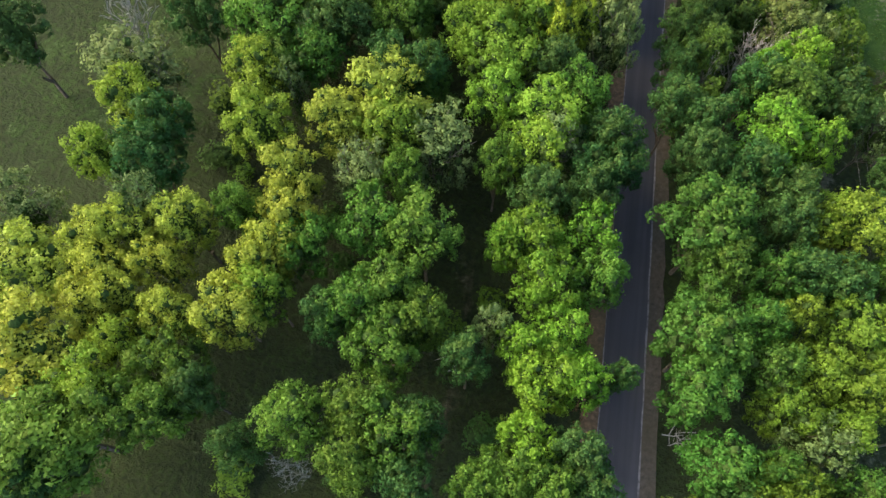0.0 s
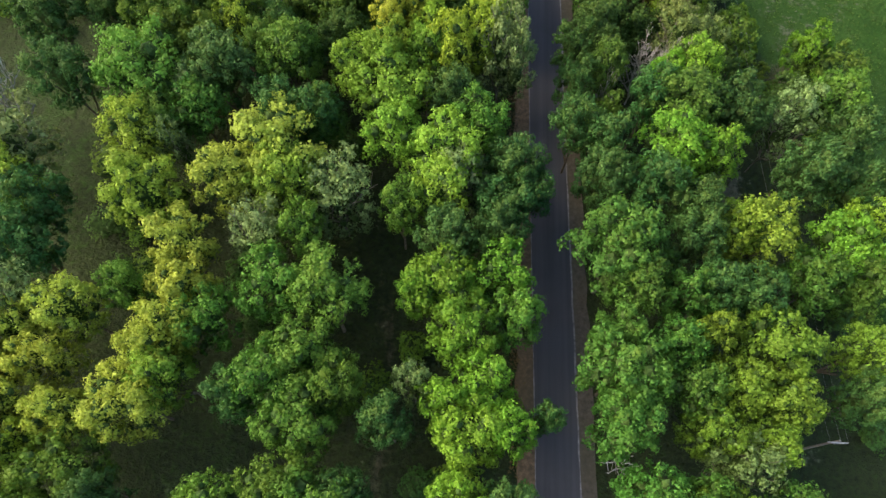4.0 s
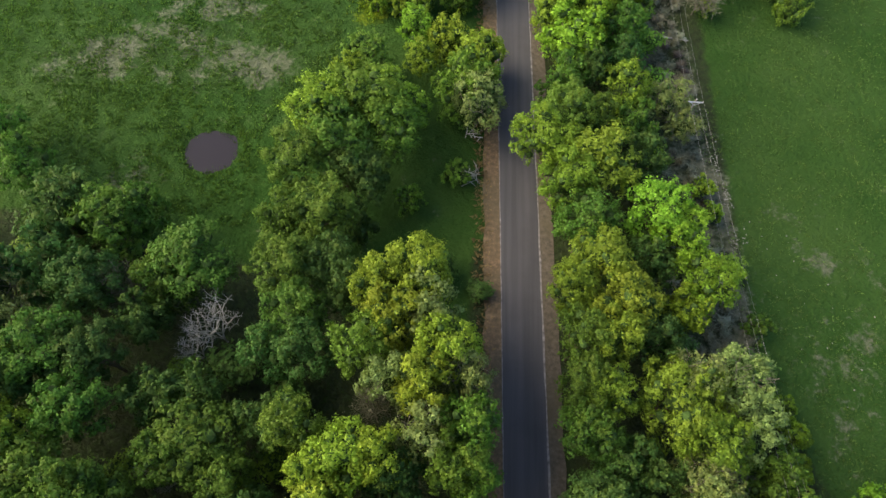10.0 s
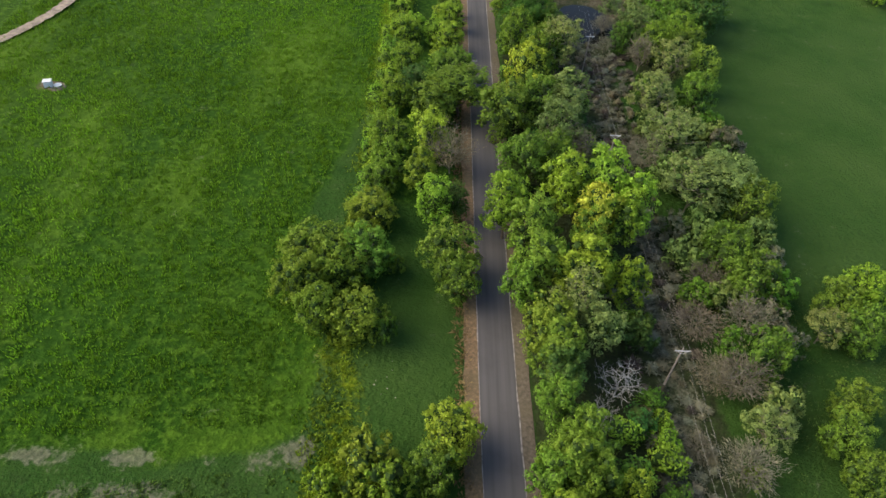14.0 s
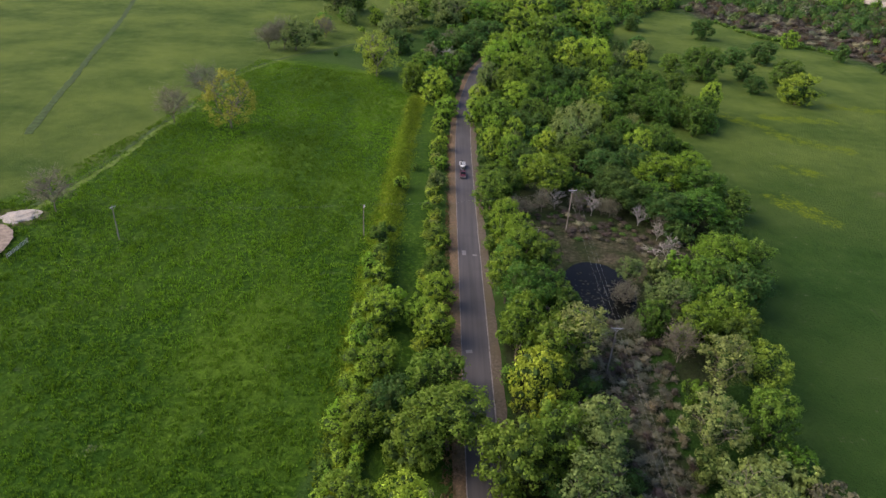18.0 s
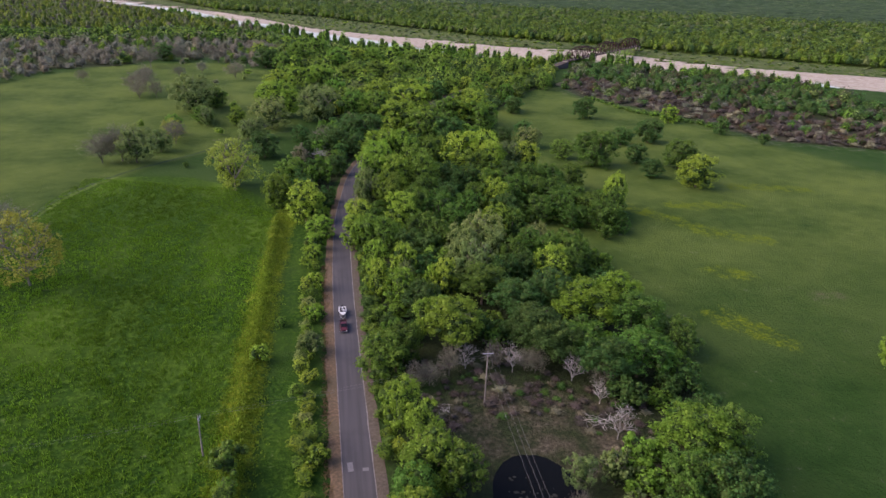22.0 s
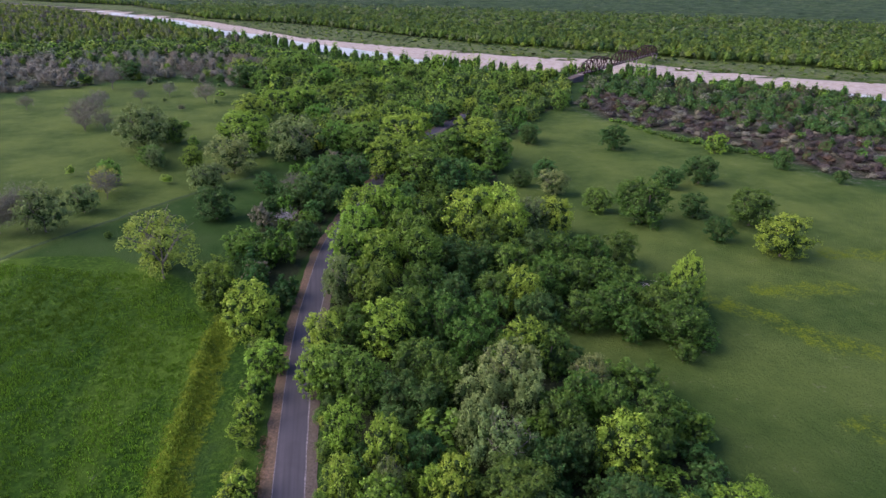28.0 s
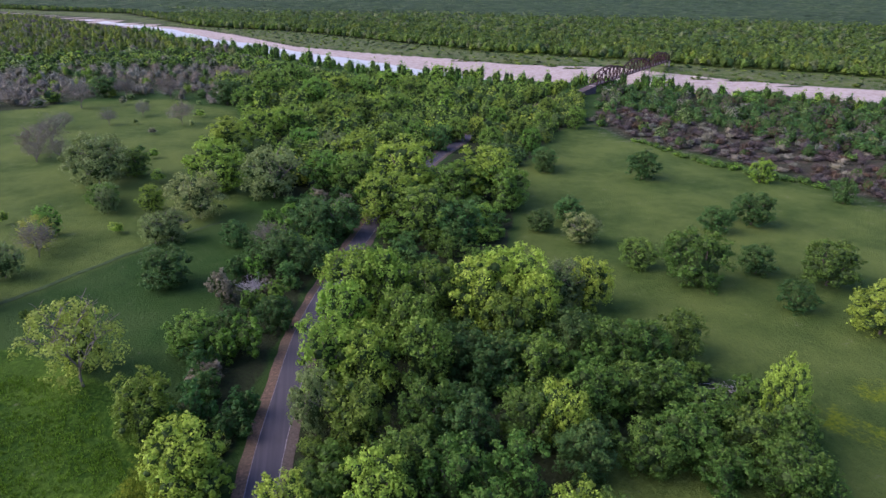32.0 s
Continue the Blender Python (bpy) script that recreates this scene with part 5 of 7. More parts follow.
tree('O', 62.5, 433.5, 17.0, 7.5, (-8.7, -6.6, 16.0, 5.6), (1.2, -9.2, 15.0, 5.0))
tree('O', 99.2, 533.8, 17.0, 7.5)
tree('D', 57.3, 476.5, 15.0, 7.4)
tree('Y', 36.4, 458.9, 17.0, 7.2)
tree('M', 109.9, 469.8, 13.0, 7.2, (-6.1, 11.2, 14.0, 7.2), (-13.9, 12.2, 14.0, 7.2), (-21.8, 11.7, 15.0, 7.1), (-9.3, -5.3, 13.0, 7.0), (3.5, -7.0, 13.0, 6.6))
tree('D', 184.9, 588.7, 11.7, 7.2)
tree('R', 9.1, 593.9, 11.7, 7.1)
tree('M', 49.7, 479.6, 17.0, 7.1)
tree('M', 51.5, 460.6, 16.0, 7.1, (-8.5, 3.0, 17.0, 6.5), (11.7, -1.6, 16.0, 6.5), (4.7, -11.8, 15.0, 6.1))
tree('Y', 108.2, 534.2, 17.0, 7.1)
tree('G', 24.5, 442.0, 14.0, 7.1, (5.0, -5.3, 14.0, 6.0))
tree('G', 35.2, 480.0, 18.0, 7.0)
tree('D', 148.7, 697.1, 11.4, 7.0)
tree('G', -64.3, 654.4, 11.3, 6.9)
tree('M', 137.9, 560.8, 11.3, 6.9)
tree('D', 176.2, 549.3, 11.2, 6.8)
tree('O', 54.3, 410.1, 16.0, 6.8, (-3.7, 6.6, 15.0, 4.9))
tree('D', 130.8, 611.2, 11.2, 6.8)
tree('D', 78.6, 464.0, 13.0, 6.8)
tree('M', 70.2, 474.9, 15.0, 6.8)
tree('M', 42.5, 440.9, 15.0, 6.6, (4.4, -6.6, 14.0, 5.5))
tree('Y', 78.2, 407.3, 15.0, 6.6)
tree('M', 91.9, 463.5, 12.0, 6.5)
tree('Y', 70.0, 446.9, 15.0, 6.4)
tree('Y', 76.8, 473.9, 17.0, 6.4)
tree('D', 15.0, 534.7, 10.2, 6.2)
tree('D', 171.6, 522.6, 10.1, 6.2)
tree('B', 6.7, 552.1, 10.1, 6.2)
tree('D', -3.5, 600.7, 10.0, 6.1)
tree('M', 75.4, 444.6, 14.0, 6.1)
tree('Y', -31.6, 521.2, 17.0, 6.0)
tree('M', 75.6, 423.6, 14.0, 6.0, (-6.1, -6.1, 14.0, 5.6), (5.4, -3.9, 14.0, 5.2))
tree('D', 114.7, 601.1, 9.8, 6.0)
tree('D', 36.3, 432.2, 12.0, 5.9, (6.8, -4.1, 12.0, 5.3), (-1.1, -9.9, 10.0, 4.6))
tree('M', 88.5, 415.7, 14.0, 5.9, (-4.2, -7.3, 13.0, 4.9))
tree('Y', 20.8, 458.2, 14.0, 5.9)
tree('O', 26.2, 485.0, 18.0, 5.7)
tree('Y', 7.2, 454.3, 9.0, 5.4)
tree('Y', 19.2, 443.8, 13.0, 5.4)
tree('O', 80.5, 431.6, 13.0, 5.4)
tree('D', 62.7, 404.8, 13.0, 5.2, (6.2, 3.1, 13.0, 5.0))
tree('Y', 127.7, 471.6, 19.0, 5.1)
tree('D', 39.1, 413.1, 11.0, 5.0)
tree('Y', 6.8, 470.2, 8.0, 4.9)
tree('D', 279.8, 587.3, 7.7, 4.7)
tree('Y', 43.1, 402.6, 14.0, 4.6, (-3.2, 0.3, 12.0, 3.1))
tree('Y', 32.2, 414.2, 15.0, 4.5)
tree('Y', 24.8, 423.1, 12.0, 4.4)
tree('Y', 5.5, 443.8, 6.5, 4.0)
tree('Y', 24.4, 406.2, 13.0, 4.0)
tree('M', 112.1, 443.8, 6.3, 3.8)
tree('O', 32.4, 405.7, 12.0, 3.3)
tree('Y', 5.0, 434.2, 6.0, 3.3)
tree('Y', 5.5, 412.8, 6.0, 3.2)
# the north wood towards the river
tree('G', -11.7, 951.3, 24.6, 15.0)
tree('G', 5.3, 1014.9, 23.4, 14.3)
tree('G', 26.6, 905.1, 23.0, 14.0)
tree('G', 106.5, 917.9, 22.4, 13.7)
tree('Y', -7.0, 771.0, 22.2, 13.6, (16.0, 17.4, 22.0, 13.4), (-17.8, -17.1, 20.0, 12.2))
tree('R', -151.4, 907.7, 21.7, 13.3)
tree('Y', 50.3, 706.1, 21.6, 13.2)
tree('G', -23.2, 872.1, 21.3, 13.0)
tree('D', -44.9, 916.5, 21.3, 13.0)
tree('G', 65.2, 942.1, 21.3, 13.0)
tree('Y', 93.8, 979.6, 20.9, 12.7)
tree('G', 83.3, 839.6, 20.8, 12.7)
tree('R', -95.6, 954.8, 20.6, 12.6)
tree('G', 58.2, 831.5, 20.3, 12.4)
tree('G', 121.9, 894.1, 20.0, 12.2)
tree('Y', 46.0, 949.8, 19.6, 12.0)
tree('G', 34.2, 814.0, 19.4, 11.8)
tree('R', -125.9, 752.2, 19.0, 11.6)
tree('R', -133.7, 963.7, 19.0, 11.6)
tree('D', -152.0, 965.1, 18.9, 11.6)
tree('Y', 150.8, 1029.4, 18.7, 11.4)
tree('G', 162.1, 947.3, 18.4, 11.3)
tree('R', -65.1, 837.5, 18.2, 11.1)
tree('Y', -28.6, 716.7, 17.0, 10.4)
tree('G', 86.9, 749.3, 16.7, 9.7, (-16.8, 2.0, 16.6, 9.0))
tree('O', 35.9, 723.7, 16.8, 9.6)
tree('G', 20.4, 740.3, 16.7, 9.2)
tree('G', 153.9, 760.6, 16.5, 8.7)
tree('G', 207.0, 904.1, 16.2, 8.5)
tree('G', 187.3, 905.5, 16.2, 8.5)
tree('D', 99.1, 740.4, 16.5, 8.1)
tree('G', 127.4, 729.5, 16.5, 8.0)
tree('Y', 244.2, 936.8, 16.2, 7.9)
tree('G', 114.4, 764.9, 16.4, 7.9)
tree('G', 205.8, 796.5, 16.3, 7.8)
tree('G', 197.6, 833.0, 16.2, 7.5)
tree('G', 174.9, 778.4, 16.3, 7.5)
tree('Y', 127.0, 763.9, 16.3, 7.1)
tree('G', 150.0, 802.0, 16.2, 6.9)
tree('G', 150.9, 727.6, 16.3, 6.6)
tree('Y', 161.3, 836.4, 16.2, 6.5)
# farther out
tree('O', -67.9, 27.8, 22.7, 5.6)
tree('A', -61.2, 19.7, 23.3, 6.3)
tree('A', -57.6, 9.6, 23.7, 6.8)
tree('G', -49.6, 0.9, 24.1, 7.2)
tree('D', -82.6, 55.8, 23.4, 6.5)
tree('D', -51.6, -3.5, 22.7, 5.6)
tree('D', -62.0, 77.1, 22.9, 5.8)
tree('D', -53.0, 80.6, 21.8, 4.5)
tree('Y', -57.5, 107.0, 20.0, 6.3)
tree('Y', -50.8, 91.6, 20.3, 6.7)
tree('Y', -50.3, 84.4, 19.5, 5.7)
tree('G', -47.0, 77.9, 18.7, 4.7)
tree('G', -74.3, 621.9, 12.6, 5.3)
tree('O', -60.0, 645.3, 12.6, 5.4)
tree('O', -27.2, 609.1, 12.6, 7.6)
tree('Y', -42.7, 647.1, 12.6, 5.7)
tree('R', -121.7, 739.7, 12.6, 7.6)
tree('R', -112.9, 839.4, 12.6, 7.6)
tree('S', -73.5, 609.3, 12.6, 6.3)
tree('O', -32.6, 606.7, 12.6, 5.5)
tree('R', -138.4, 831.4, 12.6, 7.6)
tree('R', -99.1, 872.5, 12.6, 7.6)
tree('D', 145.7, 686.2, 12.6, 6.7)
tree('D', 268.0, 615.9, 12.6, 5.1)
tree('L', 251.0, 653.6, 12.6, 6.6)
tree('R', -104.5, 346.5, 14.0, 7.5)
tree('R', -99.7, 424.8, 17.0, 8.5)
tree('R', -97.0, 455.4, 18.5, 10.5)
tree('S', -77.0, 423.6, 23.5, 11.0)
tree('R', -96.0, 561.0, 17.0, 9.5, (2.0, 1.0, 15.0, 9.0))
tree('R', -88.0, 564.0, 20.0, 10.0, (-2.0, -1.0, 17.0, 9.0))
tree('O', -80.5, 561.0, 19.0, 9.5)
tree('O', -74.0, 583.0, 12.0, 6.5)
tree('R', -70.0, 600.0, 15.0, 8.0)
tree('O', -80.0, 706.0, 20.0, 11.0)
tree('M', -63.0, 704.0, 15.0, 8.5)
tree('O', -65.0, 664.0, 9.0, 5.4)
tree('R', -124.0, 770.0, 22.0, 10.5)
tree('R', -110.0, 740.0, 14.0, 7.5)
tree('R', -183.0, 815.0, 11.0, 6.6)
tree('G', -56.0, 551.0, 3.0, 1.6)
# bare trees between the dark pond and the wood
tree('R', 37.5, 362.5, 9.0, 3.6)
tree('B', 42.0, 365.0, 8.0, 3.4)
tree('R', 48.5, 364.0, 8.5, 3.8)
tree('B', 53.0, 362.0, 9.0, 4.0)
tree('R', 58.5, 361.0, 8.0, 3.4)
tree('B', 66.5, 357.0, 8.5, 4.2)
tree('R', 72.0, 352.0, 8.0, 3.6)
tree('B', 69.5, 347.5, 7.0, 3.6)
tree('R', 28.5, 358.0, 8.0, 3.2)

# woods between them, filled in
def leafy(protos):
    out = []
    for me in protos:
        v = np.empty(len(me.vertices) * 3)
        me.vertices.foreach_get("co", v)
        f = np.empty(len(me.polygons) * 3, int)
        me.polygons.foreach_get("vertices", f)
        inner = np.empty(len(me.polygons), int)
        me.polygons.foreach_get("material_index", inner)
        out.append((v.reshape(-1, 3), f.reshape(-1, 3), inner))
    return out


def woodland(name, poly, gap, kinds, heights, radii, protos, seed, limit, label, keep=0.62, along_road=0.8, open_ground=()):
    """A stretch of wood as one mass of many crowns, between the single trees."""
    rnd = random.Random(seed)
    shapes = leafy(protos)
    xs, ys = [p[0] for p in poly], [p[1] for p in poly]
    vs, fs, cs, ms, made, base = [], [], [], [], 0, 0
    near = [(a, b, c) for a, b, c in PLACED if min(xs) - 20 < a < max(xs) + 20 and min(ys) - 20 < b < max(ys) + 20]
    for _ in range(limit * 25):
        x, y = rnd.uniform(min(xs), max(xs)), rnd.uniform(min(ys), max(ys))
        if not inside(poly, np.array(x), np.array(y)):
            continue
        if any(inside(g, np.array(x), np.array(y)) for g in open_ground):
            continue
        r = rnd.uniform(*radii)
        if abs(x - float(road_x(y))) < 3.6 + r * along_road and y < 930 or abs(x - 44) < 3 + r * 0.5 and y < 345 and r > 2:
            continue
        if any(abs(x - a) < 24 and math.hypot(x - a, y - b) < max(gap, keep * (r + c)) for a, b, c in near):
            continue
        near.append((x, y, r))
        v, f, inner = rnd.choice(shapes)
        ms.append(inner)
        t, h = rnd.uniform(0, 6.28), rnd.uniform(*heights) * (0.7 + 0.6 * (r - radii[0]) / (radii[1] - radii[0]) * 0.5)
        ct, st = math.cos(t) * r, math.sin(t) * r
        p = np.stack((x + v[:, 0] * ct - v[:, 1] * st, y + v[:, 0] * st + v[:, 1] * ct, float(ground_height(x, y)) + v[:, 2] * h - 0.06 * h), 1)
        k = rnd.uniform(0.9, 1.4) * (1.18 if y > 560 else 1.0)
        red, green, blue = LEAVES[rnd.choice(kinds)]
        vs.append(p)
        fs.append(f + base)
        cs.append(np.tile(np.array((red * k * rnd.uniform(0.88, 1.08), green * k, blue * k, 1.0), np.float32), (len(v), 1)))
        base += len(v)
        made += 1
        if made >= limit:
            break
    me = mesh_from(name, np.concatenate(vs).tolist(), np.concatenate(fs).tolist(), LEAF_JOINED)
    me.materials.append(CROWN_SHADE)
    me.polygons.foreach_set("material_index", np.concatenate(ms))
    a = me.color_attributes.new("leaf_colour", "FLOAT_COLOR", "POINT")
    a.data.foreach_set("color", np.concatenate(cs).ravel())
    return tagged(new(name, me), label, "woods", kind="stuff")


ROAD_GAP = [(90, 720), (134, 778), (119, 700), (77, 648)]
woodland("undergrowth_south", SOUTH_WOOD, 3.4, "GDDGD", (3, 8), (2.0, 4.0), UNDER, 1, 140, "green understorey between the tall trees", 0.47, 0.8, WEST_GLADES)
woodland("undergrowth_roadside", ROADSIDE_WOOD, 3.0, "GDGY", (5, 9), (2.2, 3.6), UNDER, 2, 60, "green bushes under the roadside trees", 0.6)
woodland("roadside_thicket", [(19.5, 335), (24, 335), (25, 400), (24, 440), (28, 500), (25, 500), (19.5, 440)], 2.0, "GMYDGM", (2.5, 6.0), (1.4, 3.0), UNDER, 41, 70, "green thicket of shrubs between the verge and the wood", 0.45, 0.5)
woodland("wood_by_pond", POND_WOOD, 4.5, "GGDDD", (6, 10), (3.0, 5.0), MIDDLE, 3, 60, "mixed green wood beside the dark pond")
woodland("wood_middle", MIDDLE_WOOD, 5, "GGMDDM", (8, 12), (4.0, 6.5), MIDDLE, 4, 90, "dense mixed green wood along the road", 0.55, 0.8, (ROAD_GAP,))
woodland("wood_bend", BEND_WOOD, 4.5, "GGDDR", (8, 13), (3.5, 5.5), MIDDLE, 5, 40, "green thicket at the road's bend")
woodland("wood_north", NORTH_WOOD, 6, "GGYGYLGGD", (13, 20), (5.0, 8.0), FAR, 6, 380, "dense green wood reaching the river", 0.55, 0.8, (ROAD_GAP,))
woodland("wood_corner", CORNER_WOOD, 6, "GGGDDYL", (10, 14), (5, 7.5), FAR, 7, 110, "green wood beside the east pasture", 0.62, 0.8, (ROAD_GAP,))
woodland("river_brush", SCRUB_FRONT, 2, "KKNKKRKW", (2.5, 7.5), (3, 5.5), WISP, 8, 520, "low leafless brown thicket beside the pasture", 0.33)
woodland("river_thicket", SCRUB_FRONT, 4, "DGNOKNDG", (5, 11), (3.0, 5.5), FAR, 28, 70, "dark olive thicket of small trees beside the pasture", 0.7)
woodland("scrub_hedge", [(229, 752), (234, 756), (244, 706), (262, 672), (281, 640), (277, 636), (256, 664), (238, 698)], 2.5, "GLGM", (2.0, 4.5), (2.0, 3.6), FAR, 37, 46, "low green hedge between pasture and brown thicket", 0.5)
woodland("river_scrub", SCRUB, 5, "DDKDDNDODKGWD", (7, 13), (4.0, 7.0), FAR, 18, 420, "dark cedars and green trees by the river", 0.55, 0.8, (SCRUB_FRONT,))
woodland("river_edge_trees", [(-300, 1770), (-163, 1462), (-66, 1365), (0, 1255), (114, 1085), (200, 1038), (255, 1008), (325, 1003), (375, 945), (440, 890), (520, 822), (515, 806), (430, 868), (366, 922), (318, 978), (240, 985), (195, 1012), (104, 1055), (-14, 1228), (-80, 1335), (-180, 1440), (-320, 1750)], 5, "GGYYLMG", (9, 26), (3.4, 6.5), FAR, 19, 330, "tall green trees along the river's bank", 0.5)
woodland("wood_west_grey", WEST_GREY, 4, "WRWRWWRWDGW", (8, 15), (4.0, 7.0), WISP, 9, 900, "grey leafless wood beside the pasture", 0.5)
woodland("wood_west", WEST_WOOD, 6, "GGYLGDOWG", (8, 16), (4.5, 9), LEAN, 29, 560, "green trees mixed with grey leafless ones", 0.55, 0.8, (WEST_GREY,))
woodland("pasture_trees", [(-90, 560), (-20, 640), (-12, 700), (-25, 800), (-40, 890), (-90, 980), (-130, 960), (-110, 800), (-110, 650)], 14, "OYROYD", (5, 9), (2.4, 4.2), UNDER, 10, 16, "scattered trees on the west pasture", 1.2)
woodland("strip_trees", [(50, 175), (57, 180), (66, 200), (71, 232), (69, 262), (54, 268), (50, 230)], 4, "OORGO", (8, 12), (3.0, 4.6), MIDDLE, 21, 26, "pale thin trees beside the power line strip", 0.6)
woodland("strip_brush", [(38, 96), (49, 96), (46, 150), (50, 200), (52, 260), (58, 300), (36, 312), (37, 200)], 1.2, "WRWKWR", (1.0, 2.8), (0.9, 2.2), WISP, 22, 420, "grey-brown leafless brush under the power line", 0.5)
woodland("pond_brush", [(28, 352), (34, 342), (40, 346), (60, 344), (66, 334), (62, 318), (54, 302), (50, 292), (40, 296), (36, 310), (32, 330), (24, 345), (24, 372), (70, 366), (80, 345), (74, 326), (60, 290), (44, 280), (30, 300)], 1.6, "KKRKKD", (0.7, 1.9), (0.9, 2.2), WISP, 25, 210, "grey leafless brush round the dark pond", 0.5)
woodland("hedge_west", [(1.6, 290), (5.6, 290), (5.4, 400), (5.8, 452), (8.8, 486), (3.5, 486), (2.0, 440)], 1.4, "GYLGYO", (2.0, 5.5), (0.9, 2.7), UNDER, 23, 74, "green hedge of shrubs along the road's verge", 0.55, 0.9)
woodland("bank_shrubs", [(-12, 215), (-7, 215), (-6, 300), (-7, 330), (-11, 330), (-12.5, 290)], 1.6, "YYGL", (3.0, 6.5), (1.3, 2.6), UNDER, 24, 70, "yellow-green shrubs along the field's bank", 0.55)


# ---- far woods ----
def canopy(name, x0, x1, y0, y1, step, spacing, low, high, front, seed, label, back=None):
    """Canopy of distant woods: a dome for each tree, cut at the wood's edge."""
    rs = np.random.RandomState(seed)
    xs, ys = np.arange(x0, x1, step), np.arange(y0, y1, step)
    gx, gy = np.meshgrid(xs, ys)
    nx, ny = int((x1 - x0) / spacing) + 4, int((y1 - y0) / spacing) + 4
    jx, jy = rs.uniform(0.0, 1.0, (ny, nx)), rs.uniform(0.0, 1.0, (ny, nx))
    size, tone = rs.uniform(0.62, 1.0, (ny, nx)), rs.uniform(0, 1, (ny, nx))
    ci, cj = ((gx - x0) / spacing).astype(int) + 1, ((gy - y0) / spacing).astype(int) + 1
    best, btone = np.full(gx.shape, 0.0), np.zeros(gx.shape)
    for di in (-1, 0, 1):
        for dj in (-1, 0, 1):
            i, j = ci + di, cj + dj
            cx, cy = x0 + (i - 1 + jx[j, i]) * spacing, y0 + (j - 1 + jy[j, i]) * spacing
            r = spacing * 0.80 * size[j, i]
            d2 = ((gx - cx) ** 2 + (gy - cy) ** 2) / r**2
            hgt = np.where(d2 < 1, (low + (high - low) * size[j, i]) * (0.52 + 0.48 * np.sqrt(np.clip(1 - d2, 0, 1))), 0)
            up = hgt > best
            best, btone = np.where(up, hgt, best), np.where(up, tone[j, i], btone)
    edge = np.interp(gx, *front)
    best = best * np.clip(0.25 + (x1 - gx) / 60, 0, 1) + rs.normal(0, 0.05, gx.shape) * best
    best = np.where(gy < edge + 90, -8.0, np.maximum(best, 1.0))
    if back is not None:
        best = np.where(gy > np.interp(gx, *back) - 25, -8.0, best)
    fx, fy = len(xs), len(ys)
    i = (np.arange(fy - 1)[:, None] * fx + np.arange(fx - 1)).ravel()
    b = best.ravel()
    keep = np.minimum(np.minimum(b[i], b[i + 1]), np.minimum(b[i + fx], b[i + fx + 1])) > -7
    i = i[keep]
    faces = np.stack((i, i + 1, i + 1 + fx, i + fx), 1)
    used, inv = np.unique(faces, return_inverse=True)
    rise = 0.030 * np.clip(np.hypot(gx, gy).ravel() - 2500, 0, None) * np.clip((gy - edge - 130).ravel() / 700, 0, 1)
    v = np.stack((gx.ravel(), gy.ravel(), best.ravel() + rise), 1)[used]
    me = bpy.data.meshes.new(name)
    me.from_pydata(v.tolist(), [], inv.reshape(faces.shape).tolist())
    a = me.attributes.new("tone", "FLOAT", "POINT")
    a.data.foreach_set("value", btone.ravel()[used].astype(np.float32))
    me.polygons.foreach_set("use_smooth", [True] * len(me.polygons))
    me.materials.append(WOODS)
    return tagged(new(name, me), label, "woods", kind="stuff")


FARTHEST = [crown_mesh(850 + i, 1, 46, 0.30, 0.0, masses=10, deep=0.42, core=0.9) for i in range(6)]


def far_trees(name, x0, x1, y0, y1, spacing, kinds, heights, radii, inside_of, seed, label):
    """Far woods as a mass of single small crowns, one to each cell of a loose grid."""
    rnd = random.Random(seed)
    shapes = leafy(FARTHEST)
    vs, fs, cs, ms, base = [], [], [], [], 0
    for i in range(int((x1 - x0) / spacing)):
        for j in range(int((y1 - y0) / spacing)):
            x, y = x0 + (i + rnd.random()) * spacing, y0 + (j + rnd.random()) * spacing
            r, t, k, tall = rnd.uniform(*radii), rnd.uniform(0, 6.28), rnd.uniform(0.62, 1.02), rnd.uniform(*heights)
            if not inside_of(x, y):
                continue
            v, f, inner = rnd.choice(shapes)
            ct, st = math.cos(t) * r, math.sin(t) * r
            vs.append(np.stack((x + v[:, 0] * ct - v[:, 1] * st, y + v[:, 0] * st + v[:, 1] * ct, float(ground_height(x, y)) - 0.5 + v[:, 2] * tall), 1))
            red, green, blue = LEAVES[rnd.choice(kinds)]
            # Green crowns get more blue, as aerial haze mixed into the leaf colour.
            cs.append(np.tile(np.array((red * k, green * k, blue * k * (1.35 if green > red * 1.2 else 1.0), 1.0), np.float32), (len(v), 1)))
            fs.append(f + base)
            base += len(v)
    me = mesh_from(name, np.concatenate(vs).tolist(), np.concatenate(fs).tolist(), LEAF_JOINED)
    a = me.color_attributes.new("leaf_colour", "FLOAT_COLOR", "POINT")
    a.data.foreach_set("color", np.concatenate(cs).ravel())
    return tagged(new(name, me), label, "woods", kind="stuff")


def river_edge(x):
    return float(np.interp(x, *FAR_WOODS))


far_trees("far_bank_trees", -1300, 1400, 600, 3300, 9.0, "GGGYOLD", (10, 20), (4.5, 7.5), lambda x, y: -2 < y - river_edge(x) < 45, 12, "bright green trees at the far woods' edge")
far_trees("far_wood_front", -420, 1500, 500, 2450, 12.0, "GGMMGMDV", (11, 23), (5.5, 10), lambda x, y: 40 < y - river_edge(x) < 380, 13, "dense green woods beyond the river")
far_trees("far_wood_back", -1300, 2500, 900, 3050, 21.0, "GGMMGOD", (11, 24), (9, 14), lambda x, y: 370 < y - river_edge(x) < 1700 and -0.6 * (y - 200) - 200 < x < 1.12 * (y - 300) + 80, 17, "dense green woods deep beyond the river")
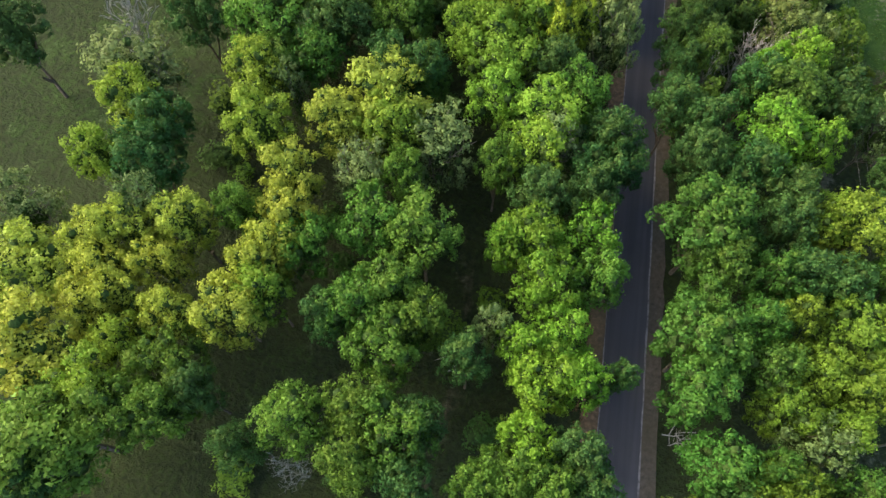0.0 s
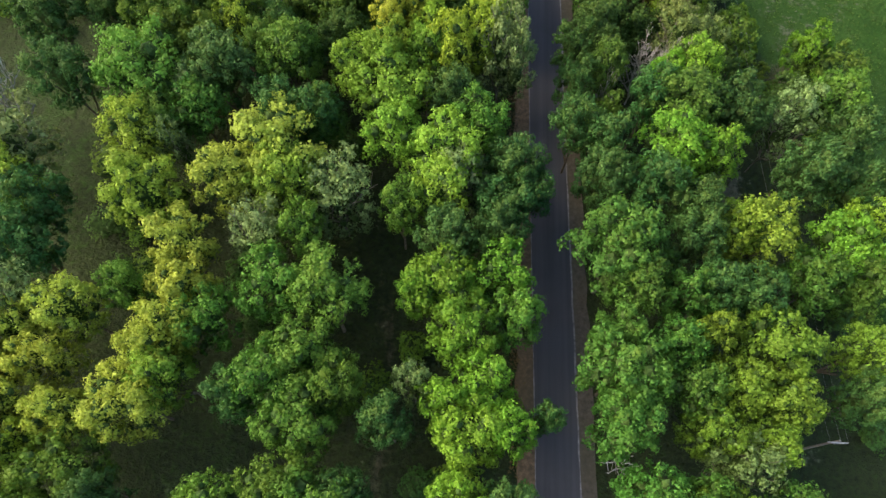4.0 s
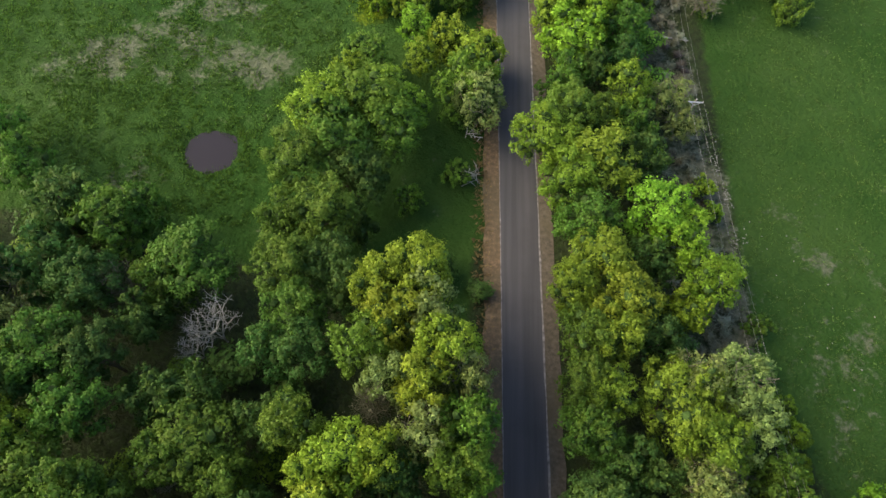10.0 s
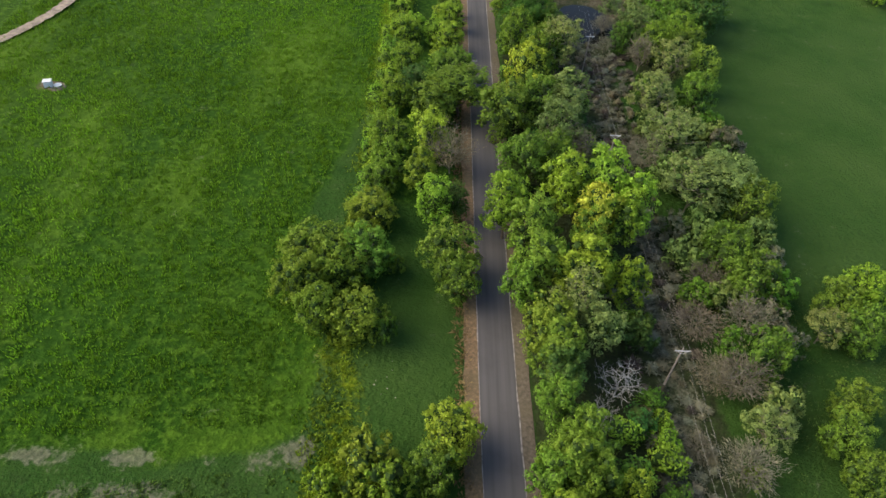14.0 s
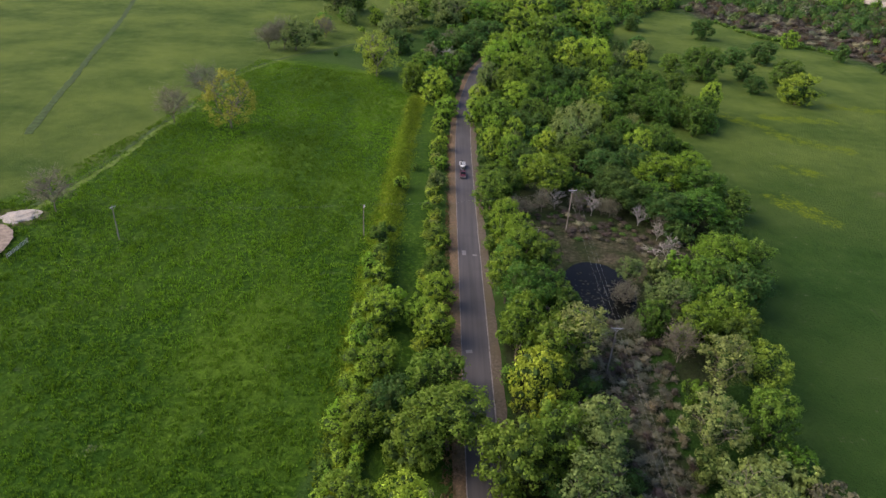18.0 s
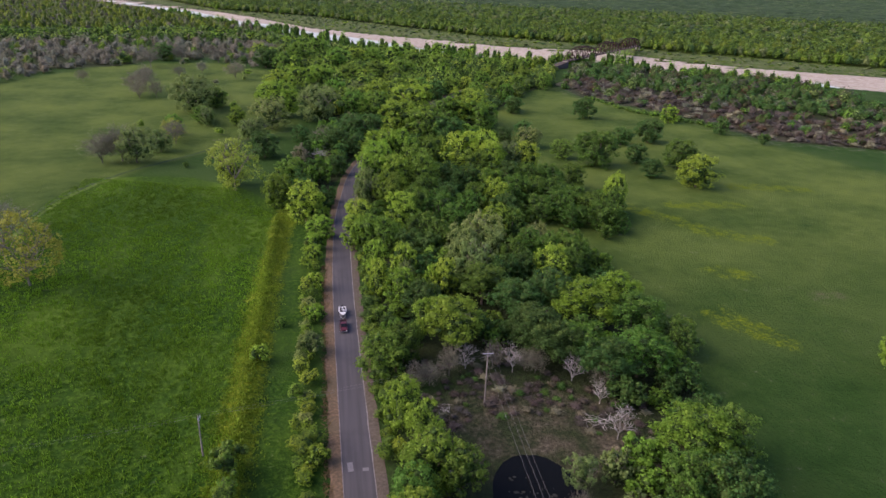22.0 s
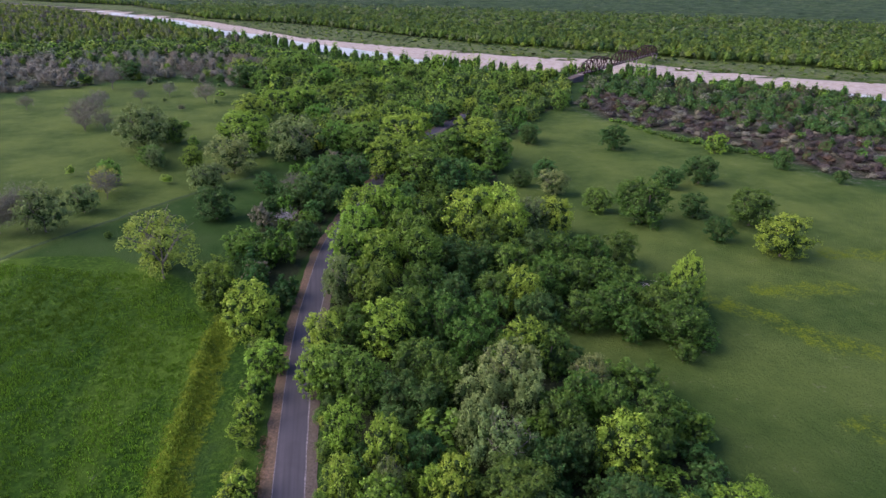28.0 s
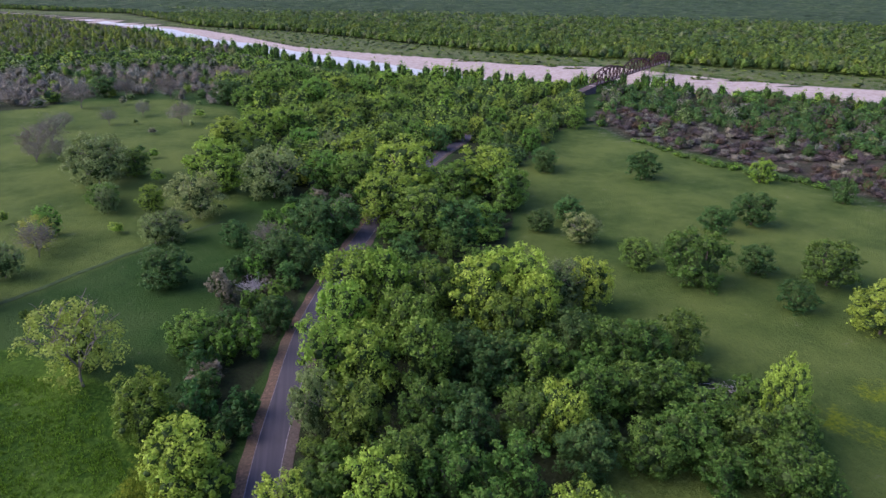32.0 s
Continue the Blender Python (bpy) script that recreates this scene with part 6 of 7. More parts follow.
# Paler kinds for this bank: distance haze is put into their colours.
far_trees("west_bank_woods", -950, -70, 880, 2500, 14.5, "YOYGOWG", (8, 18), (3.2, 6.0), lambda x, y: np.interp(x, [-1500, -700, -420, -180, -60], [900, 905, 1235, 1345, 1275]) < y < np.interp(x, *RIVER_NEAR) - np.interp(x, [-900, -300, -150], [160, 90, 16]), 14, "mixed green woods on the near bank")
far_trees("far_bank_shrubs", -300, 900, 850, 2100, 17.0, "OYGDO", (1.5, 4.5), (2, 5.5), lambda x, y: np.interp(x, *RIVER_FAR) - 6 < y < river_edge(x) - 4, 15, "scattered shrubs on the grassy far bank")
far_trees("sand_bar_shrubs", 200, 620, 950, 1330, 7.0, "OGYO", (1.2, 3.0), (2, 4.0), lambda x, y: min(math.hypot((x - cx) / rx, (y - cy) / ry) for cx, cy, rx, ry in ((357, 1190, 16, 9), (300, 1250, 22, 8), (335, 1215, 9, 12), (472, 1077, 15, 10), (508, 1058, 20, 9), (235, 1285, 26, 8))) < 1, 16, "low green shrubs on the river's sand bars")


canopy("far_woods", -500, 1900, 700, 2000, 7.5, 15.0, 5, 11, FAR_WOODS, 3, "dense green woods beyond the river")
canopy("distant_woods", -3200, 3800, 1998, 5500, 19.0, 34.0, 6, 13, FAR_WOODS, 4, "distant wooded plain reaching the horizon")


# ---- grass ----
def grass(name, poly, count, high, wide, colour, seed, label, clump=0.0, spread=0.0):
    """Tufts of grass: a few leaning blades each, as one mass."""
    rs = np.random.RandomState(seed)
    px, py = np.array(poly).T
    x, y = rs.uniform(px.min(), px.max(), count * 3), rs.uniform(py.min(), py.max(), count * 3)
    ok = inside(poly, x, y)
    x, y = x[ok], y[ok]
    if clump:
        lie = np.array([noise.noise((a * 0.5 + b * 0.22, b * 0.42 - a * 0.12, 2.0)) + 0.6 * noise.noise((a * 0.13, b * 0.10, 7.0)) for a, b in zip(x, y)])
        ok = lie > rs.uniform(-0.45, 0.45, len(x)) * (1.4 - clump)
        x, y = x[ok], y[ok]
    x, y = x[:count], y[:count]
    n = len(x)
    x, y = x + rs.normal(0, 1, n) * spread, y + rs.normal(0, 1, n) * spread
    z = ground_height(x, y)
    vs = []
    for k in range(3):
        a = rs.uniform(0, 6.28, n)
        w, h = wide * rs.uniform(0.5, 1.2, n), high * rs.uniform(0.5, 1.25, n)
        dx, dy = np.cos(a) * w, np.sin(a) * w
        lx, ly = rs.normal(0, 1.0, n) * w * 1.6, rs.normal(0, 1.0, n) * w * 1.6
        vs.append(np.stack((np.stack((x - dx, y - dy, z - 0.1), 1), np.stack((x + dx, y + dy, z - 0.1), 1), np.stack((x + lx, y + ly, z + h), 1)), 1))
    v = np.stack(vs, 1).reshape(-1, 3)
    me = mesh_from(name, v.tolist(), np.arange(len(v)).reshape(-1, 3).tolist(), GRASS_BLADE)
    a = me.color_attributes.new("leaf_colour", "FLOAT_COLOR", "POINT")
    sweep = np.array([1 + 0.55 * noise.noise((p * 0.030 + q * 0.012, q * 0.016 - p * 0.010, 4.0)) for p, q in zip(x, y)])
    k = np.repeat(rs.uniform(0.7, 1.3, n) * sweep, 9)[:, None]
    a.data.foreach_set("color", (np.array((*colour, 1.0)) * k).astype(np.float32).ravel())
    return tagged(new(name, me), label, "grass", kind="stuff")


grass("field_grass", [(-14, 178), (-60, 173), (-100, 180), (-125, 340), (-108, 420), (-95, 535), (-30, 515), (-11, 480), (-12, 290), (-24, 214)], 95000, 0.62, 0.12, (0.148, 0.250, 0.014), 31, "lush tufted spring grass of the west field", 0.45)
grass("clearing_grass", [(-15, 171), (-16, 155), (-26, 139), (-25, 121), (-42, 122), (-80, 143), (-100, 155), (-95, 168), (-62, 164)], 14000, 0.34, 0.14, (0.098, 0.168, 0.026), 33, "rough tufted grass round the stock pond", 0.6)
grass("meadow_grass", [(47, 70), (90, 70), (98, 130), (100, 215), (62, 218), (58, 165), (47, 150)], 12000, 0.2, 0.15, (0.088, 0.148, 0.034), 37, "short patchy grass of the east meadow", 0.9)
# Yellow-green blades, their colour raised for the light that the bank catches.
grass("bank_grass", [(-13.0, 166), (-8, 166), (-6.5, 285), (-6.0, 400), (-4.0, 482), (-8.5, 482), (-13, 400), (-14, 285)], 14000, 0.5, 0.18, (0.185, 0.262, 0.018), 32, "tall yellow-green grass along the field's bank", 0.5, 1.3)
grass("verge_grass", [(12, 15), (13, 15), (10.2, 225), (9, 370), (9.4, 430), (7.6, 430), (7.6, 225), (9.5, 118)], 3600, 0.3, 0.28, (0.17, 0.115, 0.055), 35, "dry orange-brown grass on the road's verge")


# ---- poles and wires ----
POLE_WOOD = plain("weathered_pole", (0.24, 0.21, 0.185), 0.85, 4.0, 0.3)
ARM_WOOD = plain("pale_crossarm", (0.46, 0.47, 0.50), 0.8, 4.0, 0.2)
WIRE = plain("wire", (0.22, 0.22, 0.215), 0.5, 4.0, 0.1, 0.6)
PORCELAIN = plain("insulator", (0.35, 0.33, 0.32), 0.3, 4.0, 0.2)


def pole(x, y, height, arm=2.4, turn=0.0, lean=(0, 0)):
    z = float(ground_height(x, y))
    e = thing("utility_pole", x, y, z, "grey weathered wooden utility pole with a pale crossarm", "utility pole", "poles of the power line", turn)
    bm = bmesh.new()
    rod(bm, (0, 0, -0.4), (lean[0], lean[1], height), 0.19, 0.12, 10)
    part("pole", bm, POLE_WOOD, e)
    if arm:
        bm = bmesh.new()
        box(bm, lean[0], lean[1] - 0.17, height - 0.45, arm, 0.12, 0.16, 0, 0.02)
        part("crossarm", bm, ARM_WOOD, e)
        for s in (-0.46, 0.46):
            bm = bmesh.new()
            rod(bm, (lean[0] + s * arm, lean[1] - 0.17, height - 0.38), (lean[0] + s * arm, lean[1] - 0.17, height - 0.12), 0.06, 0.045)
            part("insulator", bm, PORCELAIN, e)
        bm = bmesh.new()
        rod(bm, (lean[0], lean[1], height - 0.02), (lean[0], lean[1], height + 0.2), 0.06, 0.045)
        part("insulator", bm, PORCELAIN, e)
        for s in (-1, 1):
            bm = bmesh.new()
            rod(bm, (lean[0] + s * 0.75, lean[1] - 0.25, height - 0.5), (lean[0], lean[1] - 0.2, height - 1.2), 0.03, None, 6)
            part("brace", bm, ARM_WOOD, e)
    return e


LINE = [(50.5, 21, 11.5), (46.5, 85, 11.5), (42.6, 143, 10.5), (42.4, 188, 10.5), (41.6, 244, 11), (42.3, 288, 11.5), (43.4, 351, 13.5)]
for x, y, hgt in LINE:
    pole(x, y, hgt)
pole(-80.3, 332.5, 10.3, 1.8, 60)
pole(-15.6, 341.5, 9.5, 1.2, 80)
SIDE = [(43.4, 351, 12.6), (-15.6, 341.5, 9.6), (-80.3, 332.5, 10.2)]
for (xa, ya, ha), (xb, yb, hb) in zip(LINE[:-1], LINE[1:]):
    for off, up in ((-1.1, -0.12), (0.0, 0.2), (1.1, -0.12)):
        a = Vector((xa + off, ya, float(ground_height(xa, ya)) + ha + up))
        b = Vector((xb + off, yb, float(ground_height(xb, yb)) + hb + up))
        bm = bmesh.new()
        pts = [a.lerp(b, i / 12) - Vector((0, 0, 0.9 * 4 * (i / 12) * (1 - i / 12))) for i in range(13)]
        for p, q in zip(pts[:-1], pts[1:]):
            rod(bm, p, q, 0.014, None, 4)
        tagged(part("power_cable", bm, WIRE), "thin sagging overhead power cable between poles", "cable", "cables of the power line")

for (xa, ya, ha), (xb, yb, hb) in zip(SIDE[:-1], SIDE[1:]):
    for off in (-0.45, 0.45):
        a = Vector((xa, ya + off, float(ground_height(xa, ya)) + ha))
        b = Vector((xb, yb + off, float(ground_height(xb, yb)) + hb))
        bm = bmesh.new()
        pts = [a.lerp(b, i / 12) - Vector((0, 0, 1.0 * 4 * (i / 12) * (1 - i / 12))) for i in range(13)]
        for p, q in zip(pts[:-1], pts[1:]):
            rod(bm, p, q, 0.012, None, 4)
        tagged(part("power_cable", bm, WIRE), "thin sagging overhead power cable across the road", "cable", "cables of the power line")


# ---- bridge ----
RUST = plain("rusty_steel", (0.050, 0.027, 0.019), 0.8, 0.6, 0.35)
CONCRETE = plain("old_concrete", (0.36, 0.32, 0.29), 0.9, 0.5, 0.2)
DECK = plain("bridge_deck", (0.10, 0.085, 0.08), 0.9, 0.5, 0.25)
BRIDGE_A, BRIDGE_B, DECK_Z = Vector((284, 954, 0)), Vector((478, 1170, 0)), 7.5


def bridge():
    along = BRIDGE_B - BRIDGE_A
    turn = math.degrees(math.atan2(along.y, along.x))
    e = thing("truss_bridge", BRIDGE_A.x, BRIDGE_A.y, 0, "long rusty steel truss road bridge on concrete piers across the river", "bridge", "", turn)
    length, spans, half = along.length, 3, 3.2
    span = length / spans
    bm = bmesh.new()
    box(bm, length / 2, 0, DECK_Z, length, half * 2 + 0.6, 0.5)
    part("deck", bm, DECK, e)
    panels = 8
    for k in range(spans):
        x0 = k * span
        tops = [0.0, 8.6, 11.2, 12.7, 13.2, 12.7, 11.2, 8.6, 0.0]
        for s in (-half, half):
            nodes = [(x0 + span * i / panels, s) for i in range(panels + 1)]
            bm = bmesh.new()
            rod(bm, (x0 + 0.4, s, DECK_Z), (x0 + span - 0.4, s, DECK_Z), 0.6, None, 4)
            part("bottom_chord", bm, RUST, e)
            bm = bmesh.new()
            for i in range(panels):
                rod(bm, (nodes[i][0], s, DECK_Z + tops[i]), (nodes[i + 1][0], s, DECK_Z + tops[i + 1]), 0.68, None, 4)
            part("top_chord", bm, RUST, e)
            for i in range(1, panels):
                bm = bmesh.new()
                rod(bm, (nodes[i][0], s, DECK_Z), (nodes[i][0], s, DECK_Z + tops[i]), 0.46, None, 4)
                part("post", bm, RUST, e)
                if 1 <= i < panels - 1:
                    bm = bmesh.new()
                    a, b = (i, i + 1) if i < panels // 2 else (i + 1, i)
                    rod(bm, (nodes[a][0], s, DECK_Z + tops[a]), (nodes[b][0], s, DECK_Z), 0.36, None, 4)
                    part("diagonal", bm, RUST, e)
        for i in range(1, panels):
            bm = bmesh.new()
            rod(bm, (x0 + span * i / panels, -half, DECK_Z + tops[i]), (x0 + span * i / panels, half, DECK_Z + tops[i]), 0.34, None, 4)
            part("cross_strut", bm, RUST, e)
    for k in range(spans + 1):
        bm = bmesh.new()
        for s in (-2.4, 2.4):
            rod(bm, (k * span, s, -6), (k * span, s, DECK_Z - 0.3), 1.0, 0.8, 12)
        box(bm, k * span, 0, DECK_Z - 0.9, 1.8, 7.0, 1.0, 0, 0.1)
        part("pier", bm, CONCRETE, e)


bridge()
bm = bmesh.new()
for i in range(8):
    u = i / 8
    x, y = 251 + 33 * (u + 0.06), 933 + 21 * (u + 0.06)
    box(bm, x, y, 0.2 + 7.2 * u / 2, 6.2, 8.0, 0.5 + 7.2 * u, 35)
tagged(part("bridge_ramp", bm, DECK), "raised approach ramp at the end of the bridge", "ramp", kind="structure")


# ---- truck and boat ----
MAROON = plain("maroon_paint", (0.085, 0.020, 0.028), 0.3, 2.0, 0.15)
GLASS = plain("dark_glass", (0.012, 0.014, 0.016), 0.08, 2.0, 0.2)
RUBBER = plain("rubber", (0.02, 0.02, 0.02), 0.85, 8.0, 0.2)
CHROME = plain("bright_metal", (0.55, 0.55, 0.56), 0.3, 5.0, 0.1, 0.9)
WHITE_HULL = plain("white_hull", (0.72, 0.72, 0.70), 0.35, 1.0, 0.06)
DARK_SEAT = plain("dark_boat_deck", (0.05, 0.05, 0.055), 0.8, 3.0, 0.3)
LAMP_WHITE = plain("lamp_lens", (0.85, 0.83, 0.78), 0.15, 4.0, 0.05)


def wheel(e, x, y, r, wide):
    bm = bmesh.new()
    rod(bm, (x - wide / 2, y, r), (x + wide / 2, y, r), r, None, 18)
    w = part("wheel", bm, RUBBER, e)
    bm = bmesh.new()
    s = 1 if x > 0 else -1
    rod(bm, (x + s * (wide / 2 - 0.02), y, r), (x + s * (wide / 2 + 0.012), y, r), r * 0.6, None, 14)
    part("rim", bm, CHROME, w)


def loft(sections):
    """A body through cross-sections of equal point counts, closed at both ends."""
    bm = bmesh.new()
    rings = [[bm.verts.new(p) for p in ring] for ring in sections]
    n = len(rings[0])
    for a, b in zip(rings[:-1], rings[1:]):
        for i in range(n):
            bm.faces.new((a[i], a[(i + 1) % n], b[(i + 1) % n], b[i]))
    bm.faces.new(rings[0][::-1])
    bm.faces.new(rings[-1])
    bmesh.ops.recalc_face_normals(bm, faces=bm.faces)
    return bm


def truck(x, y):
    """A pickup whose nose points to -y."""
    e = thing("pickup_truck", x, y, 0.16, "dark maroon pickup truck with headlights, towing a boat on the road", "truck")

    def ring(py, w, z0, z1):
        return [(-w, py, z0), (-w, py, (z0 + z1) / 2), (-w * 0.93, py, z1), (w * 0.93, py, z1), (w, py, (z0 + z1) / 2), (w, py, z0)]

    body = part("body", loft([ring(-2.75, 0.82, 0.5, 0.85), ring(-2.55, 0.95, 0.42, 1.05), ring(-1.3, 0.98, 0.42, 1.16), ring(0.55, 0.98, 0.42, 1.18), ring(0.6, 0.98, 0.42, 0.95), ring(2.6, 0.98, 0.42, 0.95), ring(2.75, 0.94, 0.5, 0.93)]), MAROON, e)
    part("cab", loft([ring(-1.35, 0.86, 1.1, 1.18), ring(-0.62, 0.76, 1.1, 1.84), ring(0.38, 0.76, 1.1, 1.86), ring(0.62, 0.84, 1.1, 1.2)]), MAROON, e)
    bm = bmesh.new()
    v = [bm.verts.new(p) for p in ((-0.78, -1.33, 1.23), (0.78, -1.33, 1.23), (0.68, -0.68, 1.80), (-0.68, -0.68, 1.80))]
    bm.faces.new(v)
    g = bmesh.ops.extrude_face_region(bm, geom=list(bm.faces))
    bmesh.ops.translate(bm, verts=[q for q in g["geom"] if isinstance(q, bmesh.types.BMVert)], vec=(0, -0.05, 0.05))
    part("windscreen", bm, GLASS, e)
    for s in (-1, 1):
        bm = bmesh.new()
        box(bm, s * 0.815, -0.12, 1.5, 0.05, 1.0, 0.42, 0, 0.015)
        part("side_window", bm, GLASS, e)
        bm = bmesh.new()
        box(bm, s * 0.66, -2.70, 0.82, 0.34, 0.12, 0.2, 0, 0.03)
        part("headlight", bm, LAMP_WHITE, e)
        bm = bmesh.new()
        box(bm, s * 1.06, -0.75, 1.28, 0.18, 0.1, 0.2, 0, 0.03)
        part("mirror", bm, RUBBER, e)
        bm = bmesh.new()
        box(bm, s * 0.92, 1.65, 1.05, 0.12, 2.1, 0.24, 0, 0.03)
        part("bed_side", bm, MAROON, e)
        for py in (-1.85, 1.65):
            wheel(e, s * 0.86, py, 0.38, 0.26)
    bm = bmesh.new()
    box(bm, 0, 1.65, 0.965, 1.7, 2.05, 0.02)
    part("bed_floor", bm, RUBBER, e)
    bm = bmesh.new()
    box(bm, 0, 2.7, 1.05, 1.76, 0.1, 0.26, 0, 0.03)
    part("tailgate", bm, MAROON, e)
    bm = bmesh.new()
    box(bm, 0, -2.78, 0.55, 1.86, 0.14, 0.2, 0, 0.04)
    part("bumper", bm, CHROME, e)
    bm = bmesh.new()
    box(bm, 0, -2.72, 0.78, 0.9, 0.1, 0.22, 0, 0.02)
    part("grille", bm, RUBBER, e)


def boat(x, y):
    """An open motor boat on its trailer, bow to -y."""
    e = thing("boat_trailer", x, y, 0.16, "two-wheeled galvanised boat trailer behind the truck", "trailer")
    for s in (-1, 1):
        bm = bmesh.new()
        rod(bm, (s * 0.1, -3.9, 0.5), (s * 0.75, -1.6, 0.5), 0.06, None, 6)
        rod(bm, (s * 0.75, -1.6, 0.5), (s * 0.75, 2.1, 0.5), 0.06, None, 6)
        part("rail", bm, CHROME, e)
        wheel(e, s * 1.0, 0.9, 0.3, 0.2)
        bm = bmesh.new()
        box(bm, s * 1.0, 0.9, 0.68, 0.26, 0.8, 0.06, 0, 0.02)
        part("mudguard", bm, CHROME, e)
    b = thing("motor_boat", x, y, 0.16, "white open fishing boat with dark deck and outboard motor", "boat")

    def ring(py, w, keel, rim):
        return [(-w, py, rim), (-w * 0.8, py, (keel + rim) / 2), (0, py, keel), (w * 0.8, py, (keel + rim) / 2), (w, py, rim), (0, py, rim - 0.02)]

    part("hull", loft([ring(-2.7, 0.12, 1.0, 1.42), ring(-2.2, 0.55, 0.7, 1.36), ring(-1.2, 0.95, 0.58, 1.3), ring(0.4, 1.05, 0.55, 1.25), ring(2.2, 1.0, 0.56, 1.25)]), WHITE_HULL, b)
    bm = bmesh.new()
    box(bm, 0, 0.35, 1.27, 1.62, 2.9, 0.05, 0, 0.02)
    part("deck", bm, DARK_SEAT, b)
    for py in (0.1, 1.2):
        bm = bmesh.new()
        box(bm, 0, py, 1.42, 0.5, 0.45, 0.3, 0, 0.06)
        part("seat", bm, WHITE_HULL, b)
    bm = bmesh.new()
    box(bm, 0.35, -0.6, 1.5, 0.55, 0.35, 0.5, 0, 0.05)
    part("console", bm, WHITE_HULL, b)
    bm = bmesh.new()
    box(bm, 0, 2.45, 1.45, 0.42, 0.6, 0.5, 0, 0.12)
    rod(bm, (0, 2.4, 1.3), (0, 2.4, 0.7), 0.12, 0.08, 8)
    part("outboard_motor", bm, RUBBER, b)


truck(13.3, 388.0)
boat(13.3, 396.0)


# ---- small things on the ground ----
PATCH = plain("pale_road_repair", (0.17, 0.165, 0.17), 0.85, 5.0, 0.25)
STONE = plain("pale_stone", (0.27, 0.25, 0.225), 0.9, 4.0, 0.25)
GRAVEL = plain("pale_gravel", (0.34, 0.315, 0.28), 0.95, 3.5, 0.45)
SHEET_METAL = plain("white_sheet_metal", (0.55, 0.56, 0.57), 0.5, 2.0, 0.12)
GALVANISED = plain("galvanised_steel", (0.42, 0.43, 0.44), 0.45, 3.0, 0.15, 0.7)
GREY_ROOF = plain("grey_roofing", (0.14, 0.15, 0.16), 0.8, 2.0, 0.25)

for x, y, w, l, turn in ((12.7, 334.4, 1.1, 2.6, 3), (15.6, 333.4, 1.2, 0.9, -4), (13.0, 291.6, 1.4, 1.1, 10)):
    bm = bmesh.new()
    box(bm, x, y, 0.158, w, l, 0.012, turn, 0.004)
    tagged(part("road_patch", bm, PATCH), "pale square repair patch in the asphalt", "road patch", "repairs in the road")


def stick_heap(x, y, size, count, label, seed, flat=0.35):
    """A heap of bleached sticks and branches lying over one another."""
    rnd = random.Random(seed)
    e = thing("brush_pile", x, y, float(ground_height(x, y)), label, "brush pile")
    for i in range(count):
        a = rnd.uniform(0, 6.28)
        ln = size * rnd.uniform(0.5, 1.1)
        px, py, pz = rnd.gauss(0, 0.3) * size, rnd.gauss(0, 0.3) * size, rnd.uniform(0.05, flat * size * 0.5)
        bm = bmesh.new()
        mid = Vector((px, py, pz + 0.1))
        d = Vector((math.cos(a), math.sin(a), rnd.uniform(-0.15, 0.25))) * ln * 0.5
        bend = Vector((rnd.gauss(0, 0.1), rnd.gauss(0, 0.1), 0.05)) * ln
        r = rnd.uniform(0.03, 0.09)
        low = max(0.0, 0.03 - min((mid - d).z, (mid + d).z))
        up = Vector((0, 0, low))
        rod(bm, mid - d + up, mid + bend + up, r, r * 0.8, 5)
        rod(bm, mid + bend + up, mid + d + up, r * 0.8, r * 0.4, 5)
        part("stick", bm, PALE_BARK, e)


DRIVE_DIRT = plain("pale_dirt", (0.235, 0.192, 0.155), 0.95, 0.7, 0.4)
DRIVE = smooth_line([(-150, 332), (-136, 336), (-126, 337), (-118, 336.4), (-113.4, 334.8), (-109.2, 330.8), (-107.6, 326), (-107, 320), (-107.5, 312), (-110, 300), (-116, 285), (-126, 270)], 1.5)
tagged(strip_mesh("drive", DRIVE, -1.6, 1.6, 0.32, DRIVE_DIRT, 0.06, 0.25, 4, 12), "pale pinkish dirt farm drive curving round the field's corner", "drive", kind="structure")
stick_heap(27.0, 17.5, 3.0, 18, "heap of bleached sticks at the wood's edge", 1)
stick_heap(8.4, 133.0, 2.6, 16, "pile of cut grey brush beside the verge", 2)
stick_heap(8.6, 141.0, 2.0, 10, "pile of cut grey brush beside the verge", 3)
stick_heap(124.0, 486.0, 6.0, 16, "fallen bleached branches at the wood's edge", 4, 0.2)
stick_heap(114.0, 511.0, 4.0, 8, "fallen bleached branches at the wood's edge", 5, 0.2)
stick_heap(66.0, 341.0, 4.5, 22, "tangle of fallen bleached branches by the pond", 6, 0.3)
stick_heap(-6.5, 22.0, 2.6, 12, "fallen grey branches in the gully", 7)
stick_heap(34.0, 349.0, 3.0, 12, "grey fallen branches on bare soil", 8)

log = thing("fallen_log", 44.0, 165.9, float(ground_height(44.0, 165.9)), "long bleached fallen trunk lying across the strip", "log")
bm = bmesh.new()
rod(bm, (-4.1, 0.1, 0.22), (-0.5, 0.15, 0.28), 0.16, 0.18, 8)
rod(bm, (-0.5, 0.15, 0.28), (4.2, -0.3, 0.24), 0.18, 0.1, 8)
part("trunk", bm, PALE_BARK, log)
for s in (-0.5, 0.6):
    bm = bmesh.new()
    rod(bm, (3.0, -0.15, 0.26), (3.9, -0.2 + s, 0.3), 0.08, 0.04, 6)
    part("branch", bm, PALE_BARK, log)

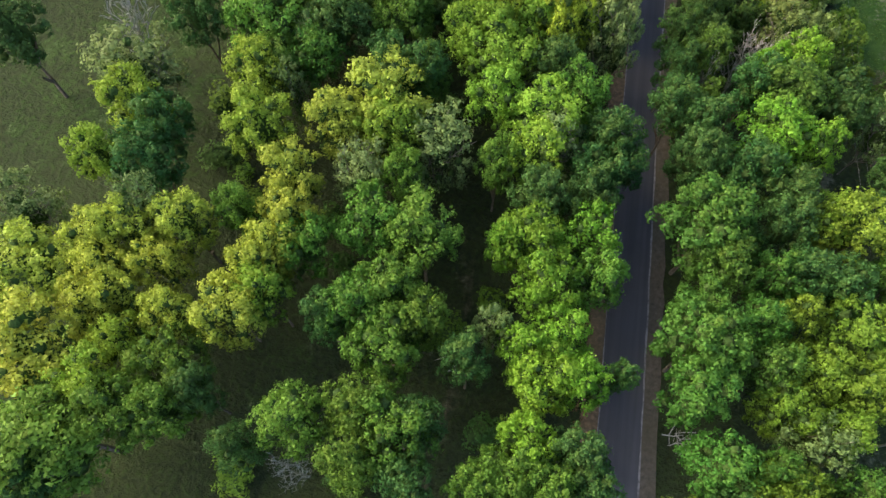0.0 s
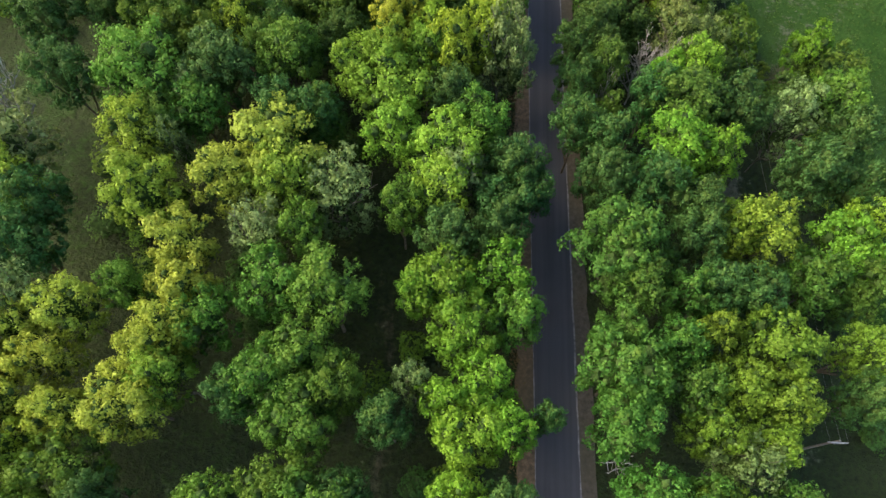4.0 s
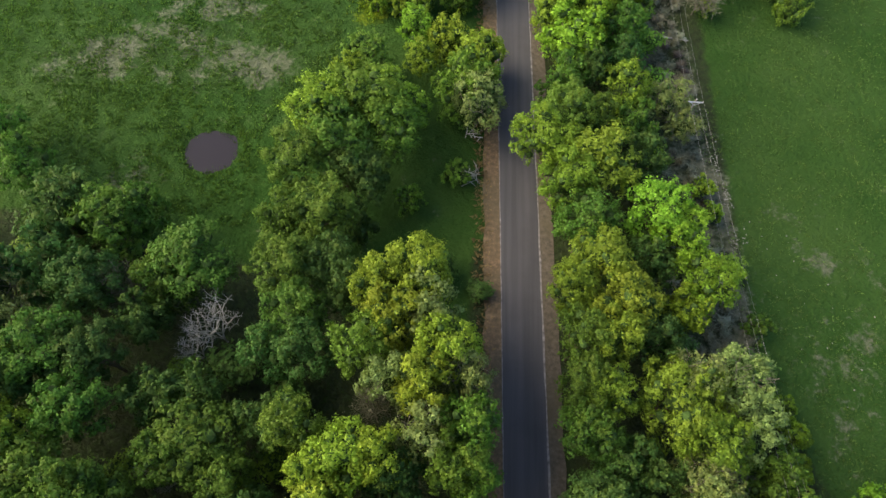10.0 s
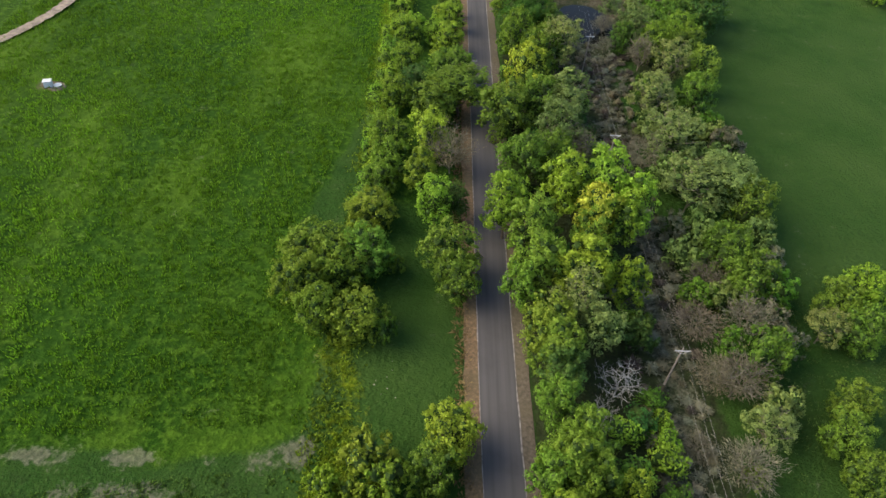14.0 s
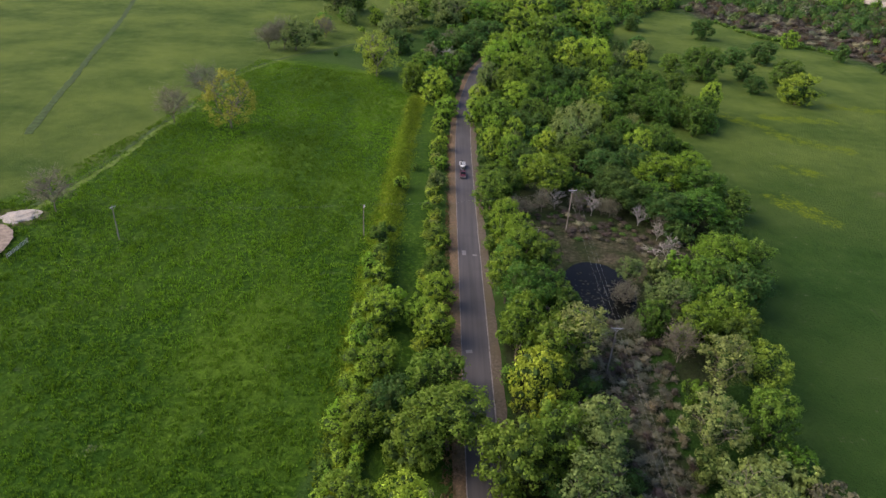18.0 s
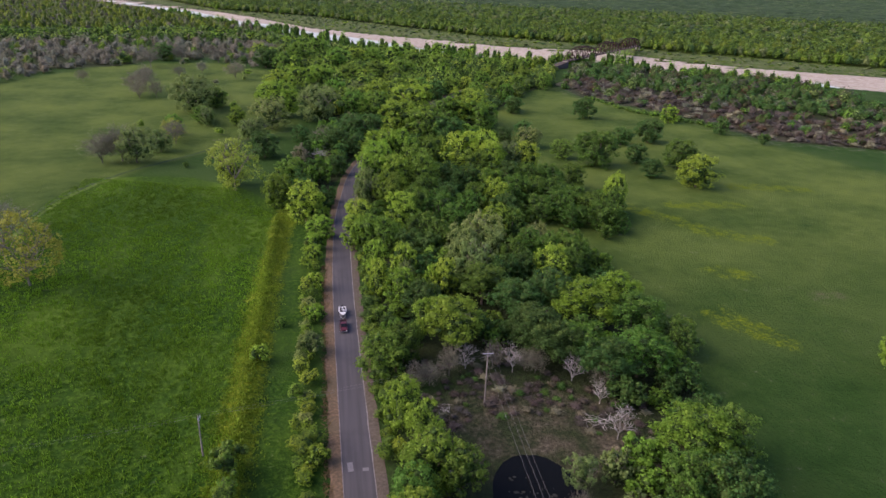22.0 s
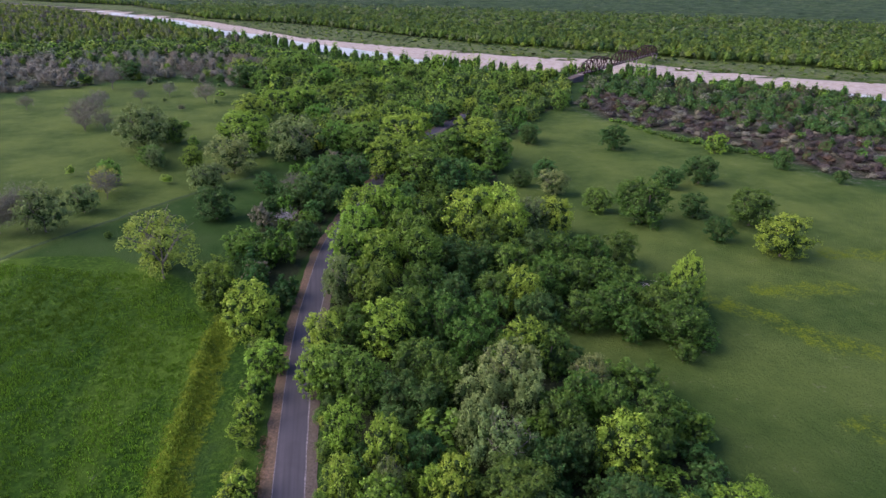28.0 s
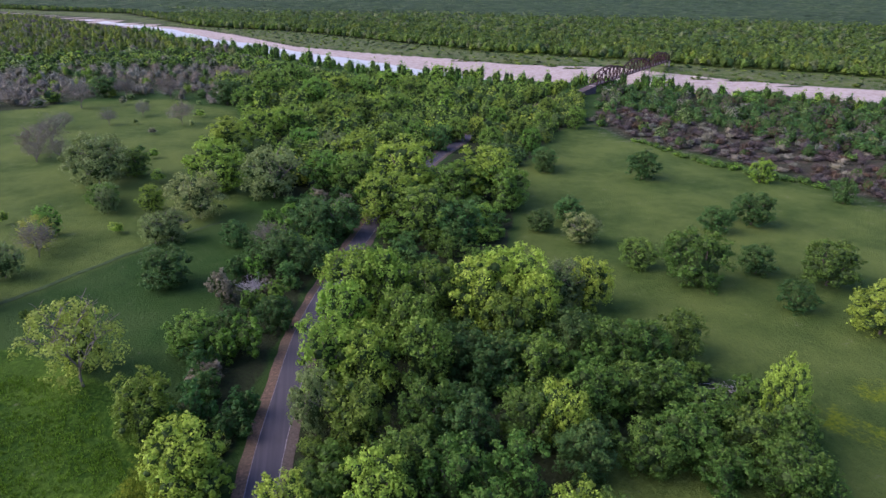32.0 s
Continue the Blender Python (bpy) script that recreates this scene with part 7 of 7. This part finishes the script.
SOIL = plain("trodden_soil", (0.15, 0.125, 0.095), 0.95, 1.5, 0.4)
tank = thing("water_trough", -91.2, 266.4, float(ground_height(-91.2, 266.4)), "white boxed stock tank on trodden bare soil", "trough", "", 15)
bm = bmesh.new()
rod(bm, (1.0, -0.3, -0.1), (1.0, -0.3, 0.12), 2.1, 1.9, 22)
part("pad", bm, SOIL, tank)
bm = bmesh.new()
box(bm, -0.9, 0.2, 0.8, 1.8, 1.5, 1.5, 0, 0.06)
part("tank", bm, SHEET_METAL, tank)
bm = bmesh.new()
box(bm, -0.9, 0.2, 1.6, 2.0, 1.7, 0.1, 0, 0.03)
part("lid", bm, SHEET_METAL, tank)
bm = bmesh.new()
rod(bm, (1.2, -0.3, 0.1), (1.2, -0.3, 0.55), 0.9, 0.95, 18)
part("basin", bm, GALVANISED, tank)

shed = thing("shed", -73.6, 95.2, 0.0, "small white metal shed with a grey lean-to roof among trees", "shed", "", 12)
bm = bmesh.new()
box(bm, 0, 0, 1.2, 4.6, 2.4, 2.4, 0, 0.03)
part("wall", bm, SHEET_METAL, shed)
bm = bmesh.new()
box(bm, 0, 0, 2.46, 5.0, 2.8, 0.12, 0, 0.03)
part("roof", bm, SHEET_METAL, shed)
bm = bmesh.new()
box(bm, -1.0, 2.6, 2.2, 3.6, 2.4, 0.1, 0, 0.02)
part("lean_to_roof", bm, GREY_ROOF, shed)
for px in (-2.6, 0.6):
    bm = bmesh.new()
    rod(bm, (px, 3.6, 0), (px, 3.6, 2.15), 0.06)
    part("post", bm, POLE_WOOD, shed)

bm = bmesh.new()
bmesh.ops.create_icosphere(bm, subdivisions=4, radius=1.0)
for v in bm.verts:
    k = noise.noise(v.co * 2.2) * 0.25 + noise.noise(v.co * 7.0) * 0.06
    v.co = Vector((v.co.x * 5.0 * (1 + k), v.co.y * 4.0 * (1 + k), v.co.z * 0.75 * (1 + k * 1.6) if v.co.z > 0 else v.co.z * 0.2))
heap = part("gravel_heap", bm, GRAVEL)
heap.matrix_basis = pose(-112.4, 342.3, float(ground_height(-112.4, 342.3)), 0, 0, 25)
tagged(heap, "low heap of white gravel beside the dirt drive", "gravel heap")

gate = thing("field_gate", -102.5, 324.3, float(ground_height(-102.5, 324.3)), "galvanised tube gate standing in the field", "gate", "", 88)
for s in (-4.3, 4.3):
    bm = bmesh.new()
    rod(bm, (s, 0, -0.2), (s, 0, 1.5), 0.09)
    part("post", bm, POLE_WOOD, gate)
for z in (0.3, 0.6, 0.9, 1.2):
    bm = bmesh.new()
    rod(bm, (-4.2, 0, z), (4.2, 0, z), 0.06, None, 6)
    part("rail", bm, GALVANISED, gate)


def scatter_stones(name, places, label):
    rnd = random.Random(9)
    bm = bmesh.new()
    for cx, cy, sx, sy, count in places:
        for _ in range(count):
            x, y = rnd.gauss(cx, sx), rnd.gauss(cy, sy)
            r = rnd.uniform(0.05, 0.15)
            m = pose(x, y, float(ground_height(x, y)) + r * 0.2, rnd.uniform(0, 90), rnd.uniform(0, 90), rnd.uniform(0, 360)) @ Matrix.Diagonal((r * 1.3, r, r * 0.7, 1))
            bmesh.ops.create_icosphere(bm, subdivisions=1, radius=1.0, matrix=m)
    tagged(part(name, bm, STONE), label, "stones", kind="stuff")


scatter_stones("pale_stones", [(49.6, 139, 0.4, 1.8, 40), (50.4, 132, 0.35, 1.5, 30), (51, 124, 0.8, 0.9, 24), (55, 122, 2.5, 4.0, 10), (64, 112, 5, 9, 12), (-3, 186, 2.0, 2.0, 8)], "small pale stones scattered on the pasture's edge")


WATERWEED = plain("floating_weed", (0.030, 0.031, 0.022), 0.8, 2.0, 0.35)


def leaf_rafts():
    rnd = random.Random(4)
    bm = bmesh.new()
    for _ in range(110):
        x, y = rnd.gauss(46, 4.0), rnd.gauss(318, 5.0)
        r = rnd.uniform(0.1, 0.42)
        bmesh.ops.create_circle(bm, cap_ends=True, segments=9, radius=1.0, matrix=pose(x, y, -0.585 + rnd.uniform(0, 0.006), 0, 0, rnd.uniform(0, 360)) @ Matrix.Diagonal((r, r * rnd.uniform(0.5, 1.0), 1, 1)))
    tagged(part("floating_leaves", bm, WATERWEED), "patches of fallen leaves floating on the dark pond", "leaves", kind="stuff")


leaf_rafts()
